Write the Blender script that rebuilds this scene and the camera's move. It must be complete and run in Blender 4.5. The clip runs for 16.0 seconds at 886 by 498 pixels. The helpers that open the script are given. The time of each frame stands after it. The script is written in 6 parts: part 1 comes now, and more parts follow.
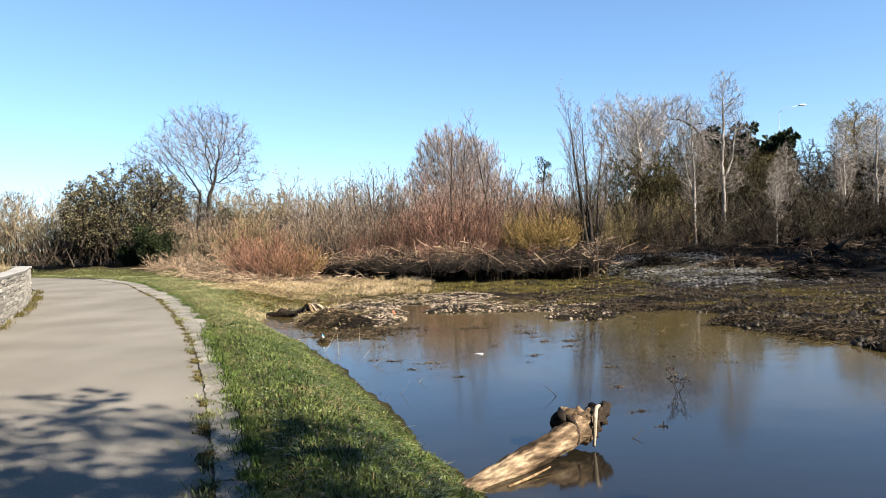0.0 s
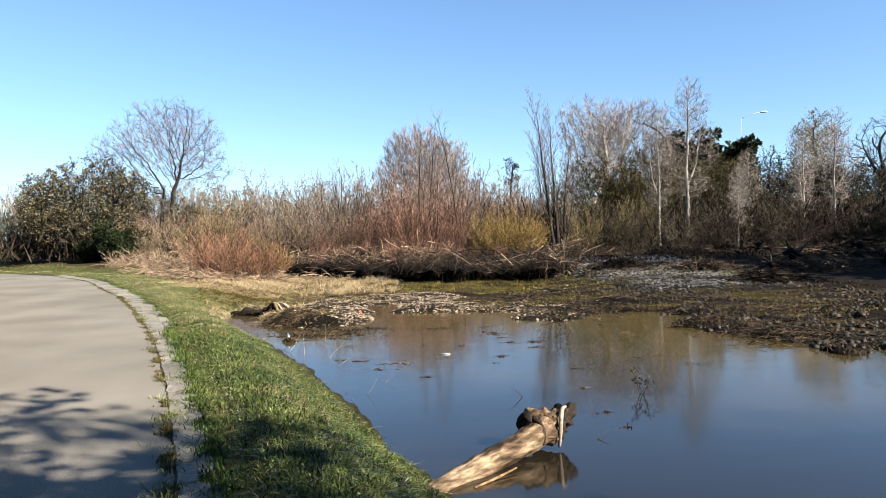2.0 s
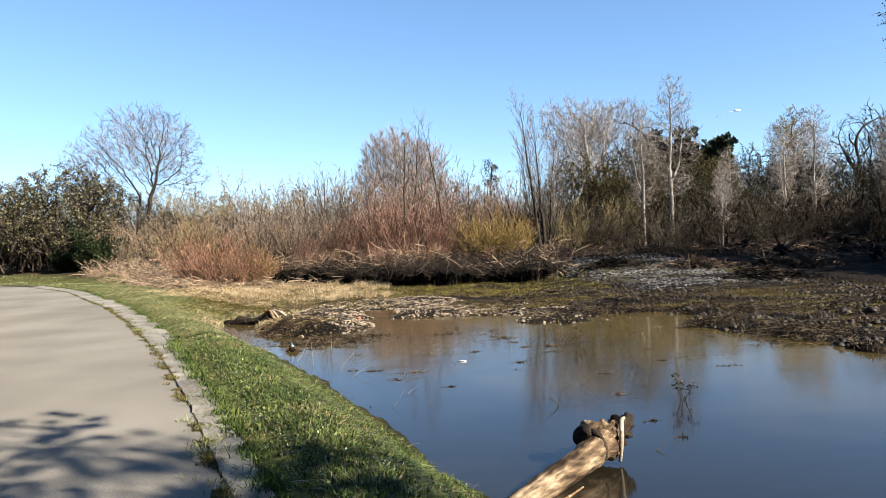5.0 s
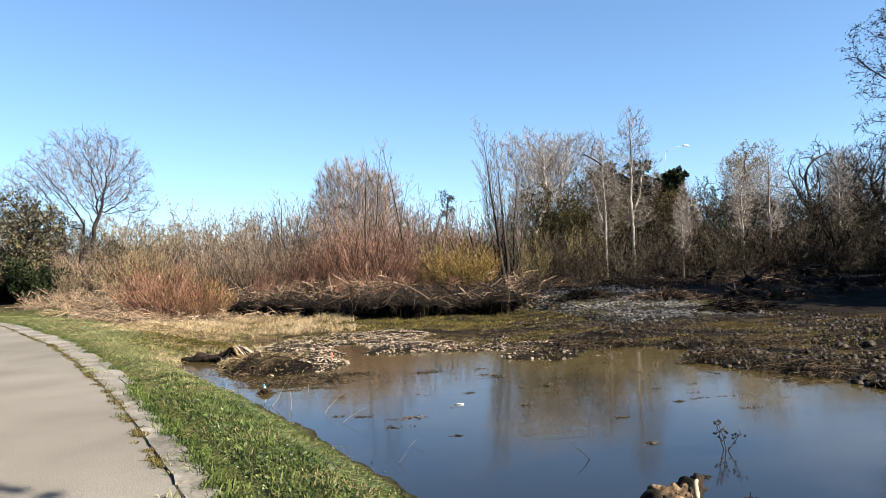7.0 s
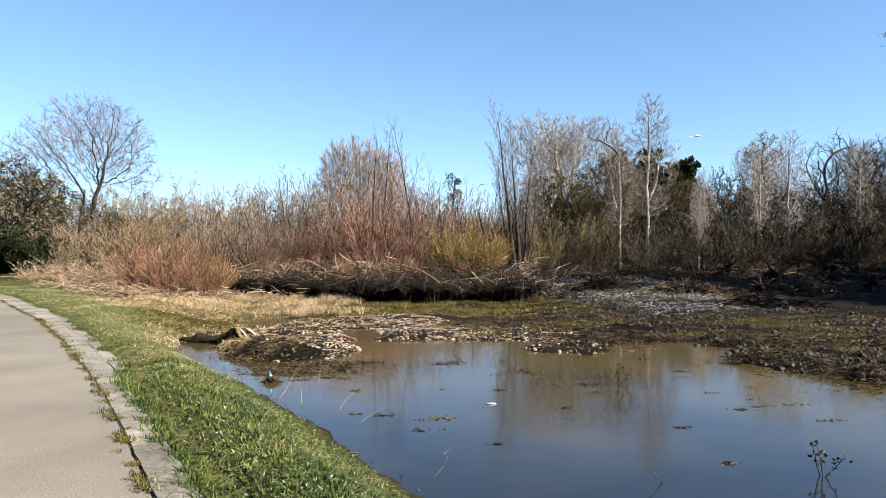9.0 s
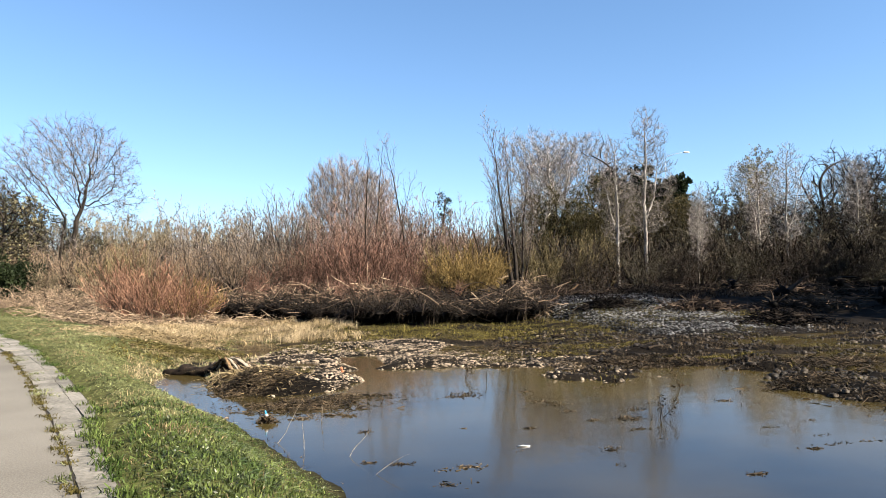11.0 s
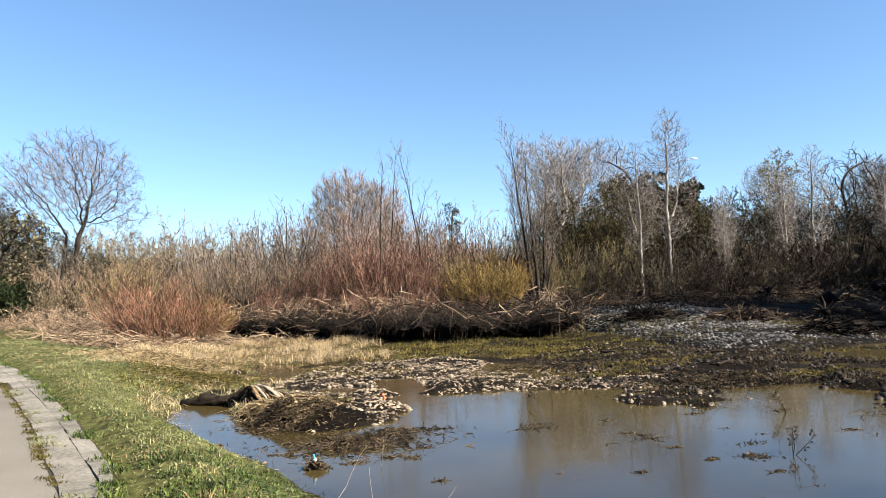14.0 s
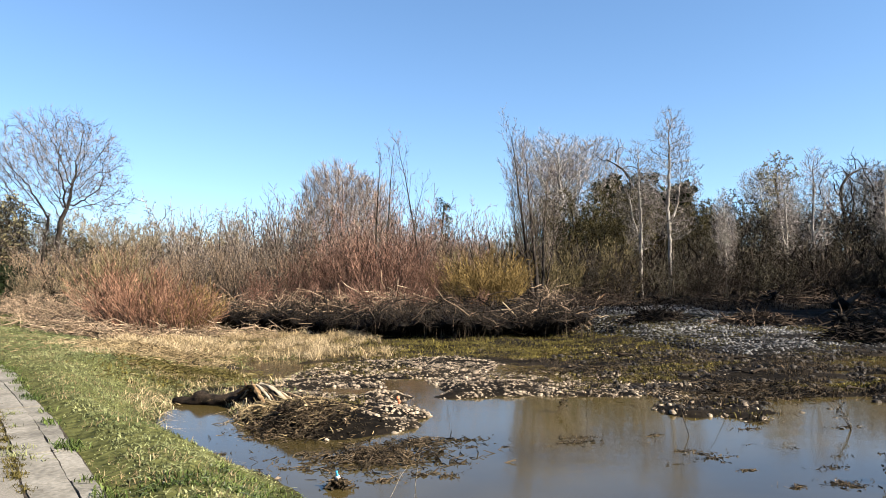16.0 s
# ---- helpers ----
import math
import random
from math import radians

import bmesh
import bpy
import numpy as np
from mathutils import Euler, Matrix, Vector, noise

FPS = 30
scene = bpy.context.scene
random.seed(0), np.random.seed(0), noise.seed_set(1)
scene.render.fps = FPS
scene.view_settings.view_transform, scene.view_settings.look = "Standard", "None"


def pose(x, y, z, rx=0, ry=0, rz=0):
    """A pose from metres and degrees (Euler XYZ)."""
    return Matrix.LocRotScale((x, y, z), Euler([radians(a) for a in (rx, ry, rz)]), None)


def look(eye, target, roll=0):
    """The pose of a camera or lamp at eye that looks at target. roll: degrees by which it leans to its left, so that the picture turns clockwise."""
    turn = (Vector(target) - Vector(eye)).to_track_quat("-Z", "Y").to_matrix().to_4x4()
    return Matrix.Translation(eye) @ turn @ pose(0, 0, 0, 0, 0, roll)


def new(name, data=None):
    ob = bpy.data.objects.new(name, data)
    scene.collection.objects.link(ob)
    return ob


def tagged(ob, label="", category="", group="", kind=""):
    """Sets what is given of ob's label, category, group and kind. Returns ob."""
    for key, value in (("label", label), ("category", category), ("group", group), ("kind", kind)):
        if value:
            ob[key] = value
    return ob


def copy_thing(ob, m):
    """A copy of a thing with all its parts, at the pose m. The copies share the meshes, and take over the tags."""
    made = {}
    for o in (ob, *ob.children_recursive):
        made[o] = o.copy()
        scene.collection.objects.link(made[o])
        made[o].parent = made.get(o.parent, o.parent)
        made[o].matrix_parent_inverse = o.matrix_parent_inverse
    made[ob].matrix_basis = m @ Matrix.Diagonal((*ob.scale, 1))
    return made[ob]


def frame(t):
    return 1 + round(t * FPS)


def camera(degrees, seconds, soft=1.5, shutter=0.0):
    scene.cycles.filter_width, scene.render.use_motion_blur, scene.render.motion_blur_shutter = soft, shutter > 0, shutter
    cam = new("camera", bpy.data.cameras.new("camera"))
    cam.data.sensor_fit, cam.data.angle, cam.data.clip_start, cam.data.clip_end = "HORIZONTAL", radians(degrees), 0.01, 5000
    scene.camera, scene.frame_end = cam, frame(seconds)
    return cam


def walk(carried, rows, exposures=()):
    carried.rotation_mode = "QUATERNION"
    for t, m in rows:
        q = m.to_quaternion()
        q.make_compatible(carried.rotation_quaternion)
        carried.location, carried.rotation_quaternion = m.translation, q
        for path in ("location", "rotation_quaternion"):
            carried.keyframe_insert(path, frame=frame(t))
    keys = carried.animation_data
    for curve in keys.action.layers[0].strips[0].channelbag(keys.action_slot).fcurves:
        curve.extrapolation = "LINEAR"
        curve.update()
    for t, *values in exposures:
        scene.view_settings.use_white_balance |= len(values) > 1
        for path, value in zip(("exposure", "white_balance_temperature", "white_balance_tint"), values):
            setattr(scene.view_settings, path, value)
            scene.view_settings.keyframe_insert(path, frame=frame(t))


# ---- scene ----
cam = camera(63.4, 16.0, soft=0.7)
METRES, EYE, TILT, LEAN, TURN = 8.76, 1.55, -0.97, 1.95, 0.0
ROWS = [
    (0.0, 0.0, 0.0, 0.0, 0.0, 0.0, -0.0),
    (0.5, 0.0002, 0.0009, 0.0015, 0.24, 0.26, -0.36),
    (1.0, -0.0002, 0.0006, 0.0015, -1.19, 0.23, -0.52),
    (1.5, -0.001, 0.0012, 0.0006, -2.23, -0.1, -0.63),
    (2.0, -0.0018, 0.0019, 0.0006, -2.62, 0.01, -0.68),
    (2.5, -0.0013, 0.0023, 0.0011, -3.12, 0.14, -0.74),
    (3.0, -0.0022, 0.0047, 0.0015, -3.43, -0.6, -0.29),
    (3.5, -0.0034, 0.0109, 0.0006, 0.66, -1.22, -0.69),
    (4.0, -0.0258, 0.0211, 0.0019, -2.31, -0.5, -0.47),
    (6.5, -0.1363, 0.1738, 0.0006, -6.35, 1.38, 0.75),
    (7.0, -0.1521, 0.2092, 0.0014, -8.56, 2.7, 0.28),
    (7.5, -0.1627, 0.2506, -0.0004, -8.12, 0.78, -0.49),
    (8.0, -0.1652, 0.2934, -0.0008, -5.55, 2.14, -0.17),
    (8.5, -0.1742, 0.334, -0.0028, -7.29, 0.86, -0.88),
    (9.0, -0.1827, 0.373, -0.001, -8.5, 1.42, -1.64),
    (11.5, -0.2203, 0.5686, 0.0002, -9.73, 3.13, -0.68),
    (12.0, -0.2319, 0.6016, 0.0006, -10.1, 3.02, -0.9),
    (12.5, -0.2374, 0.6401, -0.0007, -8.64, 3.49, -0.51),
    (13.0, -0.2478, 0.6723, -0.0002, -12.13, 2.37, -1.58),
    (13.5, -0.2727, 0.7109, 0.0019, -12.85, 3.23, -0.48),
    (14.0, -0.2877, 0.7544, 0.0026, -9.33, 4.05, 0.27),
    (14.5, -0.3016, 0.791, 0.0028, -9.8, 3.7, -0.99),
    (15.0, -0.3192, 0.8293, -0.0005, -11.01, 3.45, -0.37),
    (15.5, -0.3314, 0.8724, 0.0008, -9.56, 3.23, 0.25),
    (16.0, -0.3432, 0.9062, 0.0007, -10.65, 3.74, -1.28),
]
walk(cam, [(t, pose(0, 0, EYE, TILT, LEAN, TURN) @ pose(METRES * x, METRES * y, METRES * z, 90 + pitch, roll, yaw)) for t, x, y, z, yaw, pitch, roll in ROWS])

# ---- light ----
SUN_AZ = (0.80, -0.60)          # horizontal way towards the sun
SUN_EL = 34.0
world = bpy.data.worlds.new("world")
scene.world = world
world.use_nodes = True
wn = world.node_tree.nodes
sky = wn.new("ShaderNodeTexSky")
sky.sky_type = "NISHITA"
sky.sun_disc = False
sky.sun_elevation = radians(SUN_EL)
sky.sun_rotation = math.atan2(SUN_AZ[0], SUN_AZ[1])
sky.air_density, sky.dust_density, sky.ozone_density = 1.0, 0.0, 3.0
wn["Background"].inputs["Strength"].default_value = 0.051
sat = wn.new("ShaderNodeHueSaturation")
sat.inputs["Saturation"].default_value = 1.08
# the haze at the skyline is thin: the sky is read a little higher up
tcw = wn.new("ShaderNodeTexCoord")
mpw = wn.new("ShaderNodeMapping")
mpw.inputs["Location"].default_value = (0, 0, 0.055)
nrm = wn.new("ShaderNodeVectorMath")
nrm.operation = "NORMALIZE"
world.node_tree.links.new(tcw.outputs["Generated"], mpw.inputs["Vector"])
world.node_tree.links.new(mpw.outputs["Vector"], nrm.inputs[0])
world.node_tree.links.new(nrm.outputs["Vector"], sky.inputs["Vector"])
world.node_tree.links.new(sky.outputs["Color"], sat.inputs["Color"])
world.node_tree.links.new(sat.outputs["Color"], wn["Background"].inputs["Color"])
sun_data = bpy.data.lights.new("sun", "SUN")
sun_data.energy, sun_data.angle, sun_data.color = 5.0, radians(0.53), (1.0, 0.90, 0.76)
sun = new("sun", sun_data)
se, ce = math.sin(radians(SUN_EL)), math.cos(radians(SUN_EL))
sun.matrix_world = look((0, 0, 0), (-SUN_AZ[0] * ce, -SUN_AZ[1] * ce, -se))
scene.view_settings.exposure = 2.20


# ---- materials ----
TONE = 0.69          # how light all the natural surfaces are, wet and dry


def toned(c):
    return tuple(v * TONE for v in c)


def surface(name, c1, c2, scale, rough=0.85, bump=0.3, fine=8.0, vary=0.35, spec=0.08, stretch=(1, 1, 1), lucent=0.0, own=0.0, third=None, grain=None):
    """Two colours mixed by coarse noise, darkened and lightened by fine noise, with relief. own: change from object to object."""
    c1, c2, third = toned(c1), toned(c2), toned(third) if third else None
    m = bpy.data.materials.new(name)
    m.use_nodes = True
    nt = m.node_tree
    n, l = nt.nodes, nt.links
    bsdf = n["Principled BSDF"]
    tc = n.new("ShaderNodeTexCoord")
    mp = n.new("ShaderNodeMapping")
    mp.inputs["Scale"].default_value = stretch
    if grain is not None:
        mp.vector_type = "TEXTURE"
        mp.inputs["Rotation"].default_value = (0, 0, radians(grain))
    l.new(tc.outputs["Object"], mp.inputs["Vector"])
    a = n.new("ShaderNodeTexNoise")
    a.inputs["Scale"].default_value, a.inputs["Detail"].default_value = scale, 5
    b = n.new("ShaderNodeTexNoise")
    b.inputs["Scale"].default_value, b.inputs["Detail"].default_value = scale * fine, 4
    l.new(mp.outputs["Vector"], a.inputs["Vector"])
    l.new(mp.outputs["Vector"], b.inputs["Vector"])
    ramp = n.new("ShaderNodeValToRGB")
    ramp.color_ramp.elements[0].position, ramp.color_ramp.elements[1].position = 0.36, 0.66
    ramp.color_ramp.elements[0].color, ramp.color_ramp.elements[1].color = (*c1, 1), (*c2, 1)
    if third:
        e = ramp.color_ramp.elements.new(0.5)
        e.color = (*third, 1)
    l.new(a.outputs["Fac"], ramp.inputs["Fac"])
    hsv = n.new("ShaderNodeHueSaturation")
    mr = n.new("ShaderNodeMapRange")
    mr.inputs["From Min"].default_value, mr.inputs["From Max"].default_value = 0.3, 0.7
    mr.inputs["To Min"].default_value, mr.inputs["To Max"].default_value = 1 - vary, 1 + vary
    l.new(b.outputs["Fac"], mr.inputs["Value"])
    l.new(ramp.outputs["Color"], hsv.inputs["Color"])
    value = mr.outputs["Result"]
    if own:
        oi = n.new("ShaderNodeObjectInfo")
        mo = n.new("ShaderNodeMapRange")
        mo.inputs["To Min"].default_value, mo.inputs["To Max"].default_value = 1 - own, 1 + own
        l.new(oi.outputs["Random"], mo.inputs["Value"])
        mu = n.new("ShaderNodeMath")
        mu.operation = "MULTIPLY"
        l.new(value, mu.inputs[0])
        l.new(mo.outputs["Result"], mu.inputs[1])
        value = mu.outputs["Value"]
    l.new(value, hsv.inputs["Value"])
    l.new(hsv.outputs["Color"], bsdf.inputs["Base Color"])
    bsdf.inputs["Roughness"].default_value = rough
    bsdf.inputs["Specular IOR Level"].default_value = spec
    if bump:
        bp = n.new("ShaderNodeBump")
        bp.inputs["Strength"].default_value, bp.inputs["Distance"].default_value = bump, 0.02
        l.new(b.outputs["Fac"], bp.inputs["Height"])
        l.new(bp.outputs["Normal"], bsdf.inputs["Normal"])
    if lucent:
        tr = n.new("ShaderNodeBsdfTranslucent")
        l.new(hsv.outputs["Color"], tr.inputs["Color"])
        mx = n.new("ShaderNodeMixShader")
        mx.inputs["Fac"].default_value = lucent
        l.new(bsdf.outputs["BSDF"], mx.inputs[1])
        l.new(tr.outputs["BSDF"], mx.inputs[2])
        l.new(mx.outputs["Shader"], n["Material Output"].inputs["Surface"])
    return m


def island_vary(m, low, high):
    """Lets each loose piece of a joined mesh have its own brightness."""
    n, l = m.node_tree.nodes, m.node_tree.links
    bsdf = n["Principled BSDF"]
    src = bsdf.inputs["Base Color"].links[0].from_socket
    geo = n.new("ShaderNodeNewGeometry")
    mr = n.new("ShaderNodeMapRange")
    mr.inputs["To Min"].default_value, mr.inputs["To Max"].default_value = low, high
    l.new(geo.outputs["Random Per Island"], mr.inputs["Value"])
    hs = n.new("ShaderNodeHueSaturation")
    l.new(mr.outputs["Result"], hs.inputs["Value"])
    l.new(src, hs.inputs["Color"])
    for link in list(src.links):
        if link.to_node != hs:
            l.new(hs.outputs["Color"], link.to_socket)
    return m


M_ASPHALT = surface("asphalt", (0.150, 0.137, 0.116), (0.206, 0.190, 0.163), 0.5, 0.9, 0.18, fine=140, vary=0.30, spec=0.1)
M_CONCRETE = surface("concrete", (0.135, 0.124, 0.103), (0.252, 0.234, 0.200), 1.6, 0.9, 0.3, fine=14, vary=0.28, spec=0.2, own=0.14)
M_STONE = surface("ledge_stone", (0.19, 0.171, 0.148), (0.294, 0.276, 0.243), 4, 0.85, 0.5, fine=6, vary=0.3, own=0.3)
M_CAP = surface("cap_stone", (0.276, 0.266, 0.243), (0.351, 0.342, 0.318), 3, 0.85, 0.3, vary=0.12, own=0.1)
M_COBBLE = island_vary(surface("cobble", (0.140, 0.108, 0.076), (0.290, 0.234, 0.172), 3, 0.7, 0.2, vary=0.2, spec=0.2), 0.25, 1.7)
M_GRAVEL = island_vary(surface("gravel_stone", (0.022, 0.0215, 0.021), (0.125, 0.122, 0.118), 0.6, 0.5, 0.2, vary=0.25, spec=0.3), 0.08, 2.0)
M_GRASS = island_vary(surface("grass_blade", (0.036, 0.062, 0.014), (0.102, 0.128, 0.036), 0.9, 0.55, 0, fine=12, vary=0.35, lucent=0.25), 0.15, 2.0)
M_DRYGRASS = island_vary(surface("dry_grass", (0.21, 0.154, 0.080), (0.37, 0.288, 0.170), 1.2, 0.8, 0, vary=0.3, lucent=0.2), 0.5, 1.3)
M_REED = island_vary(surface("bleached_reed", (0.32, 0.238, 0.130), (0.54, 0.43, 0.270), 1.2, 0.8, 0, vary=0.3, lucent=0.2), 0.4, 1.35)
M_MOSS = island_vary(surface("moss_mat", (0.050, 0.040, 0.012), (0.160, 0.132, 0.034), 1.5, 0.7, 0, vary=0.4, lucent=0.15), 0.12, 2.0)
M_OLIVE = island_vary(surface("olive_weed", (0.0684, 0.0576, 0.0173), (0.137, 0.112, 0.036), 0.8, 0.7, 0, vary=0.35, lucent=0.2), 0.5, 1.4)
M_OLDGRASS = island_vary(surface("pale_grass", (0.112, 0.132, 0.054), (0.262, 0.266, 0.130), 0.5, 0.7, 0, fine=10, vary=0.35, lucent=0.25), 0.4, 1.55)
# Wet soil, blackened further for the shade under the bank's lip and shrubs.
M_SHADE_SOIL = surface("shade_dark_soil", (0.0025, 0.002, 0.0016), (0.009, 0.007, 0.005), 2.5, 0.85, 0.9, fine=7, vary=0.5)
M_DRIFT_PALE = island_vary(surface("bleached_driftwood", (0.190, 0.132, 0.088), (0.42, 0.315, 0.215), 2, 0.85, 0.4, vary=0.3), 0.35, 1.4)
M_LEAF = island_vary(surface("weed_leaf", (0.038, 0.061, 0.014), (0.128, 0.148, 0.048), 1.5, 0.42, 0, vary=0.35, lucent=0.25, spec=0.4), 0.15, 2.0)
M_MAT = island_vary(surface("wet_litter", (0.014, 0.0105, 0.0065), (0.052, 0.038, 0.023), 2.5, 0.7, 0, vary=0.45), 0.2, 2.8)
M_CLOD = island_vary(surface("wet_clod", (0.010, 0.008, 0.006), (0.04, 0.031, 0.021), 4, 0.6, 0.5, vary=0.4, spec=0.15), 0.3, 1.8)
M_MUD = surface("mud", (0.0238, 0.019, 0.0133), (0.057, 0.0451, 0.0309), 1.5, 0.7, 0.6, vary=0.4, spec=0.12)
# Wet litter and roots, made blacker to carry the shade of bank and trees.
M_SHADE_DEBRIS = island_vary(surface("shade_dark_debris", (0.003, 0.0025, 0.002), (0.016, 0.012, 0.009), 2.5, 0.9, 0, vary=0.45), 0.2, 2.6)
M_DRIFT_DIM = island_vary(surface("grey_driftwood", (0.045, 0.033, 0.024), (0.125, 0.092, 0.065), 2, 0.85, 0.4, vary=0.3), 0.2, 2.0)
M_DRIFT = island_vary(surface("driftwood", (0.024, 0.0175, 0.013), (0.065, 0.046, 0.032), 2, 0.85, 0.4, vary=0.3), 0.2, 2.2)
M_BARK_GREY = surface("bark_grey", (0.0523, 0.0428, 0.0356), (0.124, 0.104, 0.0878), 3, 0.9, 0.6, fine=5, vary=0.35, stretch=(1, 1, 0.3), own=0.15)
M_BARK_DARK = surface("bark_dark", (0.0214, 0.0171, 0.0143), (0.0523, 0.0428, 0.0356), 3, 0.9, 0.6, fine=5, vary=0.35, stretch=(1, 1, 0.3))
M_BARK_PALE = surface("bark_pale", (0.21, 0.188, 0.16), (0.42, 0.39, 0.35), 2.5, 0.8, 0.4, fine=5, vary=0.3, stretch=(1, 1, 0.6))


def twig(name, c1, c2, own=0.2):
    return island_vary(surface(name, c1, c2, 0.6, 0.8, 0, vary=0.25, own=own), 0.25, 1.85)


M_TW_ASH = twig("twig_ash", (0.088, 0.076, 0.068), (0.170, 0.150, 0.136))
M_TW_ROSE = twig("twig_rose", (0.158, 0.126, 0.104), (0.255, 0.208, 0.178))
M_TW_TAN = twig("twig_tan", (0.142, 0.101, 0.068), (0.246, 0.182, 0.125))
M_TW_RUST = twig("twig_rust", (0.098, 0.053, 0.037), (0.186, 0.110, 0.079))
M_TW_DUSK = twig("twig_dusk", (0.046, 0.039, 0.025), (0.112, 0.096, 0.064))
M_TW_HAZE = twig("twig_haze", (0.128, 0.101, 0.063), (0.232, 0.188, 0.122))
M_TW_GREY = twig("twig_grey", (0.121, 0.097, 0.078), (0.205, 0.167, 0.138))
M_TW_PINK = twig("twig_pink", (0.153, 0.094, 0.073), (0.254, 0.171, 0.136))
M_TW_RED = twig("twig_red", (0.155, 0.081, 0.053), (0.287, 0.163, 0.106))
M_TW_YELLOW = twig("twig_yellow", (0.110, 0.074, 0.026), (0.245, 0.170, 0.062))
M_TW_OLIVE = twig("twig_olive", (0.034, 0.029, 0.0135), (0.072, 0.06, 0.027))
M_TW_BROWN = twig("twig_brown", (0.018, 0.0138, 0.0105), (0.046, 0.035, 0.026))
M_TW_GOLD = twig("twig_gold", (0.125, 0.100, 0.050), (0.219, 0.175, 0.090))
M_TW_PALE = twig("twig_pale", (0.190, 0.162, 0.142), (0.31, 0.275, 0.248))
M_EVERGREEN = island_vary(surface("evergreen_leaf", (0.0104, 0.0171, 0.00665), (0.0261, 0.0356, 0.0133), 0.6, 0.6, 0, vary=0.3, lucent=0.1), 0.5, 1.4)
M_OAKLEAF = island_vary(surface("dull_leaf", (0.0261, 0.0276, 0.0124), (0.057, 0.0523, 0.0238), 0.6, 0.7, 0, vary=0.3, lucent=0.15), 0.5, 1.5)
M_DULLGREEN = island_vary(surface("dull_green_leaf", (0.046, 0.038, 0.014), (0.112, 0.090, 0.036), 0.6, 0.7, 0, vary=0.3, lucent=0.15), 0.3, 1.7)
M_OAKTIP = island_vary(surface("oak_leaf", (0.074, 0.065, 0.034), (0.180, 0.158, 0.088), 0.6, 0.7, 0, vary=0.3, lucent=0.15), 0.3, 1.7)
M_CATKIN = island_vary(surface("catkin", (0.158, 0.122, 0.0396), (0.259, 0.202, 0.072), 0.6, 0.7, 0, vary=0.3, lucent=0.2), 0.6, 1.3)
M_LOG = surface("weathered_log", (0.036, 0.024, 0.0145), (0.33, 0.255, 0.168), 7, 0.85, 1.0, fine=4, vary=0.5, third=(0.12, 0.082, 0.050), stretch=(4.5, 1, 1), grain=43)
M_CHAR = surface("rotten_wood", (0.00864, 0.0072, 0.00576), (0.0432, 0.031, 0.0216), 6, 0.85, 0.8, vary=0.4)
M_VINE = surface("peeled_vine", (0.245, 0.202, 0.144), (0.346, 0.302, 0.238), 8, 0.7, 0.3, vary=0.15)
M_TAN = surface("split_wood", (0.072, 0.0396, 0.0202), (0.259, 0.173, 0.0936), 9, 0.85, 1.0, fine=4, vary=0.45, stretch=(3, 1, 1), grain=-44)
M_METAL = surface("galvanised_steel", (0.297, 0.304, 0.31), (0.396, 0.396, 0.396), 3, 0.45, 0, vary=0.08, spec=0.5)

# muddy pool water: turbid brown body under a smooth, barely rippled skin
M_WATER = bpy.data.materials.new("muddy_water")
M_WATER.use_nodes = True
n, l = M_WATER.node_tree.nodes, M_WATER.node_tree.links
bsdf = n["Principled BSDF"]
tc = n.new("ShaderNodeTexCoord")
na = n.new("ShaderNodeTexNoise")
na.inputs["Scale"].default_value, na.inputs["Detail"].default_value = 0.25, 4
l.new(tc.outputs["Object"], na.inputs["Vector"])
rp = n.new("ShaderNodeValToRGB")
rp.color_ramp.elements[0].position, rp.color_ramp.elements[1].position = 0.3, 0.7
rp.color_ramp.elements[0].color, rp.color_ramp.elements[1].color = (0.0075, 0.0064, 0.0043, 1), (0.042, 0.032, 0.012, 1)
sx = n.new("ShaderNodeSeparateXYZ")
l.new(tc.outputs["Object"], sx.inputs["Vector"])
# Near water darker, shade and depth together in the colour; farther off browner.
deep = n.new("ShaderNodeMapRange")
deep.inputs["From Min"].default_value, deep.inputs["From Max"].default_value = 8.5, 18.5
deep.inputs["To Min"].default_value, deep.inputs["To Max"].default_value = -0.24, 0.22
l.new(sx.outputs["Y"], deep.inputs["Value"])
body_tone = n.new("ShaderNodeMath")
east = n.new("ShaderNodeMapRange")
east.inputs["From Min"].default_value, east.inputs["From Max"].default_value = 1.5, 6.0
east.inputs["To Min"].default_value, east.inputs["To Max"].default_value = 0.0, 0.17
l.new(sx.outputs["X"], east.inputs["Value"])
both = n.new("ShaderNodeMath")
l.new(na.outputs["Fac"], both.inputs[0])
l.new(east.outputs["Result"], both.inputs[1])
l.new(both.outputs["Value"], body_tone.inputs[0])
l.new(deep.outputs["Result"], body_tone.inputs[1])
l.new(body_tone.outputs["Value"], rp.inputs["Fac"])
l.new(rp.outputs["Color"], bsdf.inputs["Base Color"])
bsdf.inputs["Roughness"].default_value = 0.09
bsdf.inputs["IOR"].default_value = 1.33
bsdf.inputs["Specular IOR Level"].default_value = 0.72
mp = n.new("ShaderNodeMapping")
mp.inputs["Scale"].default_value = (1.0, 1.6, 1)
l.new(tc.outputs["Object"], mp.inputs["Vector"])
nb = n.new("ShaderNodeTexNoise")
nb.inputs["Scale"].default_value, nb.inputs["Detail"].default_value = 0.9, 5
l.new(mp.outputs["Vector"], nb.inputs["Vector"])
bp = n.new("ShaderNodeBump")
bp.inputs["Strength"].default_value, bp.inputs["Distance"].default_value = 0.07, 0.05
l.new(nb.outputs["Fac"], bp.inputs["Height"])
l.new(bp.outputs["Normal"], bsdf.inputs["Normal"])


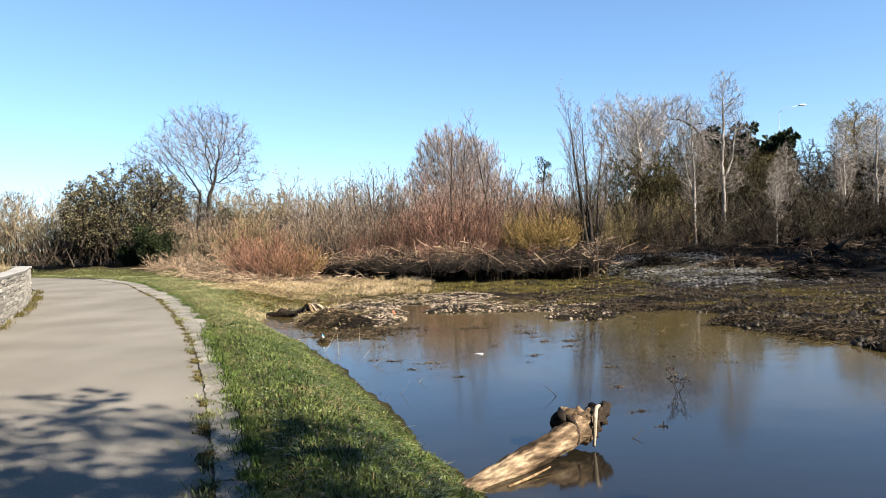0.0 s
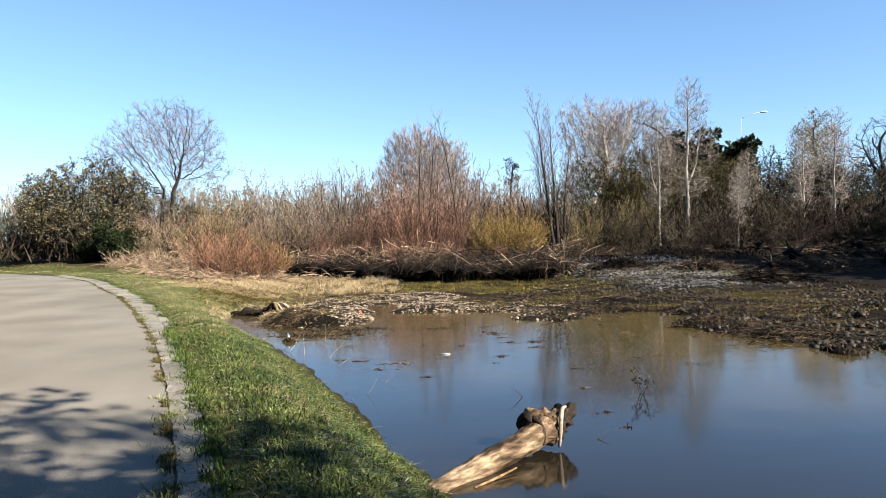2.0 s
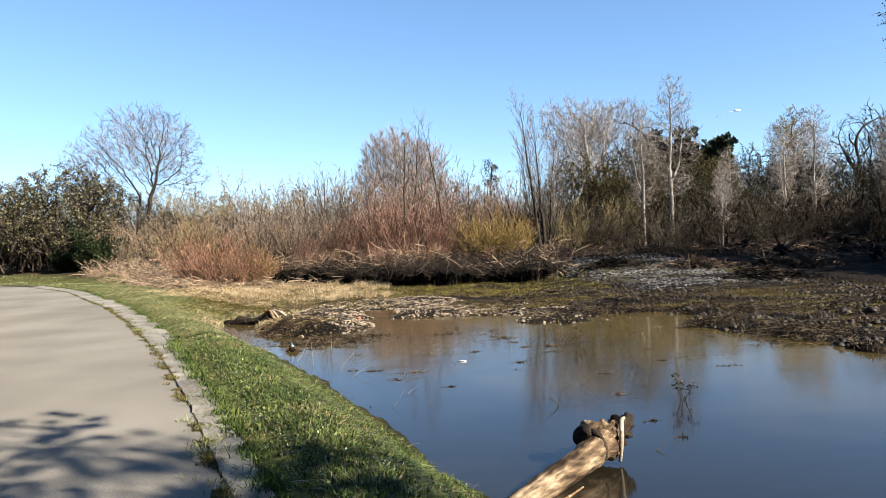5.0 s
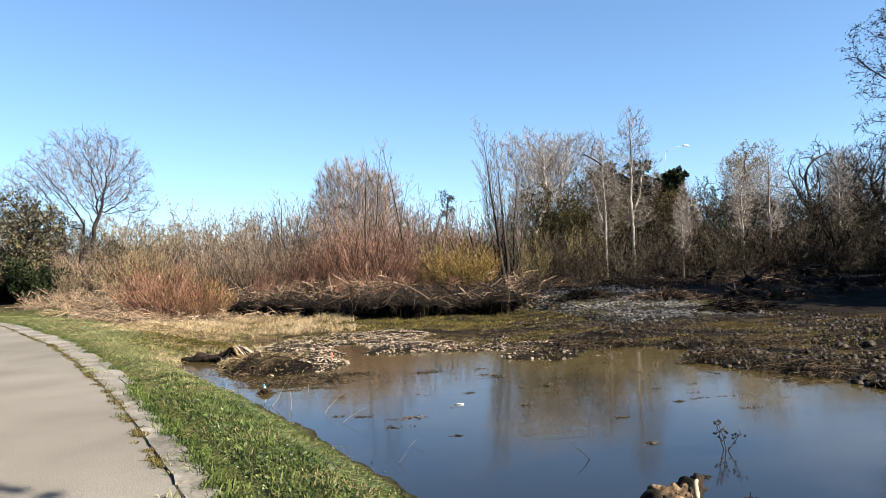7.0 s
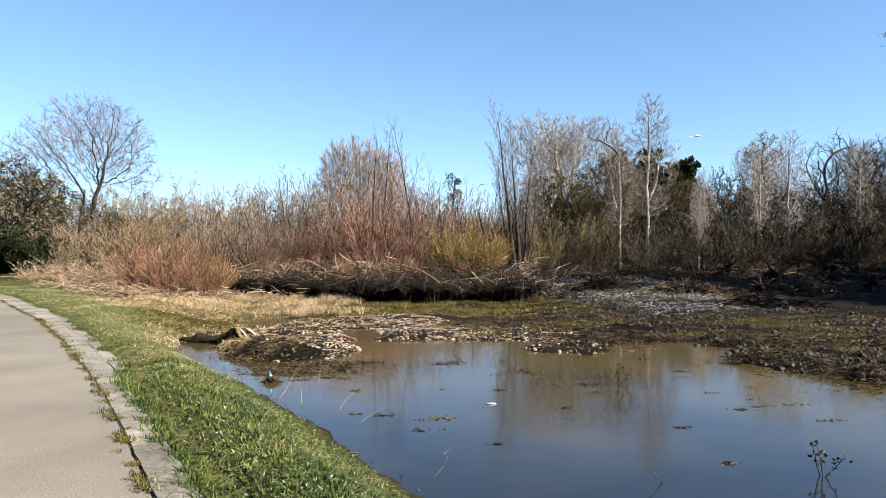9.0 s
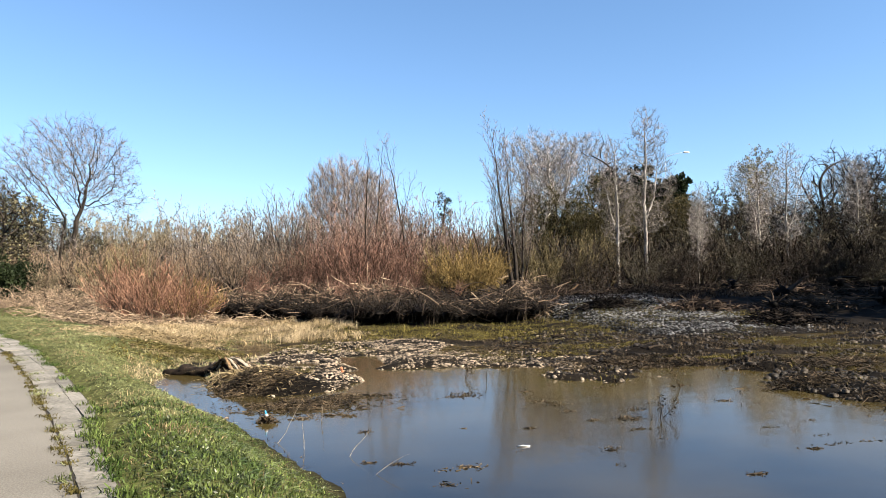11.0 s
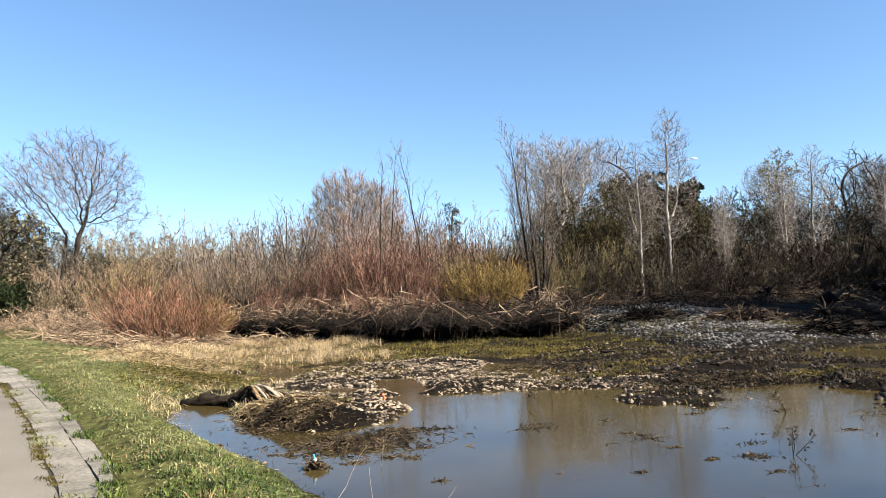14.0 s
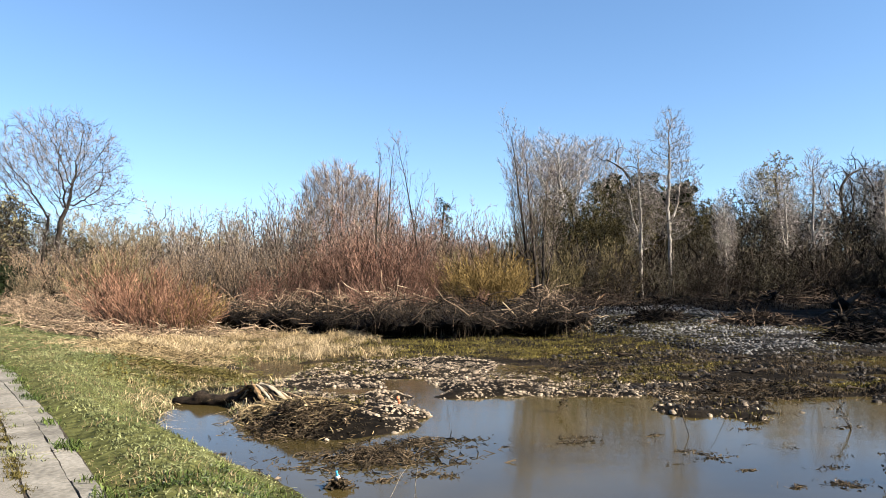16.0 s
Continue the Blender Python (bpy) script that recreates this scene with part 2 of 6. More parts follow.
# ---- mesh helpers ----
class Soup:
    """Vertices and faces gathered for one mesh."""

    def __init__(self):
        self.v, self.f = [], []

    def tube(self, pts, radii, sides=3, cap=False):
        base, k = len(self.v), len(pts)
        if sides == 1:
            # the finest twigs: one flat sliver, turned at random
            d = pts[-1] - pts[0]
            u = d.orthogonal()
            u.rotate(Matrix.Rotation(base * 2.399, 3, d))
            u = u.normalized() * radii[0] * 1.3
            for q in (pts[0] - u, pts[0] + u, pts[-1]):
                self.v.append((q.x, q.y, q.z))
            self.f.append((base, base + 1, base + 2))
            return
        sharp = radii[-1] == 0
        for i, p in enumerate(pts):
            d = (pts[min(i + 1, k - 1)] - pts[max(i - 1, 0)])
            if d.length < 1e-9:
                d = Vector((0, 0, 1))
            if sharp and i == k - 1:
                self.v.append((p.x, p.y, p.z))
                break
            d.normalize()
            u = d.cross(Vector((0.31, 0.17, 0.93)) if abs(d.z) < 0.9 else Vector((1, 0.2, 0)))
            u.normalize()
            w = d.cross(u)
            for s in range(sides):
                a = 2 * math.pi * s / sides
                q = p + (u * math.cos(a) + w * math.sin(a)) * radii[i]
                self.v.append((q.x, q.y, q.z))
        for i in range(k - 1):
            for s in range(sides):
                a, b = base + i * sides + s, base + i * sides + (s + 1) % sides
                if sharp and i == k - 2:
                    self.f.append((a, b, base + (k - 1) * sides))
                else:
                    self.f.append((a, b, b + sides, a + sides))
        if cap:
            self.f.append(tuple(base + s for s in reversed(range(sides))))
            self.f.append(tuple(base + (k - 1) * sides + s for s in range(sides)))

    def leaf(self, p, d, size, rng, width=0.35):
        side = Vector((rng.uniform(-1, 1), rng.uniform(-1, 1), rng.uniform(-1, 1))).cross(d)
        if side.length < 1e-6:
            return
        side.normalize()
        b = len(self.v)
        for q in (p - side * size * width * 0.4, p + d * size * 0.5 - side * size * width, p + d * size, p + d * size * 0.5 + side * size * width):
            self.v.append((q.x, q.y, q.z))
        self.f.append((b, b + 1, b + 2, b + 3))

    def mesh(self, name, material, smooth=False):
        me = bpy.data.meshes.new(name)
        me.from_pydata(self.v, [], self.f)
        me.materials.append(material)
        if smooth:
            me.shade_smooth()
        me.update()
        return me


def part(name, me, parent, label=""):
    ob = new(name, me)
    ob.parent = parent
    if label:
        ob["label"] = label
    return ob


def thing(name, label, category, group="", at=(0, 0, 0), kind=""):
    e = new(name)
    e.location = at
    e.empty_display_size = 0.2
    return tagged(e, label, category, group, kind)


def vnoise(x, y, seed=0):
    """Smooth value noise, 0 to 1, for arrays."""
    xi, yi = np.floor(x).astype(np.int64), np.floor(y).astype(np.int64)
    fx, fy = x - xi, y - yi
    fx, fy = fx * fx * (3 - 2 * fx), fy * fy * (3 - 2 * fy)

    def h(a, b):
        k = (a * 374761393 + b * 668265263 + seed * 974711) & 0x7FFFFFFF
        k = ((k ^ (k >> 13)) * 1274126177) & 0x7FFFFFFF
        return ((k ^ (k >> 16)) & 0xFFFF) / 65535.0

    top = h(xi, yi) * (1 - fx) + h(xi + 1, yi) * fx
    low = h(xi, yi + 1) * (1 - fx) + h(xi + 1, yi + 1) * fx
    return top * (1 - fy) + low * fy


def fbm(x, y, scale, seed=0):
    return (vnoise(x * scale, y * scale, seed) * 0.5 + vnoise(x * scale * 2.1, y * scale * 2.1, seed + 1) * 0.3
            + vnoise(x * scale * 4.3, y * scale * 4.3, seed + 2) * 0.2)


def step(a, b, x):
    t = np.clip((x - a) / (b - a), 0, 1)
    return t * t * (3 - 2 * t)


# ---- the lie of the land ----
WATER = -0.67
EDGE_Y = np.array([-40, -10, 0, 4.56, 5.97, 7.93, 9.73, 13.2, 16.4, 21, 24.6, 30.3, 36.5, 43, 53, 80.0])
EDGE_X = np.array([12.5, 3.0, 0.2, -1.24, -1.73, -2.43, -3.12, -4.47, -5.85, -8.04, -10.0, -13.05, -17.6, -25, -42, -95.0])
SHORE_Y = np.array([-40, -5, 3, 6.05, 7.37, 9.61, 11.87, 13.92, 16.33, 17.0, 18.1, 20, 21.5, 24])
SHORE_X = np.array([17, 4.6, 1.5, 0.3, -0.15, -0.9, -1.7, -2.5, -3.3, -4.2, -4.9, -5.3, -5.6, -6.0])
FRONT_X = np.array([-6, -4.9, -4.2, -3.8, -2.6, -1.3, -0.95, -0.46, 1, 2.3, 2.9, 4.2, 6, 6.4, 7.1, 7.5, 8.5, 12, 20])
FRONT_Y = np.array([22, 21.4, 19.2, 17.9, 17.2, 17.5, 19, 20.1, 19.8, 19.2, 17.8, 17.1, 16.4, 15, 13.6, 11.8, 11, 10, 9])
BANK_X = np.array([-60, -30, -20, -13, -9, -6.5, -5, -3, 0, 2.2, 5.4, 8, 11, 15, 20, 30, 60])
BANK_Y = np.array([66, 58, 47, 40, 40.5, 43, 45, 45, 45, 45, 45, 45, 46, 47, 47, 46, 46])
FOOT_X = np.array([-9.0, -7.5, -6, -4.5, -3, -1.5, 0, 2, 4, 6, 8, 10, 12, 14])
FOOT_Y = np.array([41.5, 41.0, 40.2, 39.0, 37.0, 35.4, 34.2, 33.4, 33.2, 33.6, 35.0, 37.5, 40.0, 43.0])


def edge_at(y):
    return np.interp(y, EDGE_Y, EDGE_X)


def land(x, y):
    """Height of the ground, and the shares of grass, straw, mud, pebble ground and lawn at a place."""
    x, y = np.asarray(x, float), np.asarray(y, float)
    e = edge_at(y)
    slope = np.gradient(EDGE_X, EDGE_Y)
    c = 1 / np.sqrt(1 + np.interp(y, EDGE_Y, slope) ** 2)
    s = (x - e) * c
    shore = np.interp(y, SHORE_Y, SHORE_X)
    n1, n2 = fbm(x, y, 0.5, 3), fbm(x, y, 1.7, 9)
    # bank from the path down to the pool
    u = (x - e) / np.maximum(shore - e, 0.5)
    bank = 0.03 - 0.72 * step(0.3, 1.05, u) - 0.35 * step(1.0, 1.8, u) + (n1 - 0.5) * 0.10 * step(0.05, 0.4, u)
    # flats of silt and cobbles behind the pool
    front = np.interp(x, FRONT_X, FRONT_Y)
    f = step(-0.4, 1.6, y - front + (n1 - 0.5) * 2.6)
    n3 = fbm(x * 0.55, y * 1.7, 1.2, 15)
    flat = -1.0 + f * (0.365 + (n1 - 0.5) * 0.30 + (n2 - 0.5) * 0.20 + (n3 - 0.5) * 0.30 * step(3, 5, x))
    mound = np.exp(-(((x + 3.1) / 1.0) ** 2 + ((y - 19.1) / 1.1) ** 2))
    flat += (0.19 * mound + 0.01 * np.exp(-(((x + 0.9) / 2.5) ** 2 + ((y - 24.0) / 4.0) ** 2)) - 0.20 * np.exp(-(((x + 4.0) / 0.7) ** 2 + ((y - 26.4) / 2.2) ** 2)) - 0.10 * np.exp(-(((x + 1.5) / 1.5) ** 2 + ((y - 22.7) / 0.8) ** 2)) - 0.16 * np.exp(-(((x + 1.7) / 0.7) ** 2 + ((y - 17.9) / 0.5) ** 2)) - 0.12 * np.exp(-(((x + 0.9 + 0.12 * np.sin(y * 1.3)) / 0.42) ** 2)) * step(15, 16.5, y) * (1 - step(22.5, 24, y)) + 0.07 * np.exp(-(((x + 2.1) / 1.1) ** 2 + ((y - 20.1) / 0.8) ** 2)) + 0.06 * np.exp(-(((x - 0.8) / 1.6) ** 2 + ((y - 22.6) / 2.0) ** 2))) * f
    # left of the flats the land climbs back to the path
    back = step(19.5, 25, y)
    rise = 0.02 - 0.62 * step(1.2, 7.0, s) + (n1 - 0.5) * 0.12 * step(0, 2, s)
    open_ = step(-7.5, -4.2, x + (y - 22) * 0.05)
    low = np.maximum(bank, flat)
    low2 = rise * (1 - open_) + np.maximum(flat, -0.9) * open_
    z = low * (1 - back) + low2 * back
    # the bed of the edging's outer course
    outer = np.interp(y, [12.2, 13.4, 19, 21], [0.0, 0.14, 0.16, 0.26])
    z = z - 0.08 * (s > 0) * (1 - step(outer + 0.12, outer + 0.45, s))
    # far bank
    by = np.interp(x, BANK_X, BANK_Y)
    steep = 1.2 + 3.5 * step(8, 12, x) + 2.5 * step(-4, -9, x)
    k = step(-steep, 0.6, y - by + (n1 - 0.5) * 1.0)
    top = 0.10 + (n1 - 0.5) * 0.4
    z = z * (1 - k) + top * k
    # grey gravel bar, rising towards the thicket
    gf = np.interp(x, [6.3, 7.3, 8.0, 8.8, 11, 14, 30], [40, 33.5, 29.0, 26.0, 24.8, 25.4, 26.0]) + (n1 - 0.5) * 2.0
    on_bar = step(0, 1.5, y - gf) * step(6.3, 8.3, x)
    z = np.where(on_bar > 0, np.maximum(z, -0.85 + on_bar * (0.20 + 0.074 * np.clip(y - gf, 0, 12.5) - 0.05 * np.clip(y - gf - 12.5, 0, 8)) + (n2 - 0.5) * 0.10 + (n1 - 0.5) * 0.22), z)
    gravel = on_bar * (1 - step(0.35, 0.8, k)) * (1 - step(36.5, 39.5, y + (n1 - 0.5) * 3))
    # slack water behind the right flats
    slack = step(8, 10.5, x) * step(19.5, 21.5, y) * (1 - step(24, 25.5, y))
    z = np.where(slack > 0, np.minimum(z, z * (1 - slack) + (-0.645 + (n1 - 0.5) * 0.30) * slack), z)
    # the pool ends behind the start of the walk, and under the trees on its far right
    dry = np.maximum(step(3.2, 0.6, y), step(20, 26, x))
    z = np.where(z < 0, z * (1 - dry) + 0.05 * dry * (n1 + 0.5), z)
    # path bed and the land left of it
    bed = step(-4.6, -4.0, s) * (1 - step(-0.05, 0.05, s))
    z = np.where(s < 0.02, -0.06 * bed, z)
    held = step(-3.98, -4.2, s) * (1 - step(25.0, 27.5, y)) * step(-30, -28, y)
    z = np.where(s < -3.9, held * (0.93 + 0.06 * np.clip(-s - 4, 0, 12)), z)
    lawn = (s < 0).astype(float)
    near_edge = 1 - step(0.75, 1.1, u)
    grass = np.where(s < 0, 1.0, near_edge * (1 - back) + back * (1 - step(2.0, 4.6, s + (n1 - 0.5) * 2.5)))
    grass = np.maximum(grass, step(-12.0, -13.5, x) * step(31, 34, y) * (s > 0) * (1 - step(0.5, 1, step(-3, 1, y - np.interp(x, BANK_X, BANK_Y)))))
    straw = step(26.5, 29, y + (n1 - 0.5) * 4 + 1.1 * np.minimum(x + 4.5, 0)) * (1 - grass) * (1 - gravel) * (z > WATER - 0.05) * (0.35 + 0.65 * step(0.42, 0.56, n1))
    straw = straw * (1 - step(-2.5, 0.5, x)) * (1 - step(0.8, 1, k) * step(-3, 0, x)) * (1 - step(0.7, 1, k) * 0.6)
    gravel = np.clip(gravel * (1 - step(12.5, 15.5, x + (n1 - 0.5) * 3)), 0, 1)
    return z, grass * (1 - held * 0.0), straw, gravel, k, held


def spread(lo, hi, step_, far, growth=1.22):
    mid = np.arange(lo, hi, step_)
    out, d = [], step_
    p = hi
    while p < far:
        d *= growth
        p += d
        out.append(p)
    low, d, p = [], step_, lo
    while p > -far:
        d *= growth
        p -= d
        low.append(p)
    return np.array(low[::-1] + mid.tolist() + [hi] + out)


gx, gy = spread(-15, 22, 0.23, 1500), spread(-2, 48, 0.23, 1500)
GX, GY = np.meshgrid(gx, gy)
Z, W_GRASS, W_STRAW, W_GRAVEL, W_BANK, W_HELD = (a.ravel() for a in land(GX.ravel(), GY.ravel()))
nx, ny = len(gx), len(gy)
me = bpy.data.meshes.new("ground")
ids = np.arange(nx * ny).reshape(ny, nx)
quads = np.stack([ids[:-1, :-1], ids[:-1, 1:], ids[1:, 1:], ids[1:, :-1]], -1).reshape(-1, 4)
me.from_pydata(np.stack([GX.ravel(), GY.ravel(), Z], -1).tolist(), [], quads.tolist())
col = me.color_attributes.new("cover", "FLOAT_COLOR", "POINT")
col.data.foreach_set("color", np.stack([W_GRASS, W_STRAW, W_GRAVEL, np.clip(W_BANK, 0, 1)], -1).astype(np.float32).ravel())
# Dark soil of far bank and thicket, with the shade lying there painted in.
far_shade = np.clip(W_BANK * step(-7, -3, GX.ravel()) + 0.8 * step(10, 14, GX.ravel()) * step(20, 30, GY.ravel()) * (1 - W_GRAVEL), 0, 1) * (GY.ravel() < 75)
col2 = me.color_attributes.new("soil_shade", "FLOAT_COLOR", "POINT")
col2.data.foreach_set("color", np.repeat(far_shade.astype(np.float32), 4))
me.shade_smooth()
M_GROUND = surface("ground", (0.003, 0.0025, 0.002), (0.018, 0.014, 0.0098), 0.9, 0.9, 0.9, fine=14, vary=0.5, spec=0.04)
n, l = M_GROUND.node_tree.nodes, M_GROUND.node_tree.links
at = n.new("ShaderNodeVertexColor")
at.layer_name = "cover"
sp = n.new("ShaderNodeSeparateColor")
l.new(at.outputs["Color"], sp.inputs["Color"])
src = n["Principled BSDF"].inputs["Base Color"].links[0].from_socket
noise_fine = n.new("ShaderNodeTexNoise")
noise_fine.inputs["Scale"].default_value, noise_fine.inputs["Detail"].default_value = 9, 5
tcg = n.new("ShaderNodeTexCoord")
l.new(tcg.outputs["Object"], noise_fine.inputs["Vector"])
for channel, lo, hi in (("Red", (0.030, 0.034, 0.011), (0.115, 0.118, 0.040)), ("Green", (0.0763, 0.0546, 0.0261), (0.171, 0.128, 0.0665)), ("Blue", (0.002, 0.0019, 0.0018), (0.030, 0.028, 0.026))):
    r = n.new("ShaderNodeValToRGB")
    r.color_ramp.elements[0].position, r.color_ramp.elements[1].position = 0.35, 0.65
    r.color_ramp.elements[0].color, r.color_ramp.elements[1].color = (*toned(lo), 1), (*toned(hi), 1)
    if channel == "Blue":
        # each cell of the gravel has its own tone
        cell = n.new("ShaderNodeTexVoronoi")
        cell.inputs["Scale"].default_value = 13
        l.new(tcg.outputs["Object"], cell.inputs["Vector"])
        sc_ = n.new("ShaderNodeSeparateColor")
        l.new(cell.outputs["Color"], sc_.inputs["Color"])
        r.color_ramp.elements[0].position, r.color_ramp.elements[1].position = 0.45, 1.0
        l.new(sc_.outputs["Red"], r.inputs["Fac"])
    else:
        l.new(noise_fine.outputs["Fac"], r.inputs["Fac"])
    mx = n.new("ShaderNodeMix")
    mx.data_type = "RGBA"
    l.new(sp.outputs[channel], mx.inputs["Factor"])
    l.new(src, mx.inputs["A"])
    l.new(r.outputs["Color"], mx.inputs["B"])
    src = mx.outputs["Result"]
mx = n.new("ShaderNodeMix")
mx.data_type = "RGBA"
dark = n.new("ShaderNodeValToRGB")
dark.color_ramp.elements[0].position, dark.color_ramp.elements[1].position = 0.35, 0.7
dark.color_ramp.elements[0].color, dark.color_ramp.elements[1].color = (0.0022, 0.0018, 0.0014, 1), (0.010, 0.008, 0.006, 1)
soil_shade = n.new("ShaderNodeVertexColor")
soil_shade.layer_name = "soil_shade"
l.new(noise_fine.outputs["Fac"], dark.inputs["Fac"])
l.new(soil_shade.outputs["Color"], mx.inputs["Factor"])
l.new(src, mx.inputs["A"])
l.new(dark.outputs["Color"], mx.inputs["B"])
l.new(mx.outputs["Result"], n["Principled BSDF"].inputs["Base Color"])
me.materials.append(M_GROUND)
Z_GRID = Z.reshape(ny, nx)


def height(x, y):
    """Height of the ground sheet itself at a place."""
    i = int(np.clip(np.searchsorted(gx, x) - 1, 0, nx - 2))
    j = int(np.clip(np.searchsorted(gy, y) - 1, 0, ny - 2))
    u, v = (x - gx[i]) / (gx[i + 1] - gx[i]), (y - gy[j]) / (gy[j + 1] - gy[j])
    return float((Z_GRID[j, i] * (1 - u) + Z_GRID[j, i + 1] * u) * (1 - v) + (Z_GRID[j + 1, i] * (1 - u) + Z_GRID[j + 1, i + 1] * u) * v)


ground = tagged(new("ground", me), "muddy creek bank with grass, silt and gravel", "ground", kind="structure")

me = bpy.data.meshes.new("water")
me.from_pydata([(-9, -14, 0), (70, -14, 0), (70, 46, 0), (-9, 46, 0)], [], [(0, 1, 2, 3)])
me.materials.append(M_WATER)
water = tagged(new("water", me), "still muddy brown pool reflecting sky and trees", "water", kind="structure")
water.location.z = WATER


# ---- path ----
def joint_at(y):
    """Where the asphalt meets the edging: the edging is wider farther along."""
    return float(np.interp(y, [11.5, 13.5], [-0.26, -0.325]))


def outer_at(y):
    """Where the edging ends towards the grass."""
    return float(np.interp(y, [12.2, 13.4, 19, 21], [0.0, 0.14, 0.16, 0.26]))


def ribbon(name, s0, s1, ys, z0, z1, material, thick=0.08, wobble=0.0, seed=0):
    """A strip along the path between the offsets s0 and s1 (to the right of the path's edge)."""
    so = Soup()
    rg = random.Random(seed)
    for y in ys:
        e = float(edge_at(y))
        d = float(edge_at(y + 0.4) - edge_at(y - 0.4)) / 0.8
        nv = Vector((1, -d, 0)).normalized()
        a, b = s0(y) if callable(s0) else s0, s1(y) if callable(s1) else s1
        a, b = a + rg.gauss(0, wobble), b + rg.gauss(0, wobble)
        for s, z in ((a, z0 - thick), (a, z0), (b, z1), (b, z1 - thick)):
            so.v.append((e + nv.x * s, y + nv.y * s, z))
    k = len(ys)
    for i in range(k - 1):
        for j in range(4):
            a, b = i * 4 + j, i * 4 + (j + 1) % 4
            so.f.append((a, b, b + 4, a + 4))
    so.f.append((3, 2, 1, 0))
    so.f.append(tuple((k - 1) * 4 + j for j in range(4)))
    return so.mesh(name, material)


path = tagged(new("path", ribbon("path", -3.70, lambda y: joint_at(y) - 0.01, np.r_[np.arange(-38, 60, 0.5)], 0.0, 0.0, M_ASPHALT)), "worn pale grey asphalt footpath", "path", kind="structure")


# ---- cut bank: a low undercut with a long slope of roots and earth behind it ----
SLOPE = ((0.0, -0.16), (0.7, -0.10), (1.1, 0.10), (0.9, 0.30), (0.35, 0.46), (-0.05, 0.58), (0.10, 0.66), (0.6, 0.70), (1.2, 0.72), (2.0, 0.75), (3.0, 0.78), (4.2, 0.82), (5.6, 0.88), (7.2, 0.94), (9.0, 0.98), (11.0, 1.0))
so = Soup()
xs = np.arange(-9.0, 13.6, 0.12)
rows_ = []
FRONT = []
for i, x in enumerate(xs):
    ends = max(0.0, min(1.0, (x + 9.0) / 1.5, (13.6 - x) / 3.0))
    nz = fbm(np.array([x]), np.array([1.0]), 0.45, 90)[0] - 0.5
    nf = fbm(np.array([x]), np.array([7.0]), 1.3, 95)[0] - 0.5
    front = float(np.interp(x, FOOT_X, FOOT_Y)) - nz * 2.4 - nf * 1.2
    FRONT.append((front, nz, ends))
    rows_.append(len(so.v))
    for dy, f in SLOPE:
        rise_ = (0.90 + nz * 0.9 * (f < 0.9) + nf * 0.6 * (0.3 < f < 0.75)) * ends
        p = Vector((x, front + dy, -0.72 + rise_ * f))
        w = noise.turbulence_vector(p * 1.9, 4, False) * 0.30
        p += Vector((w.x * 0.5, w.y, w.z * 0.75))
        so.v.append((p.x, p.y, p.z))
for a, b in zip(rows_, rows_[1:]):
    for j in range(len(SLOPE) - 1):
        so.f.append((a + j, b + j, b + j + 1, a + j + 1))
tagged(new("cut_bank", so.mesh("cut_bank", M_SHADE_SOIL)), "undercut earth bank with matted roots, painted shade-dark", "bank", kind="structure")


def slope_at(x, dy):
    """Height of the bank's slope dy metres behind its front at x, and the front itself."""
    front, nz, ends = FRONT[min(max(int((x + 9.0) / 0.12), 0), len(FRONT) - 1)]
    f = float(np.interp(dy, [s_[0] for s_ in SLOPE[6:]], [s_[1] for s_ in SLOPE[6:]]))
    return -0.72 + (0.90 + nz * 0.9 * (f < 0.9)) * ends * f, front


def bank_height(x, y):
    """The higher of the ground sheet and the bank's slope."""
    if not -8.9 < x < 13.5:
        return height(x, y)
    z, front = slope_at(x, 0)
    return max(height(x, y), slope_at(x, y - front)[0]) if y > front else height(x, y)


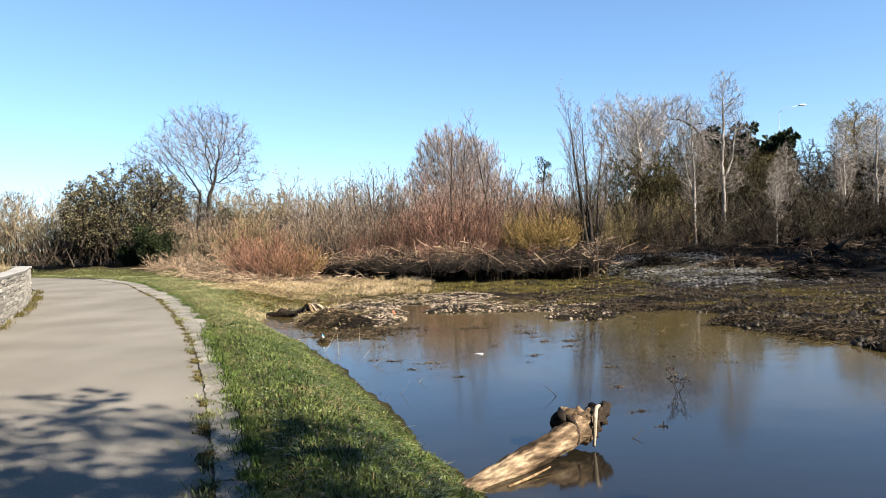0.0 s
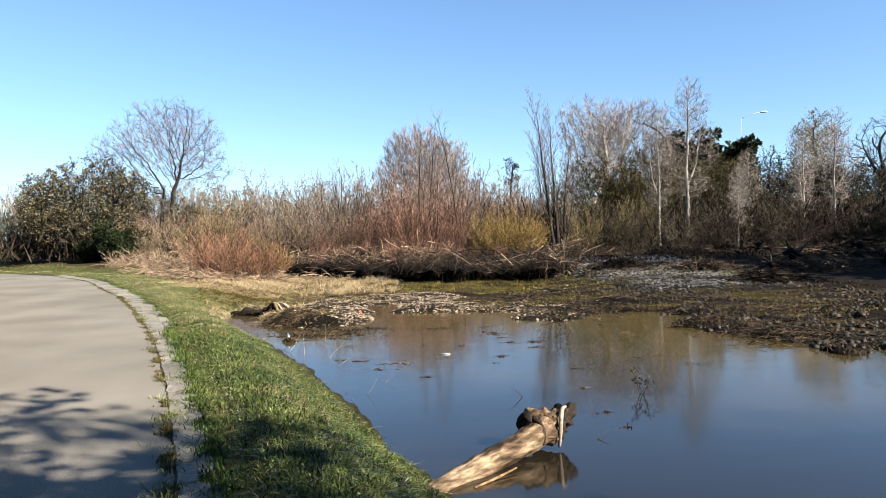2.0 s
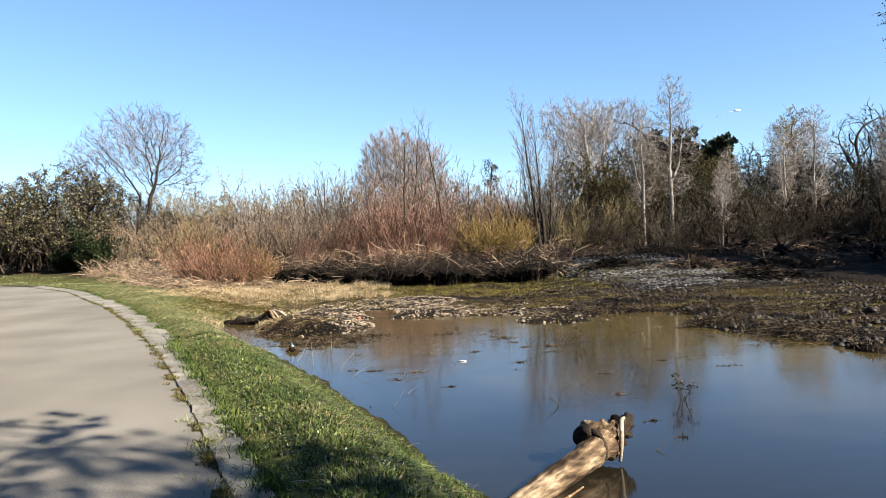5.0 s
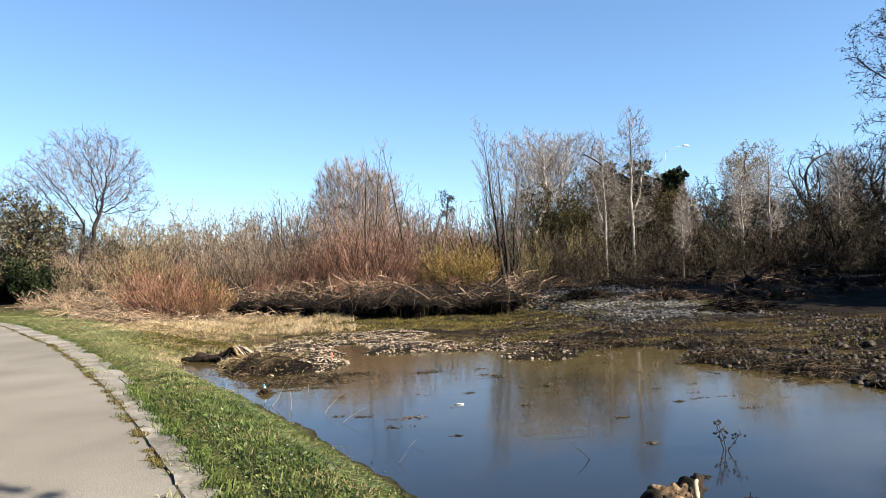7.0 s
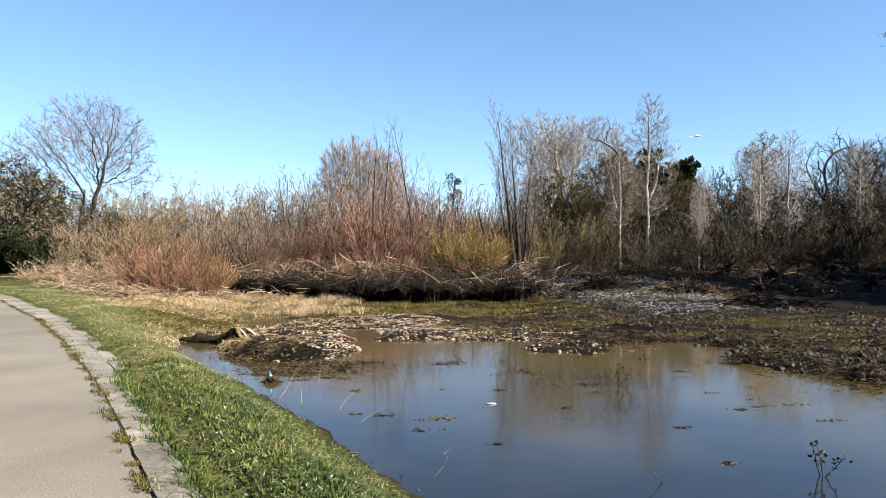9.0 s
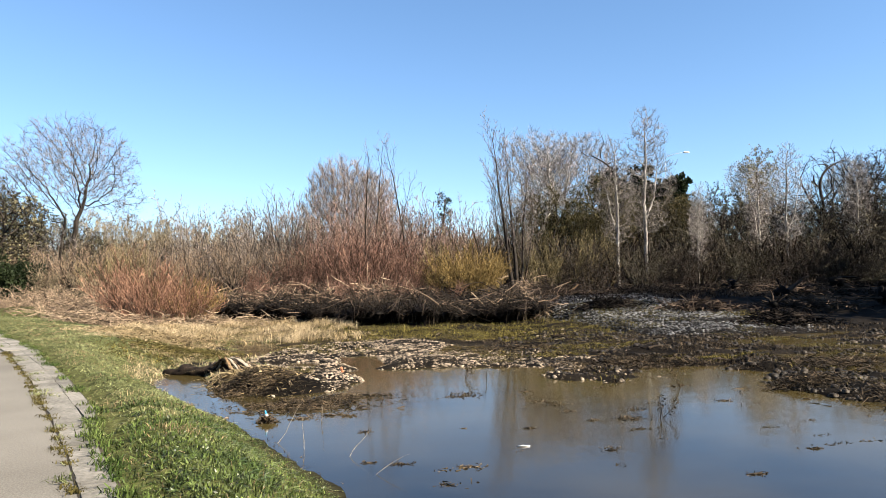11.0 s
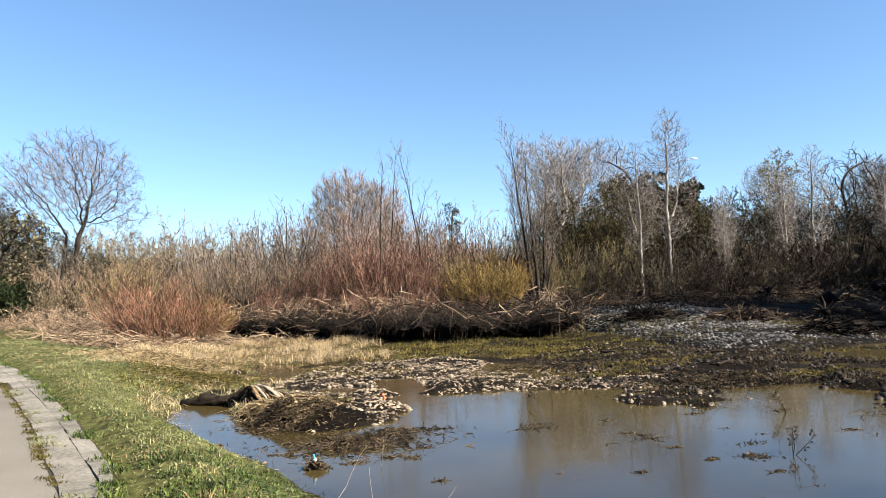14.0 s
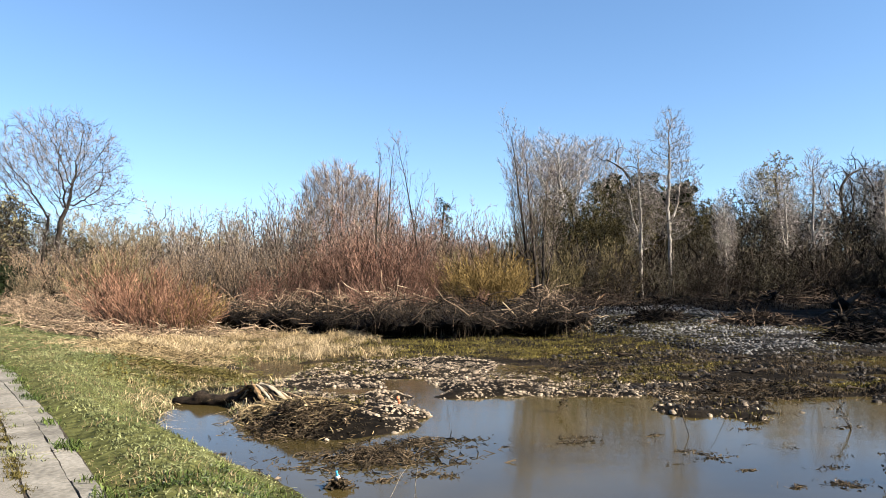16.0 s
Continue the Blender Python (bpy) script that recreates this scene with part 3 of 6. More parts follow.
# ---- trees and shrubs ----
def grow(rng, thick, thin, p, d, length, r, lv, P, tips=None):
    """One branch and, along it, its own branches."""
    segs = P["segs"][lv]
    pts, rad = [p.copy()], [r]
    q, w = p.copy(), d.copy()
    end = r * P.get("taper", 0.35) if lv < P["levels"] else r * 0.5
    for i in range(segs):
        j = P["wander"][lv]
        w = w + Vector((rng.gauss(0, j), rng.gauss(0, j), rng.gauss(0, j) + P["up"][lv]))
        w.normalize()
        q = q + w * (length / segs)
        pts.append(q.copy())
        rad.append(r + (end - r) * (i + 1) / segs)
    if lv >= 2 or lv == P["levels"]:
        rad[-1] = 0
    if lv == 1 and P.get("limbs") is not None:
        thick = Soup()
        P["limbs"].append(thick)
    out = thick if lv < P["thin"] else thin
    out.tube(pts, rad, P["sides"][lv])
    if tips is not None and lv >= P["levels"] - 1:
        tips.append((pts[-1], w.copy()))
        tips.append((pts[len(pts) // 2], w.copy()))
    if lv >= P["levels"]:
        return
    kids = P["kids"][lv]
    turn = rng.uniform(0, 6.28)
    for i in range(kids):
        f = P["from"][lv] + (1 - P["from"][lv]) * (i + rng.random()) / kids
        f = min(f, 0.98)
        x = f * segs
        a = min(int(x), segs - 1)
        b = pts[a].lerp(pts[a + 1], x - a)
        ax = (pts[a + 1] - pts[a]).normalized()
        turn += 2.4 + rng.uniform(-0.5, 0.5)
        side = ax.orthogonal().normalized()
        side.rotate(Matrix.Rotation(turn, 3, ax))
        ang = radians(P["angle"][lv] * rng.uniform(0.7, 1.3))
        dd = (ax * math.cos(ang) + side * math.sin(ang)).normalized()
        ll = length * P["ratio"][lv] * rng.uniform(0.6, 1.15) * (1 - P.get("cone", 0.45) * f)
        rr = max((r + (end - r) * f) * P["thin_by"][lv], P["least"])
        grow(rng, thick, thin, b, dd, ll, rr, lv + 1, P, tips)


def tree(name, label, category, P, seed, stems, bark, twigs, group="", leaves=None, leaf=(0.2, 4), part_names=("trunk", "crown"), limbs=False):
    """A leafless or thinly leaved tree at the origin: stems are (x, y, lean x, lean y, length, radius)."""
    rng = random.Random(seed)
    thick, thin, tips = Soup(), Soup(), []
    if limbs:
        P = dict(P, limbs=[])
    for x, y, lx, ly, ln, r in stems:
        grow(rng, thick, thin, Vector((x, y, -0.15)), Vector((lx, ly, 1)).normalized(), ln, r, 0, P, tips)
    t = thing(name, label, category, group)
    stem = part(part_names[0], thick.mesh(part_names[0], bark, True), t)
    for lb in P.get("limbs") or ():
        part("limb", lb.mesh("limb", bark, True), stem)
    crown = part(part_names[1], thin.mesh(part_names[1], twigs), t)
    if leaves:
        so = Soup()
        size, count = leaf
        for p, d in tips:
            for _ in range(count if count > 1 else rng.randrange(2)):
                v = (d + Vector((rng.gauss(0, 0.7), rng.gauss(0, 0.7), rng.gauss(0, 0.6)))).normalized()
                so.leaf(p + v * rng.uniform(-0.1, 0.35), v, size * rng.uniform(0.6, 1.3), rng)
        part("foliage", so.mesh("foliage", leaves), t)
    return t


P_ASPEN = dict(levels=3, thin=2, segs=(9, 4, 2, 1), sides=(6, 3, 3, 1), wander=(0.05, 0.10, 0.14, 0.2), up=(0.05, 0.10, 0.06, 0.03), kids=(38, 10, 8), angle=(38, 36, 36), ratio=(0.34, 0.5, 0.5), thin_by=(0.40, 0.5, 0.6), least=0.0085, cone=0.5, **{"from": (0.22, 0.15, 0.1)})
P_SPREAD = dict(levels=4, thin=3, segs=(6, 6, 4, 2, 1), sides=(7, 5, 3, 3, 1), wander=(0.07, 0.13, 0.16, 0.18, 0.2), up=(0.03, 0.04, 0.05, 0.03, 0.0), kids=(13, 8, 8, 6), angle=(58, 48, 46, 46), ratio=(0.60, 0.55, 0.48, 0.45), thin_by=(0.5, 0.5, 0.5, 0.6), least=0.0095, cone=0.4, taper=0.06, **{"from": (0.28, 0.2, 0.15, 0.1)})
P_WILLOW = dict(levels=3, thin=1, segs=(6, 3, 2, 1), sides=(4, 3, 1, 1), wander=(0.05, 0.08, 0.1, 0.14), up=(0.05, 0.09, 0.07, 0.04), kids=(9, 4, 4), angle=(26, 26, 28), ratio=(0.42, 0.48, 0.5), thin_by=(0.5, 0.6, 0.7), least=0.0095, cone=0.35, **{"from": (0.2, 0.2, 0.2)})
P_OSIER = dict(levels=2, thin=1, segs=(5, 2, 2), sides=(3, 3, 1), wander=(0.04, 0.06, 0.1), up=(0.03, 0.08, 0.04), kids=(8, 4), angle=(17, 20), ratio=(0.45, 0.45), thin_by=(0.6, 0.7), least=0.010, cone=0.3, **{"from": (0.3, 0.2)})
P_THICKET = dict(levels=3, thin=1, segs=(5, 3, 2, 1), sides=(4, 3, 1, 1), wander=(0.10, 0.16, 0.2, 0.25), up=(0.03, 0.03, 0.02, 0.0), kids=(9, 6, 6), angle=(45, 45, 45), ratio=(0.5, 0.5, 0.5), thin_by=(0.5, 0.6, 0.7), least=0.0125, cone=0.35, **{"from": (0.12, 0.15, 0.1)})


def clump(rng, count, spread_, lean, length, radius):
    out = []
    for _ in range(count):
        a, d = rng.uniform(0, 6.283), math.sqrt(rng.random())
        out.append((math.cos(a) * d * spread_, math.sin(a) * d * spread_, math.cos(a) * d * lean, math.sin(a) * d * lean, length * rng.uniform(0.6, 1.05) * (1 - 0.25 * d), radius * rng.uniform(0.6, 1.2)))
    return out


def plant(master, spots):
    """The master at the first spot and copies at the others; a spot is x, y, scale, turn and, off the ground sheet, its height."""
    for i, (x, y, sc, rz, *own) in enumerate(spots):
        m = pose(x, y, own[0] if own else bank_height(x, y) - 0.05, 0, 0, rz)
        if i == 0:
            master.matrix_basis = m @ Matrix.Scale(sc, 4)
            first = master
        else:
            c = copy_thing(first, m)
            c.scale = (sc, sc, sc * (0.92 + 0.16 * ((i * 37) % 10) / 10))


def scatter(rng, n, x0, x1, y0, y1, s0, s1):
    return [(x0 + (x1 - x0) * (i + rng.random()) / n, rng.uniform(y0, y1), rng.uniform(s0, s1), rng.uniform(0, 360)) for i in range(n)]


def sweep(name, pts, radii, material, sides=18, rough=0.12, freq=4.0, between=5, seed=0, squash=1.0):
    """A lumpy, tapering limb along the points, closed at both ends."""
    fine_p, fine_r = [], []
    for i in range(len(pts) - 1):
        p0, p1, p2, p3 = (Vector(pts[max(0, min(len(pts) - 1, i + o))]) for o in (-1, 0, 1, 2))
        for s in range(between):
            t = s / between
            fine_p.append(0.5 * ((2 * p1) + (p2 - p0) * t + (2 * p0 - 5 * p1 + 4 * p2 - p3) * t * t + (3 * p1 - p0 - 3 * p2 + p3) * t ** 3))
            fine_r.append(radii[i] + (radii[i + 1] - radii[i]) * (t * t * (3 - 2 * t)))
    fine_p.append(Vector(pts[-1]))
    fine_r.append(radii[-1])
    so = Soup()
    so.tube(fine_p, fine_r, sides, True)
    centres = [p for p in fine_p for _ in range(sides)]
    out = []
    for v, c in zip(so.v, centres):
        v = Vector(v)
        d = v - c
        f = 1 + rough * 2 * noise.fractal(v * freq + Vector((seed, 0, 0)), 1.0, 2.0, 4)
        q = c + Vector((d.x, d.y, d.z * squash)) * f
        out.append((q.x, q.y, q.z))
    so.v = out
    return so.mesh(name, material, True)


# ---- trees that fill a crown of given lobes ----
def colonize(seed, stems, lobes, count, stride, reach, kill, up=0.08, jitter=0.22, rounds=80):
    """Grows nodes from the stems towards points strewn through the crown's lobes; gives their places and parents."""
    g = np.random.RandomState(seed)
    vol = np.array([b[3] * b[4] * b[5] for b in lobes])
    goal = []
    for b, share in zip(lobes, vol / vol.sum()):
        k = max(int(count * share), 4)
        d = g.normal(size=(k, 3))
        d /= np.linalg.norm(d, axis=1)[:, None]
        goal.append(np.array(b[:3]) + d * (g.rand(k) ** 0.45)[:, None] * np.array(b[3:6]))
    goal = np.concatenate(goal)
    pos, par = [], []
    for stem in stems:
        prev = -1
        for a, b in zip(stem, stem[1:]):
            a, b = np.array(a, float), np.array(b, float)
            k = max(int(np.linalg.norm(b - a) / stride), 1)
            for i in range(k + (b is stem[-1])):
                pos.append(a + (b - a) * i / k + g.normal(0, stride * 0.07, 3) * (prev >= 0))
                par.append(prev)
                prev = len(pos) - 1
    P = np.array(pos)
    near, who = np.full(len(goal), 1e9), np.zeros(len(goal), int)
    start = 0
    for _ in range(rounds):
        for i in range(start, len(P), 400):
            d = np.linalg.norm(goal[:, None] - P[None, i:i + 400], axis=2)
            j = d.argmin(1)
            m = d[np.arange(len(goal)), j]
            better = m < near
            near[better], who[better] = m[better], j[better] + i
        start = len(P)
        live = near > kill
        goal, near, who = goal[live], near[live], who[live]
        act = near < reach
        if not act.any():
            break
        v = goal[act] - P[who[act]]
        v /= np.linalg.norm(v, axis=1)[:, None]
        S = np.zeros_like(P)
        np.add.at(S, who[act], v)
        ids_ = np.unique(who[act])
        D = S[ids_]
        D /= np.linalg.norm(D, axis=1)[:, None] + 1e-9
        D += g.normal(0, jitter, D.shape)
        D[:, 2] += up
        D /= np.linalg.norm(D, axis=1)[:, None]
        Q = P[ids_] + D * stride
        free = np.array([np.min(np.linalg.norm(P - q, axis=1)) > 0.4 * stride for q in Q])
        if not free.any():
            break
        P = np.concatenate([P, Q[free]])
        par += ids_[free].tolist()
    return P, par


def lobed_tree(name, label, category, seed, stems, lobes, count, stride, bark, twigs, base=0.2, group="", tip=0.012, reach=4.0, kill=None, twig=(0.6, 3, 0.010), rise=0.25, leaves=None, leaf=(0.12, 3), part_names=("trunk", "crown"), up=0.08, jitter=0.22):
    """A tree at the origin whose limbs fill the lobes of its crown, with sprays of twigs at their ends."""
    rng = random.Random(seed)
    P, par = colonize(seed, stems, lobes, count, stride, reach, kill or stride * 1.1, up, jitter)
    k = len(P)
    kids = [[] for _ in range(k)]
    for i, p in enumerate(par):
        if p >= 0:
            kids[p].append(i)
    ends = max(sum(1 for c in kids if not c) / len(stems), 2)
    e = max(math.log(ends) / math.log(base / tip), 1.2)
    rad = np.zeros(k)
    for i in range(k - 1, -1, -1):
        rad[i] = sum(rad[c] ** e for c in kids[i]) ** (1 / e) if kids[i] else tip
    V = [Vector(p) for p in P]
    trunk, limbs, thin, foliage = Soup(), [], Soup(), Soup()
    todo = [(i, None) for i, p in enumerate(par) if p < 0]
    while todo:
        i, home = todo.pop()
        p = par[i]
        pts, rr = ([V[p]] if p >= 0 else []), ([min(rad[i] * 1.1, rad[p])] if p >= 0 else [])
        r0 = rad[i]
        if p < 0:
            out = trunk
        elif r0 > 0.35 * base:
            out = Soup()
            limbs.append(out)
        elif r0 > 3.0 * tip and home is not None:
            out = home
        else:
            out = thin
        j = i
        while True:
            pts.append(V[j])
            rr.append(rad[j])
            if not kids[j]:
                break
            order = sorted(kids[j], key=lambda c: -rad[c])
            for c in order[1:]:
                todo.append((c, out if out is not thin else None))
            j = order[0]
        if len(pts) > 1:
            rr[-1] = 0
            out.tube(pts, rr, 7 if r0 > 0.1 else 5 if r0 > 0.04 else 3)
    ln, per, wide = twig
    for i in range(k):
        if rad[i] > 2.6 * tip or par[i] < 0:
            continue
        d0 = (V[i] - V[par[i]]).normalized()
        for _ in range(per):
            d = (d0 * 0.8 + Vector((rng.gauss(0, 0.55), rng.gauss(0, 0.55), rng.gauss(rise, 0.45)))).normalized()
            p = V[i].lerp(V[par[i]], rng.random())
            l_ = ln * rng.uniform(0.5, 1.3)
            thin.tube([p, p + d * l_], [wide, 0], 1)
            q = p + d * l_ * 0.4
            d2 = (d + Vector((rng.gauss(0, 0.5), rng.gauss(0, 0.5), rng.gauss(rise, 0.4)))).normalized()
            thin.tube([q, q + d2 * l_ * 0.6], [wide * 0.8, 0], 1)
            if leaves:
                for _ in range(leaf[1]):
                    v = Vector((rng.gauss(0, 1), rng.gauss(0, 1), rng.gauss(0.2, 0.7))).normalized()
                    foliage.leaf(p + d * l_ * rng.uniform(0.2, 1.0) + v * 0.05, v, leaf[0] * rng.uniform(0.6, 1.4), rng)
    t = thing(name, label, category, group)
    stem = part(part_names[0], trunk.mesh(part_names[0], bark, True), t)
    for lb in limbs:
        part("limb", lb.mesh("limb", bark, True), stem)
    part(part_names[1], thin.mesh(part_names[1], twigs), t)
    if leaves:
        part("foliage", foliage.mesh("foliage", leaves), t)
    return t


R = random.Random(5)
# the lone spreading tree beyond the red willows
plant(lobed_tree("bare_tree", "tall bare grey tree with a wide round crown beside the path", "tree", 11,
                 [[(-0.2, 0, -0.2), (-0.1, 0, 2.5), (0.1, 0, 4.6), (0.3, 0.2, 6.2)], [(0.9, 0.4, -0.2), (0.75, 0.3, 3.0), (0.9, 0.4, 5.5), (1.5, 0.5, 7.2)], [(-0.9, -0.3, -0.2), (-0.7, -0.2, 2.6), (-1.3, -0.3, 4.8)]],
                 [(0.3, 0, 9.6, 4.4, 4.0, 3.6), (2.6, 0, 9.3, 3.0, 3.0, 3.2), (-3.0, 0, 8.4, 2.9, 3.0, 2.6), (4.3, 0, 7.0, 1.9, 2.0, 1.2), (-4.8, 0, 6.6, 1.8, 2.0, 1.4), (-1.0, 0, 4.0, 2.6, 2.2, 1.8), (1.6, 0, 12.2, 1.5, 1.5, 1.2)],
                 3200, 0.34, M_BARK_DARK, M_TW_ASH, 0.115, tip=0.0085, reach=3.4, twig=(0.62, 4, 0.0085), rise=0.3, jitter=0.24), [(-20.6, 60.5, 1.0, 0)])
# slim aspens on the bank, their stems fanned
plant(tree("aspen_tree", "slim leafless aspen with dark upright stems on the bank", "tree", dict(P_ASPEN, kids=(26, 8, 5), angle=(24, 30, 34), ratio=(0.36, 0.45, 0.5), least=0.011, up=(0.03, 0.12, 0.08, 0.03), cone=0.45, taper=0.08), 21,
           [(0, 0, -0.13, 0, 11.3, 0.15), (0.25, 0.1, -0.03, 0, 10.2, 0.16), (0.45, 0.1, 0.06, 0, 8.8, 0.12), (-0.1, 0.3, -0.22, 0.05, 8.8, 0.07), (0.7, 0.0, 0.16, 0, 6.6, 0.06)], M_BARK_DARK, M_TW_GREY, limbs=True), [(9.5, 46.9, 0.87, 0)])
# dark spires over the middle willows
spire = tree("alder_tree", "thin dark leafless stem rising over the willows", "tree", dict(P_ASPEN, kids=(20, 5, 3), angle=(26, 30, 34), ratio=(0.26, 0.5, 0.5), least=0.010, up=(0.02, 0.14, 0.08, 0.03), taper=0.06), 25,
             [(0, 0, 0.02, 0, 9.6, 0.085)], M_BARK_DARK, M_TW_GREY, "thin stems over the willows")
plant(spire, [(1.45, 48.0, 1.0, 0), (3.35, 48.6, 0.97, 120), (0.3, 47.2, 0.9, 220), (2.5, 49.2, 0.82, 300), (-1.4, 49.0, 0.66, 60), (-4.6, 49.5, 0.66, 160), (-8.0, 51.0, 0.64, 20)])
# pale-barked birches
birch = lobed_tree("birch_tree", "pale-barked leafless birch rising out of the thicket", "tree", 31,
                   [[(0, 0, -0.2), (0.05, 0, 3.0), (-0.05, 0, 6.0), (0.15, 0, 9.0), (0.1, 0, 11.0)], [(0, 0, 4.6), (0.7, 0.1, 6.4), (1.1, 0.2, 8.6)]],
                   [(0.2, 0, 9.6, 1.5, 1.4, 3.0), (1.0, 0, 7.6, 1.5, 1.3, 2.2), (-0.9, 0, 7.4, 1.1, 1.2, 1.9), (0.2, 0, 5.0, 1.6, 1.4, 1.5)], 1500, 0.28, M_BARK_PALE, M_TW_PALE, 0.105, "pale birches", tip=0.009, reach=2.6, twig=(0.55, 4, 0.008), rise=0.5, up=0.25)
plant(birch, [(19.9, 50.7, 1.0, 0), (17.6, 50.0, 0.78, 110), (26.1, 54.2, 0.62, 200), (28.6, 51.0, 0.72, 70), (31.8, 52.5, 0.8, 300), (38.5, 53.5, 0.76, 20), (22.8, 49.0, 0.5, 250)])
# broad pale trees behind the thicket
pale = lobed_tree("bare_tree", "broad pale leafless tree behind the thicket", "tree", 41,
                  [[(0, 0, -0.2), (0.1, 0, 4.0), (-0.2, 0, 7.0)], [(0.1, 0, 4.0), (1.2, 0.3, 6.6), (1.8, 0.4, 8.6)]],
                  [(-0.6, 0, 11.0, 2.8, 2.8, 3.0), (2.0, 0, 11.0, 2.2, 2.4, 2.8), (0, 0, 7.6, 3.2, 3.0, 1.8)], 2200, 0.36, M_BARK_PALE, M_TW_PALE, 0.16, "pale trees behind the thicket", tip=0.011, reach=3.8, twig=(0.75, 4, 0.011), rise=0.35)
plant(pale, [(17.2, 67, 1.02, 0), (22.6, 70, 1.02, 130), (20.0, 73, 1.0, 250), (50, 68, 0.95, 60), (42, 72, 0.86, 200)])
# the great round willow far behind
plant(lobed_tree("willow_tree", "great round leafless willow far behind the pink shrubs", "tree", 45,
                 [[(-0.6, 0, -0.2), (-0.8, 0, 4.0), (-1.6, 0, 7.5)], [(0.6, 0, -0.2), (0.9, 0, 4.0), (1.4, 0, 8.5)], [(0, 0.4, 0), (0, 0.6, 5), (-0.2, 0.4, 9)]],
                 [(-0.6, 0, 10.2, 4.6, 3.6, 4.6), (2.6, 0, 9.4, 3.6, 3.2, 4.0), (-3.6, 0, 7.2, 2.8, 2.8, 3.4), (0.5, 0, 6.0, 5.4, 3.5, 2.6), (4.6, 0, 6.6, 2.8, 2.4, 2.6)], 3600, 0.42, M_BARK_GREY, M_TW_ROSE, 0.17, tip=0.013, reach=4.0, twig=(1.2, 7, 0.013), rise=0.9, up=0.35), [(2.2, 120, 1.33, 0)])

# willows: pinkish and grey clumps of uneven height
wp = [tree("willow_shrub", ("tall leafless pinkish-brown willow clump on the bank", "leafless grey-brown willow clump on the bank", "leafless tan willow clump behind the bank")[i], "shrub", dict(P_WILLOW, least=0.0125, kids=(10, 5, 4), angle=(30, 30, 30)), 50 + i, clump(R, 18, 1.0, 0.5, 6.2, 0.042), (M_BARK_DARK, M_BARK_GREY, M_BARK_DARK)[i], (M_TW_PINK, M_TW_GREY, M_TW_TAN)[i], "tall willows", part_names=("trunk", "crown")) for i in range(3)]
plant(wp[0], [(1.2, 48.6, 0.95, 0), (3.2, 50, 1.0, 140), (-0.8, 49, 0.92, 60), (5.2, 53, 1.05, 200), (-2.6, 51, 0.88, 300), (7.6, 55, 1.0, 20), (0.4, 52, 1.1, 250)])
plant(wp[1], [(-5.2, 50, 1.12, 0), (-7.4, 51.5, 0.95, 70), (-3.6, 53, 1.08, 160), (-9.8, 54, 1.05, 250), (2.2, 53, 0.98, 130), (-1.2, 54, 0.98, 10), (-12.4, 57, 0.92, 40), (9.6, 55.5, 1.0, 95), (6.4, 57, 1.05, 200), (-6.4, 57, 1.15, 300)])
plant(wp[2], [(-6.4, 48.0, 0.66, 30), (-4.2, 47.6, 0.62, 200), (-8.8, 48.6, 0.6, 110), (-11.2, 50.5, 0.62, 280), (-13.4, 53, 0.7, 10), (-19.2, 57, 0.72, 50), (-22.4, 57.5, 0.66, 140), (-17.2, 56.5, 0.66, 230), (-20.8, 55.5, 0.5, 320), (6.6, 50.0, 0.72, 75), (-2.2, 47.4, 0.55, 330)])
ws = tree("willow_shrub", "low reddish-brown willow shrub above the cut bank", "shrub", dict(P_WILLOW, least=0.012, kids=(8, 4, 3)), 60, clump(R, 26, 1.0, 0.75, 3.6, 0.024), M_TW_RUST, M_TW_RUST, "low willows", part_names=("trunk", "crown"))
plant(ws, [(0.6, 44.6, 1.1, 0), (1.9, 45.2, 1.0, 80), (-0.8, 45.0, 1.05, 30), (2.6, 44.4, 0.7, 130), (-2.4, 45.8, 0.8, 270), (3.6, 46.4, 0.85, 10), (-4.2, 45.6, 0.6, 190), (0.9, 46.8, 1.1, 77), (-1.6, 47.2, 0.95, 300), (-5.6, 46.2, 0.62, 120), (-3.2, 48.6, 0.9, 15)])
wg = tree("willow_shrub", "leafless golden-olive willow shrub behind the bank", "shrub", dict(P_WILLOW, least=0.012), 63, clump(R, 20, 1.0, 0.6, 4.2, 0.028), M_TW_OLIVE, M_TW_GOLD, "golden willows", part_names=("trunk", "crown"))
plant(wg, [(-12.6, 50.0, 0.9, 0), (-14.6, 52.0, 0.95, 60), (-16.4, 56, 1.0, 120), (-10.6, 46.4, 0.62, 200), (4.9, 48.8, 0.8, 20), (12.6, 48.4, 1.0, 310), (14.4, 49.6, 1.1, 95), (11.3, 47.8, 0.8, 270), (16.2, 50.0, 0.9, 33)])
wr = tree("red_willow", "bright orange-red osier willow with bare upright stems", "shrub", dict(P_OSIER, wander=(0.07, 0.1, 0.14), angle=(24, 28), least=0.011), 70, clump(R, 60, 0.9, 1.0, 3.3, 0.015), M_TW_RED, M_TW_RED, "red willows", part_names=("trunk", "crown"))
plant(wr, [(-9.0, 37.4, 0.86, 0), (-10.1, 38.6, 0.9, 90), (-7.9, 37.6, 0.72, 200)])
wy = tree("yellow_willow", "golden yellow osier willow bush beside an aspen", "shrub", dict(P_OSIER, kids=(9, 5), angle=(28, 34), wander=(0.08, 0.12, 0.16), least=0.011), 75, clump(R, 64, 0.9, 0.85, 3.4, 0.016), M_TW_YELLOW, M_TW_YELLOW, "yellow willows", part_names=("trunk", "crown"))
plant(wy, [(6.2, 43.6, 1.0, 0), (5.2, 44.6, 0.8, 120), (7.0, 44.8, 0.8, 240), (-7.9, 38.6, 0.74, 50)])
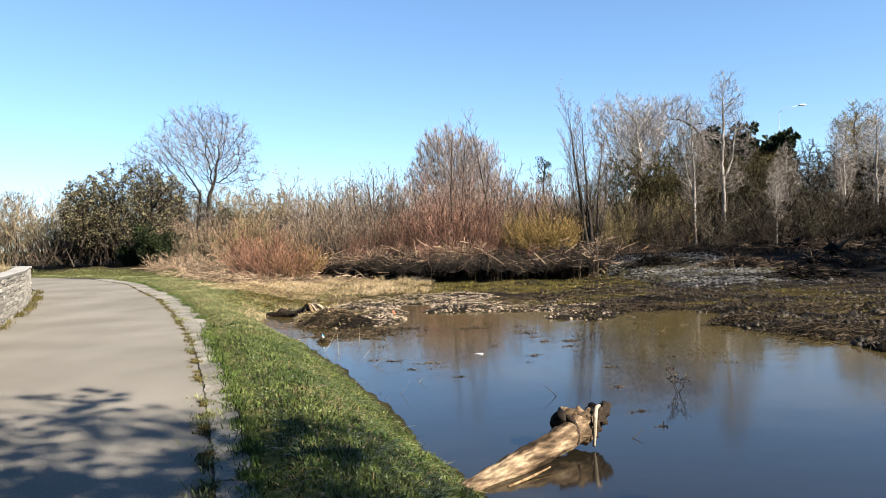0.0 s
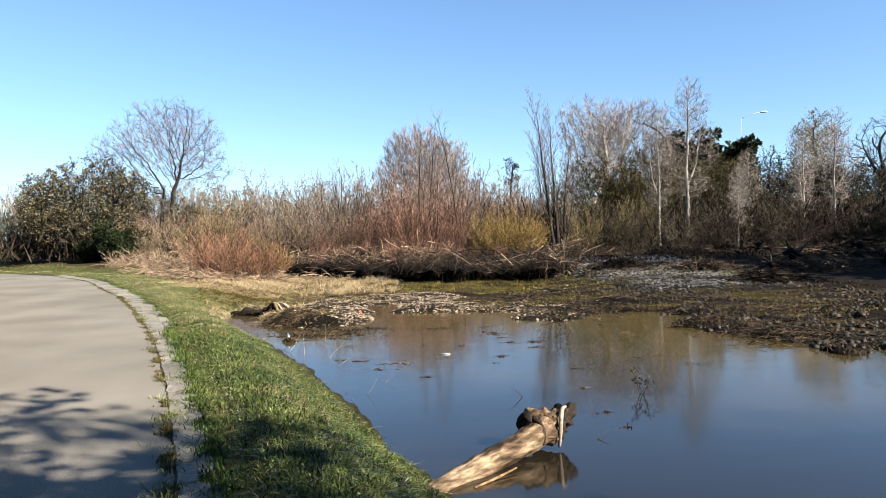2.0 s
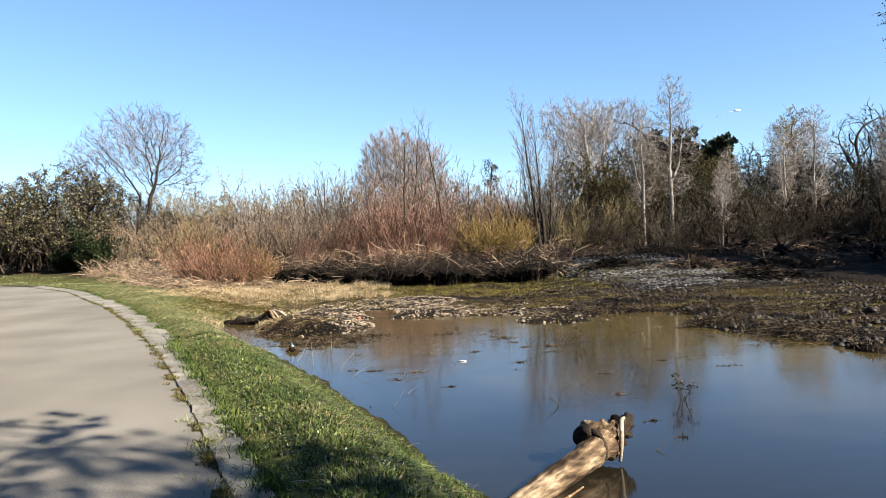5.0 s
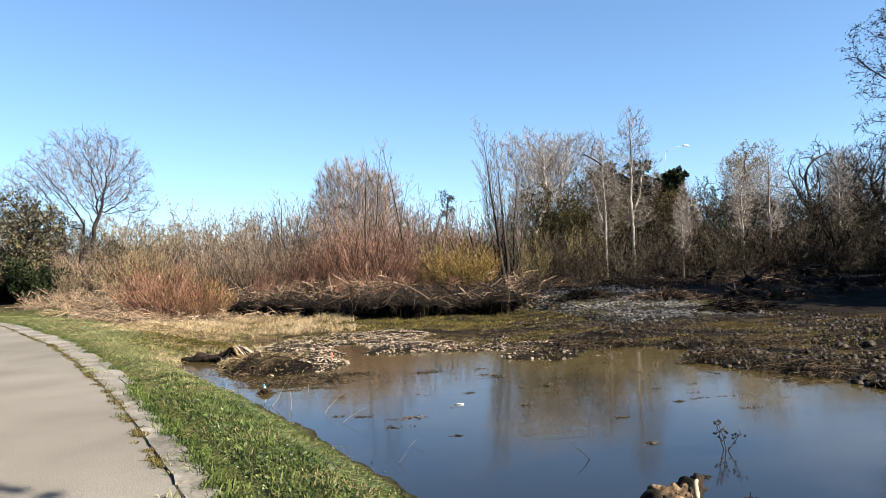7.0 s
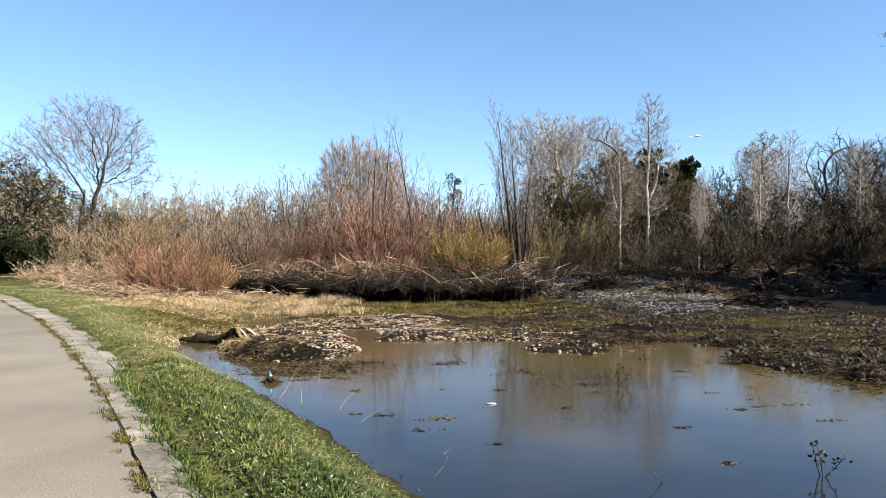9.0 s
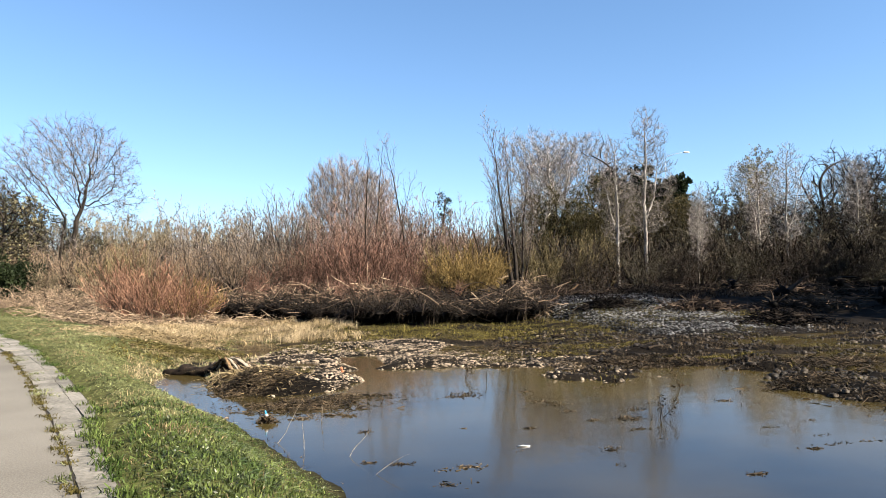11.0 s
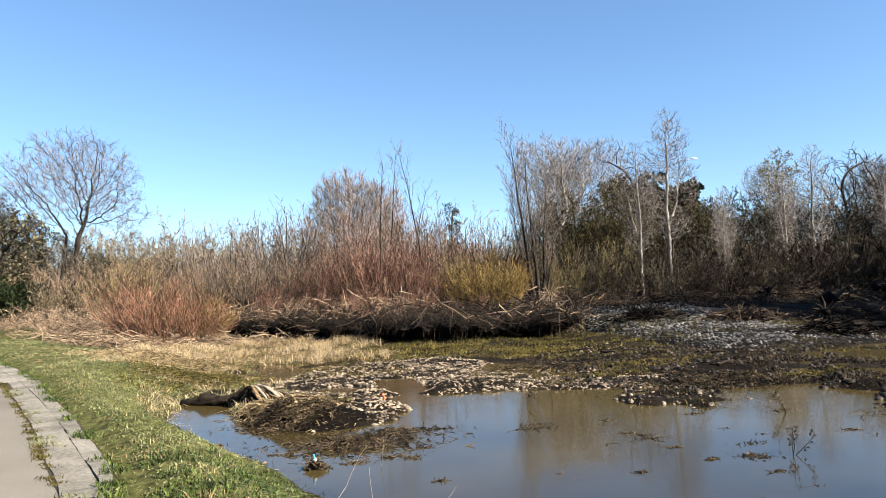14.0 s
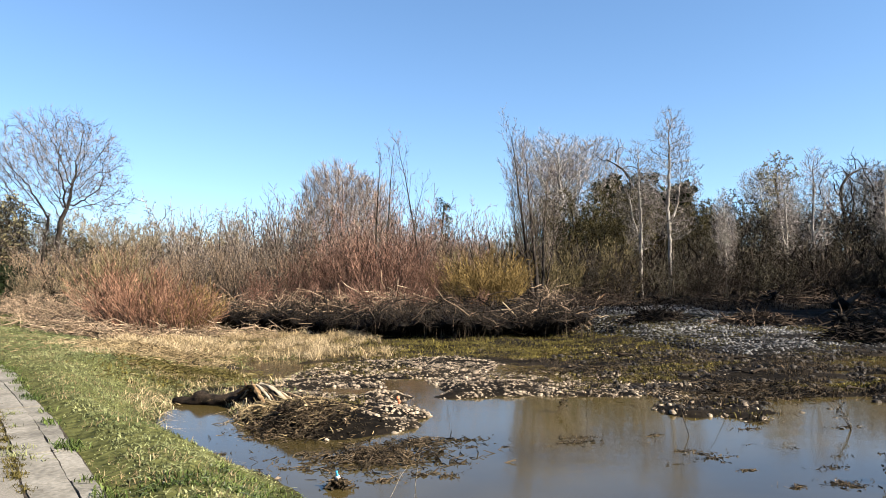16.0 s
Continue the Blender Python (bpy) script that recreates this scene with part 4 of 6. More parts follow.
sprawl = tree("bank_shrub", "low dark sprawling shrub rooted in the cut bank", "shrub", dict(P_WILLOW, least=0.009, kids=(7, 4, 3), up=(-0.03, 0.02, 0.02, 0.0), wander=(0.14, 0.16, 0.18, 0.2), angle=(34, 36, 38)), 65, clump(R, 15, 0.7, 1.5, 1.5, 0.016), M_BARK_DARK, M_TW_BROWN, "shrubs on the bank", part_names=("trunk", "crown"))
plant(sprawl, [(-6.8 + 0.62 * i + R.uniform(-0.4, 0.4), float(np.interp(-6.8 + 0.62 * i, FOOT_X, FOOT_Y)) + R.choice((0.5, 1.4, 2.6, 4.2, 6.0)) + R.uniform(-0.3, 0.5), R.uniform(0.55, 1.15), R.uniform(0, 360)) for i in range(30)])
rusty = tree("bank_shrub", "arching reddish shoots springing from the bank", "shrub", dict(P_WILLOW, least=0.009, kids=(7, 4, 3), up=(-0.02, 0.04, 0.03, 0.0), wander=(0.10, 0.12, 0.14, 0.2)), 66, clump(R, 16, 0.5, 1.2, 1.9, 0.015), M_TW_RUST, M_TW_RUST, "shrubs on the bank", part_names=("trunk", "crown"))
plant(rusty, [(-1.6, 41.5, 0.9, 0), (0.2, 41.0, 1.0, 70), (1.7, 41.2, 0.85, 200), (3.0, 41.8, 0.8, 130), (-3.4, 42.6, 0.85, 300), (-5.0, 43.6, 0.8, 20), (4.6, 41.4, 0.7, 250), (-0.6, 38.8, 0.7, 110)])
brush = tree("brush_heap", "heap of dead tan brush beside the lawn", "brush", dict(P_WILLOW, least=0.010, kids=(8, 4, 3), up=(-0.05, -0.01, 0.0, 0.0), wander=(0.16, 0.18, 0.2, 0.2), angle=(36, 38, 40)), 67, clump(R, 18, 0.9, 1.8, 1.7, 0.018), M_DRIFT_PALE, M_TW_TAN, "dead brush", part_names=("stem", "spray"))
plant(brush, [(-12.0, 39.4, 0.9, 0), (-13.4, 40.6, 1.1, 80), (-14.8, 42.4, 1.2, 160), (-11.0, 38.6, 0.6, 240), (-16.4, 44.6, 1.2, 320), (-12.8, 41.8, 1.2, 40), (-15.6, 46.4, 1.3, 200), (-17.8, 47.6, 1.2, 110)])
# olive-brown thicket behind and right of the aspens
olive = lobed_tree("thicket_tree", "dense dark olive-brown tree in the thicket", "tree", 84,
                   [[(0, 0, -0.2), (0.2, 0, 1.6), (-0.3, 0, 3.2)], [(0.4, 0.2, -0.2), (0.9, 0.3, 2.4)], [(-0.4, 0.1, -0.2), (-1.3, 0.1, 2.4)]],
                   [(0, 0, 5.6, 3.0, 2.6, 3.0), (-2.0, 0, 4.2, 2.2, 2.0, 2.6), (2.0, 0, 4.4, 2.2, 2.0, 2.8), (0, 0, 2.2, 3.2, 2.4, 1.8)], 1100, 0.42, M_BARK_DARK, M_TW_OLIVE, 0.13, "olive thicket", tip=0.014, reach=4.0, twig=(0.7, 4, 0.016), rise=0.25, leaves=M_DULLGREEN, leaf=(0.13, 2))
plant(olive, [(15.2, 57, 0.95, 0), (19.6, 58.5, 1.05, 100), (23.0, 60, 0.98, 210), (12.2, 55, 0.74, 300), (27.5, 60, 0.85, 40), (33.0, 64, 1.05, 140), (17.4, 54.5, 0.72, 60), (25.2, 57, 0.85, 170)])
th = [tree("thicket_shrub", "dense tangled leafless grey-brown shrub", "shrub", dict(P_THICKET, least=0.016, up=(0.0, 0.0, 0.02, 0.0), wander=(0.12, 0.18, 0.2, 0.25)), 80 + i, clump(R, 11, 0.9, 0.75, 5.6, 0.05), (M_BARK_DARK, M_BARK_GREY)[i], (M_TW_BROWN, M_TW_DUSK)[i], "thicket", part_names=("trunk", "crown")) for i in range(2)]
plant(th[0], scatter(R, 9, 11, 42, 46.8, 49, 0.55, 0.8) + scatter(R, 7, 24, 47, 56, 60, 1.3, 1.55) + scatter(R, 6, -18, 8, 56, 61, 0.85, 1.05) + [(31, 61, 1.5, 12), (36, 62, 1.6, 140), (44, 59, 1.6, 222), (48.5, 57, 1.5, 301)])
plant(th[1], [(33.0, 57, 1.5, 40), (37.5, 57, 1.6, 200), (42.0, 56, 1.6, 310), (46.5, 55, 1.5, 15), (29.5, 58, 1.4, 95), (40.0, 61, 1.75, 260)] + scatter(R, 8, 20, 42, 51, 54, 0.85, 1.15) + scatter(R, 6, 12, 40, 47.4, 50, 0.6, 0.85))
# the oaks beside the path and the growth at the far end of the lawn
oak = lobed_tree("oak_tree", "dark dense round oak with dull olive leaves beside the lawn", "tree", 90,
                 [[(0, 0, -0.2), (0.1, 0, 1.4), (-0.5, 0, 3.0)], [(0.3, 0, -0.2), (0.9, 0, 1.8), (1.9, 0.1, 3.4)], [(-0.3, 0.2, -0.2), (-1.4, 0.2, 2.2)]],
                 [(0, 0, 5.4, 3.0, 2.8, 2.4), (2.4, 0, 4.6, 2.4, 2.2, 2.2), (-2.4, 0, 4.2, 2.4, 2.2, 2.4), (0, 0, 2.6, 4.4, 2.6, 1.7)], 1200, 0.40, M_BARK_DARK, M_TW_BROWN, 0.16, "oaks beside the lawn", tip=0.014, reach=4.0, twig=(0.6, 3, 0.014), leaves=M_OAKTIP, leaf=(0.15, 4))
plant(oak, [(-25.4, 58, 1.1, 0), (-29.2, 60, 0.95, 100), (-22.4, 64, 0.86, 200), (-33.4, 63, 0.66, 20), (-26.4, 66, 1.05, 310)])
Q = random.Random(500)
live = tree("live_oak", "broad leafy live oak shading the path", "tree", dict(P_THICKET, kids=(8, 5, 3)), 92, clump(Q, 9, 0.5, 0.7, 7.4, 0.12), M_BARK_DARK, M_TW_BROWN, "live oaks", M_OAKLEAF, (0.15, 7))
plant(live, [(6.3, -8.6, 1.7, 88), (4.9, -6.5, 1.5, 268), (5.4, -7.2, 1.5, 200), (1.55, -6.1, 1.4, 120), (3.2, -6.3, 1.45, 330), (7.6, -8.4, 1.7, 15)])
# Unseen oaks, added to cast shade on the gravel bar and thicket.
shade = tree("live_oak", "leafy live oak added out of view to shade the bar", "tree", dict(P_THICKET, kids=(7, 5, 3)), 93, clump(Q, 7, 0.5, 0.6, 7.6, 0.12), M_BARK_DARK, M_TW_BROWN, "oaks by the pool", M_OAKLEAF, (0.26, 4))
plant(shade, [(31, 24, 1.7, 300), (36, 29, 1.6, 40), (42, 37, 1.8, 150), (50, 42, 1.8, 70)])
ev = tree("evergreen_shrub", "dark green leafy evergreen shrub", "shrub", P_THICKET, 95, clump(R, 7, 0.6, 0.6, 3.6, 0.05), M_BARK_DARK, M_TW_BROWN, "evergreen shrubs", M_EVERGREEN, (0.17, 3))
plant(ev, [(-22.0, 55, 0.85, 0), (-24.2, 56, 0.6, 90)])
# hazy tan and olive growth that fills the gaps farther back
lo = tree("thicket_shrub", "tan-olive leafless shrub far behind the creek", "shrub", dict(P_THICKET, least=0.015, kids=(9, 7, 6), up=(0.05, 0.06, 0.05, 0.03), angle=(38, 38, 40)), 97, clump(R, 13, 1.2, 0.55, 4.6, 0.035), M_TW_BROWN, M_TW_HAZE, "far thicket", part_names=("trunk", "crown"))
plant(lo, scatter(R, 15, -34, 12, 70, 78, 1.25, 1.5) + scatter(R, 13, -30, 26, 84, 92, 1.6, 2.0) + scatter(R, 7, -62, -34, 70, 78, 1.35, 1.6) + [(-15.0, 47.5, 0.42, 0), (-13.2, 46, 0.4, 90), (-18.0, 50, 0.5, 10)])
fl = lobed_tree("bare_tree", "leafless tan tree at the far end of the lawn", "tree", 98,
                [[(0, 0, -0.2), (0.1, 0, 2.0), (0, 0, 3.6)]], [(0, 0, 5.0, 2.6, 2.4, 2.8), (1.6, 0, 3.6, 2.0, 2.0, 2.0), (-1.6, 0, 3.2, 2.0, 2.0, 2.0)], 1000, 0.36, M_TW_GREY, M_TW_HAZE, 0.10, "far tan trees", tip=0.012, reach=3.6, twig=(0.5, 7, 0.011), rise=0.4)
plant(fl, [(-43, 72, 1.0, 0), (-38, 73, 0.95, 90), (-48, 71, 1.05, 180), (-34, 76, 0.9, 270), (-54, 75, 1.1, 30), (-10.5, 82, 1.0, 140), (-15.5, 88, 1.05, 60), (-5.5, 84, 0.95, 220), (-20, 84, 0.95, 330), (-18.6, 70, 0.95, 15), (-22.6, 72, 1.05, 75), (-15.2, 71, 0.85, 190), (9.5, 84, 1.0, 45)])

# pines and evergreens far behind
pine = tree("pine_tree", "dark green pine far behind the thicket", "tree", dict(P_SPREAD, kids=(14, 7, 4, 2)), 101, [(0, 0, 0, 0, 12.5, 0.35)], M_BARK_DARK, M_EVERGREEN, "far pines", M_EVERGREEN, (0.7, 3))
plant(pine, [(43.4, 96, 0.9, 0), (39.4, 97, 0.94, 240), (41.6, 98, 0.84, 120), (24.5, 74, 0.50, 60), (20.8, 72, 0.46, 160)])
cone_pine = tree("pine_tree", "small dark pine standing far behind the willows", "tree", dict(P_ASPEN, kids=(22, 6, 3), angle=(66, 44, 40), ratio=(0.20, 0.5, 0.5)), 103, [(0, 0, 0.02, 0, 11.6, 0.22)], M_BARK_DARK, M_EVERGREEN, "far pines", M_EVERGREEN, (0.20, 2))
plant(cone_pine, [(14.0, 100.6, 1.0, 0)])
dome = lobed_tree("poplar_tree", "poplar with a dense dome of yellow-green catkins", "tree", 105,
                  [[(0, 0, -0.2), (0, 0, 4.0), (0.1, 0, 8.0)]], [(0, 0, 9.4, 1.9, 1.9, 2.6), (0.4, 0, 6.0, 2.4, 2.2, 2.4)], 650, 0.36, M_BARK_GREY, M_TW_GOLD, 0.2, tip=0.012, reach=4.0, twig=(0.5, 4, 0.012), leaves=M_CATKIN, leaf=(0.12, 2))
plant(dome, [(35.6, 61.5, 1.0, 0)])
snag = thing("dead_tree", "dark twisted dead tree standing over the thicket", "tree", "dead trees")
sn_trunk = part("trunk", sweep("trunk", [(0.3, 0, -0.2), (0.1, 0, 3.5), (-0.1, 0, 7.0), (-0.5, 0, 9.2), (-0.35, 0, 10.4), (0.5, 0, 11.4), (2.2, 0, 12.2)], [0.2, 0.18, 0.16, 0.15, 0.13, 0.09, 0.04], M_BARK_DARK, 9, 0.25, 2.0, 4, 3), snag)
for pts_, r_ in (([(0.5, 0, 11.4), (-0.1, 0, 11.7), (-0.9, 0, 11.6), (-1.5, 0, 11.3)], 0.05), ([(1.2, 0, 12.0), (1.1, 0, 12.9), (0.8, 0, 13.5), (1.1, 0, 14.2)], 0.045), ([(1.3, 0, 12.8), (0.8, 0, 13.3), (0.4, 0, 13.3)], 0.035), ([(-0.5, 0, 9.3), (-1.1, 0, 9.9), (-1.2, 0, 10.6)], 0.10), ([(2.0, 0, 12.1), (2.6, 0, 12.1), (3.3, 0, 12.5)], 0.04), ([(-0.2, 0, 8.2), (0.8, 0, 9.2), (1.0, 0, 10.4)], 0.1)):
    part("limb", sweep("limb", pts_, [r_ * (1 - 0.22 * i) for i in range(len(pts_))], M_BARK_DARK, 6, 0.1, 3.0, 4, 8), sn_trunk)
plant(snag, [(41.2, 60.5, 0.88, 0), (21.9, 61, 0.86, 190)])
tall = lobed_tree("bare_tree", "tall dark spreading tree above the pool's end", "tree", 115,
                  [[(0, 0, -0.2), (0.2, 0, 3.5), (-0.2, 0, 7.0)], [(0.2, 0, 3.5), (1.4, 0.5, 6.5), (2.2, 0.8, 8.5)], [(0.0, 0, 4.5), (-1.6, -0.4, 7.0)]],
                  [(0, 0, 9.6, 4.0, 3.6, 3.4), (2.8, 0, 8.6, 2.8, 2.8, 2.8), (-3.0, 0, 8.0, 2.8, 2.8, 2.6), (0, 0, 5.4, 4.2, 3.4, 1.6)], 1300, 0.45, M_BARK_DARK, M_TW_BROWN, 0.26, "trees by the pool", tip=0.013, reach=4.5, twig=(0.6, 4, 0.010), rise=0.2)
# The last six spots are out of view, added for their shade.
plant(tall, [(45.5, 55.5, 0.9, 140), (43.2, 62.0, 0.9, 320), (47.2, 60.5, 0.95, 75), (50.5, 50, 1.05, 260), (33.5, 36, 0.86, 30), (58, 47, 1.2, 200), (9.5, -6.8, 1.0, 60), (6.5, -4.4, 0.95, 190), (12.7, -9.4, 1.05, 300)])

plant(lobed_tree("bay_tree", "tall dark tree with fine leafy twigs beyond the pool's end", "tree", 117,
                 [[(0, 0, -0.2), (0.2, 0, 4.0), (-0.2, 0, 7.5)], [(0.2, 0, 4.0), (1.6, 0.5, 7.0)], [(0.0, 0, 4.5), (-1.6, -0.4, 7.5)]],
                 [(0, 0, 10.2, 3.6, 3.4, 3.4), (2.8, 0, 9.0, 2.6, 2.6, 2.8), (-2.9, 0, 9.2, 2.2, 2.4, 2.4), (-3.4, 0, 6.4, 1.7, 2.0, 1.2)], 2200, 0.34, M_BARK_DARK, M_TW_BROWN, 0.24, tip=0.008, reach=3.6, twig=(0.42, 4, 0.006), rise=0.0, leaves=M_OAKLEAF, leaf=(0.07, 2), jitter=0.16), [(24.9, 27.6, 1.05, 0)])

# undergrowth that closes the foot of the woods
so = Soup()
rng = random.Random(78)
for i in range(1100):
    x = rng.uniform(-34, 58)
    p = Vector((x, rng.uniform(57, 68) - (7 if x > 8 else 0), 0.2))
    for k in range(13):
        d = Vector((rng.gauss(0, 0.5), rng.gauss(0, 0.5), 1)).normalized()
        q = p + Vector((rng.gauss(0, 0.9), rng.gauss(0, 0.9), rng.uniform(0, 1.6 if x < 8 else 2.6)))
        ln, w = rng.uniform(0.8, 2.0), rng.uniform(0.02, 0.05)
        so.tube([q, q + (d + Vector((rng.gauss(0, 0.3), rng.gauss(0, 0.3), 0))).normalized() * ln], [w * 1.4, 0], 1)
tagged(new("undergrowth", so.mesh("undergrowth", M_TW_BROWN)), "dense brown undergrowth beneath the trees", "undergrowth", kind="stuff")

# far woods that close the view
so = Soup()
rng = random.Random(77)
for i in range(1500):
    a, r = rng.uniform(-1.0, 0.75), rng.uniform(72, 120)
    p = Vector((math.sin(a) * r, math.cos(a) * r, 0))
    h = rng.uniform(4.0, 7.0) * (0.85 + 0.2 * math.sin(a * 9)) * r / 100 * (1.35 if a < -0.3 else 1)
    for k in range(34):
        d = Vector((rng.gauss(0, 0.6), rng.gauss(0, 0.6), 1)).normalized()
        b = p + Vector((rng.gauss(0, 1.0), rng.gauss(0, 1.0), h * (1 - rng.random() ** 1.6) * 0.85))
        w = 0.010 + 0.012 * rng.random()
        so.tube([b, b + (d + Vector((rng.gauss(0, 0.2), 0, 0.2))).normalized() * h * 0.13], [w * 1.3, 0], 1)
tagged(new("far_woods", so.mesh("far_woods", M_TW_HAZE)), "hazy brown leafless woods far behind the creek", "woods", kind="stuff")


# ---- ground cover ----
def blades(name, label, category, pts, h, w, lean, material, seed, curl=0.5):
    """Grass as one mesh: each blade a bent, tapering strip."""
    g = np.random.RandomState(seed)
    k = len(pts)
    a, b = g.uniform(0, 6.283, k), g.uniform(0, 6.283, k)
    hh = h * g.uniform(0.5, 1.3, k)
    ww = w * g.uniform(0.6, 1.3, k)
    ln = np.abs(g.normal(0, lean, k)) * hh
    side = np.stack([np.cos(a), np.sin(a), 0 * a], -1) * ww[:, None] / 2
    out = np.stack([np.cos(b), np.sin(b), 0 * b], -1) * ln[:, None]
    upv = np.array([0, 0, 1.0])
    m = pts + out * 0.35 + upv * (hh * 0.55)[:, None]
    t = pts + out + upv * (hh * np.clip(1 - curl * (ln / np.maximum(hh, 1e-3)) ** 2 * 0.5, 0.2, 1))[:, None]
    v = np.stack([pts - side, pts + side, m + side * 0.8, m - side * 0.8, t], 1).reshape(-1, 3)
    i = np.arange(k)[:, None] * 5
    quads_, tris_ = (i + [[0, 1, 2, 3]]).tolist(), (i + [[3, 2, 4]]).tolist()
    me = bpy.data.meshes.new(name)
    me.from_pydata(v.tolist(), [], quads_ + tris_)
    me.materials.append(material)
    return tagged(new(name, me), label, category, kind="stuff")


def sown(seed, k, x0, x1, y0, y1, test, gather=0.0, sink=0.02):
    """Places on the land that pass the test; gather bunches them."""
    g = np.random.RandomState(seed)
    x, y = g.uniform(x0, x1, k), g.uniform(y0, y1, k)
    if gather:
        c = g.randint(0, max(k // 40, 1), k)
        cx, cy = g.uniform(x0, x1, k), g.uniform(y0, y1, k)
        x, y = cx[c] + g.normal(0, gather, k), cy[c] + g.normal(0, gather, k)
    a = land(x, y)
    s = (x - edge_at(y)) * 0.93
    ok = test(x, y, s, *a)
    return np.stack([x, y, a[0] - sink], -1)[ok]


def strip(seed, k, y0, y1, s0, s1, test, gather=0.0, sink=0.02):
    """Places beside the path: y thins out with distance, s is the distance from the path's edge."""
    g = np.random.RandomState(seed)
    if gather:
        m = max(k // 30, 1)
        cy, cs = y0 * (y1 / y0) ** g.rand(m), g.uniform(s0, s1, m)
        c = g.randint(0, m, k)
        y, s = cy[c] + g.normal(0, gather, k), cs[c] + g.normal(0, gather, k)
    else:
        y, s = y0 * (y1 / y0) ** g.rand(k), g.uniform(s0, s1, k)
    x = edge_at(y) + s / 0.93
    a = land(x, y)
    ok = test(x, y, s, *a)
    return np.stack([x, y, a[0] - sink], -1)[ok]


def on_bank(x, y, s, z, gr, st, gv, k, he):
    return (s > np.interp(y, [12.2, 13.4, 19, 21], [0.0, 0.14, 0.16, 0.26])) & (gr > 0.35) & (z > WATER - 0.04)


def lush(x, y, s, z, gr, st, gv, k, he):
    return on_bank(x, y, s, z, gr, st, gv, k, he) & (y + (fbm(x, y, 0.8, 31) - 0.5) * 6 + 1.2 * (1.5 - s) < 14.6)


def faded(x, y, s, z, gr, st, gv, k, he):
    return (s > np.interp(y, [12.2, 13.4, 19, 21], [0.0, 0.14, 0.16, 0.26])) & (gr > 0.12) & (z > WATER) & ~lush(x, y, s, z, gr, st, gv, k, he)


blades("grass", "lush green bank grass with weeds", "grass", strip(1, 52000, 3.0, 24, 0, 3.2, lush), 0.07, 0.014, 1.2, M_GRASS, 2)
blades("pale_grass", "short faded olive grass farther along the path", "grass", strip(2, 115000, 10.5, 38, 0, 6.5, faded), 0.040, 0.020, 1.5, M_OLDGRASS, 3)
pts = sown(71, 16000, -36, -9, 27, 60, lambda x, y, s, z, gr, st, gv, k, he: ((s < -3.9) | (s > 0.4)) & (gr > 0.5) & (z > -0.3))
blades("lawn", "short green lawn at the bend of the path", "grass", pts, 0.06, 0.07, 1.4, M_OLDGRASS, 72)
blades("weeds", "broad-leaved green weeds on the bank", "weeds", strip(3, 115000, 3.0, 22, 0.05, 3.2, lush, 0.09), 0.05, 0.019, 1.6, M_LEAF, 4)
blades("dry_grass", "straw-coloured dead grass among the green", "grass", strip(5, 11000, 3.0, 33, 0.05, 3.4, on_bank, 0.16), 0.08, 0.008, 1.6, M_DRYGRASS, 6)
pts = sown(7, 52000, -12, 1, 26, 38, lambda x, y, s, z, gr, st, gv, k, he: (s > 1.5) & (st > 0.3) & (z > WATER - 0.02) & (fbm(x, y, 0.9, 45) > 0.47), 0.22)
blades("reeds", "bleached straw reeds along the flats", "reeds", pts, 0.27, 0.018, 1.5, M_REED, 8)
pts = sown(9, 95000, -9, 15, 14, 35, lambda x, y, s, z, gr, st, gv, k, he: (s > 1.5) & (gr < 0.6) & (z > WATER - 0.02) & (fbm(x, y, 0.35, 40) + 0.012 * (y - 26) - 0.02 * np.minimum(x, 0) > 0.49) & (x - 7 < y - 12), 0.28)
blades("flat_weeds", "olive-green low weeds on the silt flats", "weeds", pts, 0.08, 0.02, 1.4, M_OLIVE, 10)
pts = sown(51, 30000, -9.5, -3.6, 19, 30, lambda x, y, s, z, gr, st, gv, k, he: (s > 1.2) & (z > WATER - 0.02) & (fbm(x, y, 1.2, 52) > 0.38), 0.3)
blades("flat_grass", "flattened tan and olive grass mats beside the stump", "grass", pts, 0.07, 0.02, 1.7, M_OLDGRASS, 53)
pts = sown(54, 16000, -9.5, -3.6, 19, 33, lambda x, y, s, z, gr, st, gv, k, he: (s > 1.8) & (z > WATER - 0.02) & (fbm(x, y, 1.4, 55) > 0.50), 0.25)
blades("flat_grass", "bleached stems lying among the olive mats", "grass", pts, 0.14, 0.014, 1.7, M_REED, 56)
# yellow-green mossy mats on the right flats
mats = np.random.RandomState(44)
pts = []
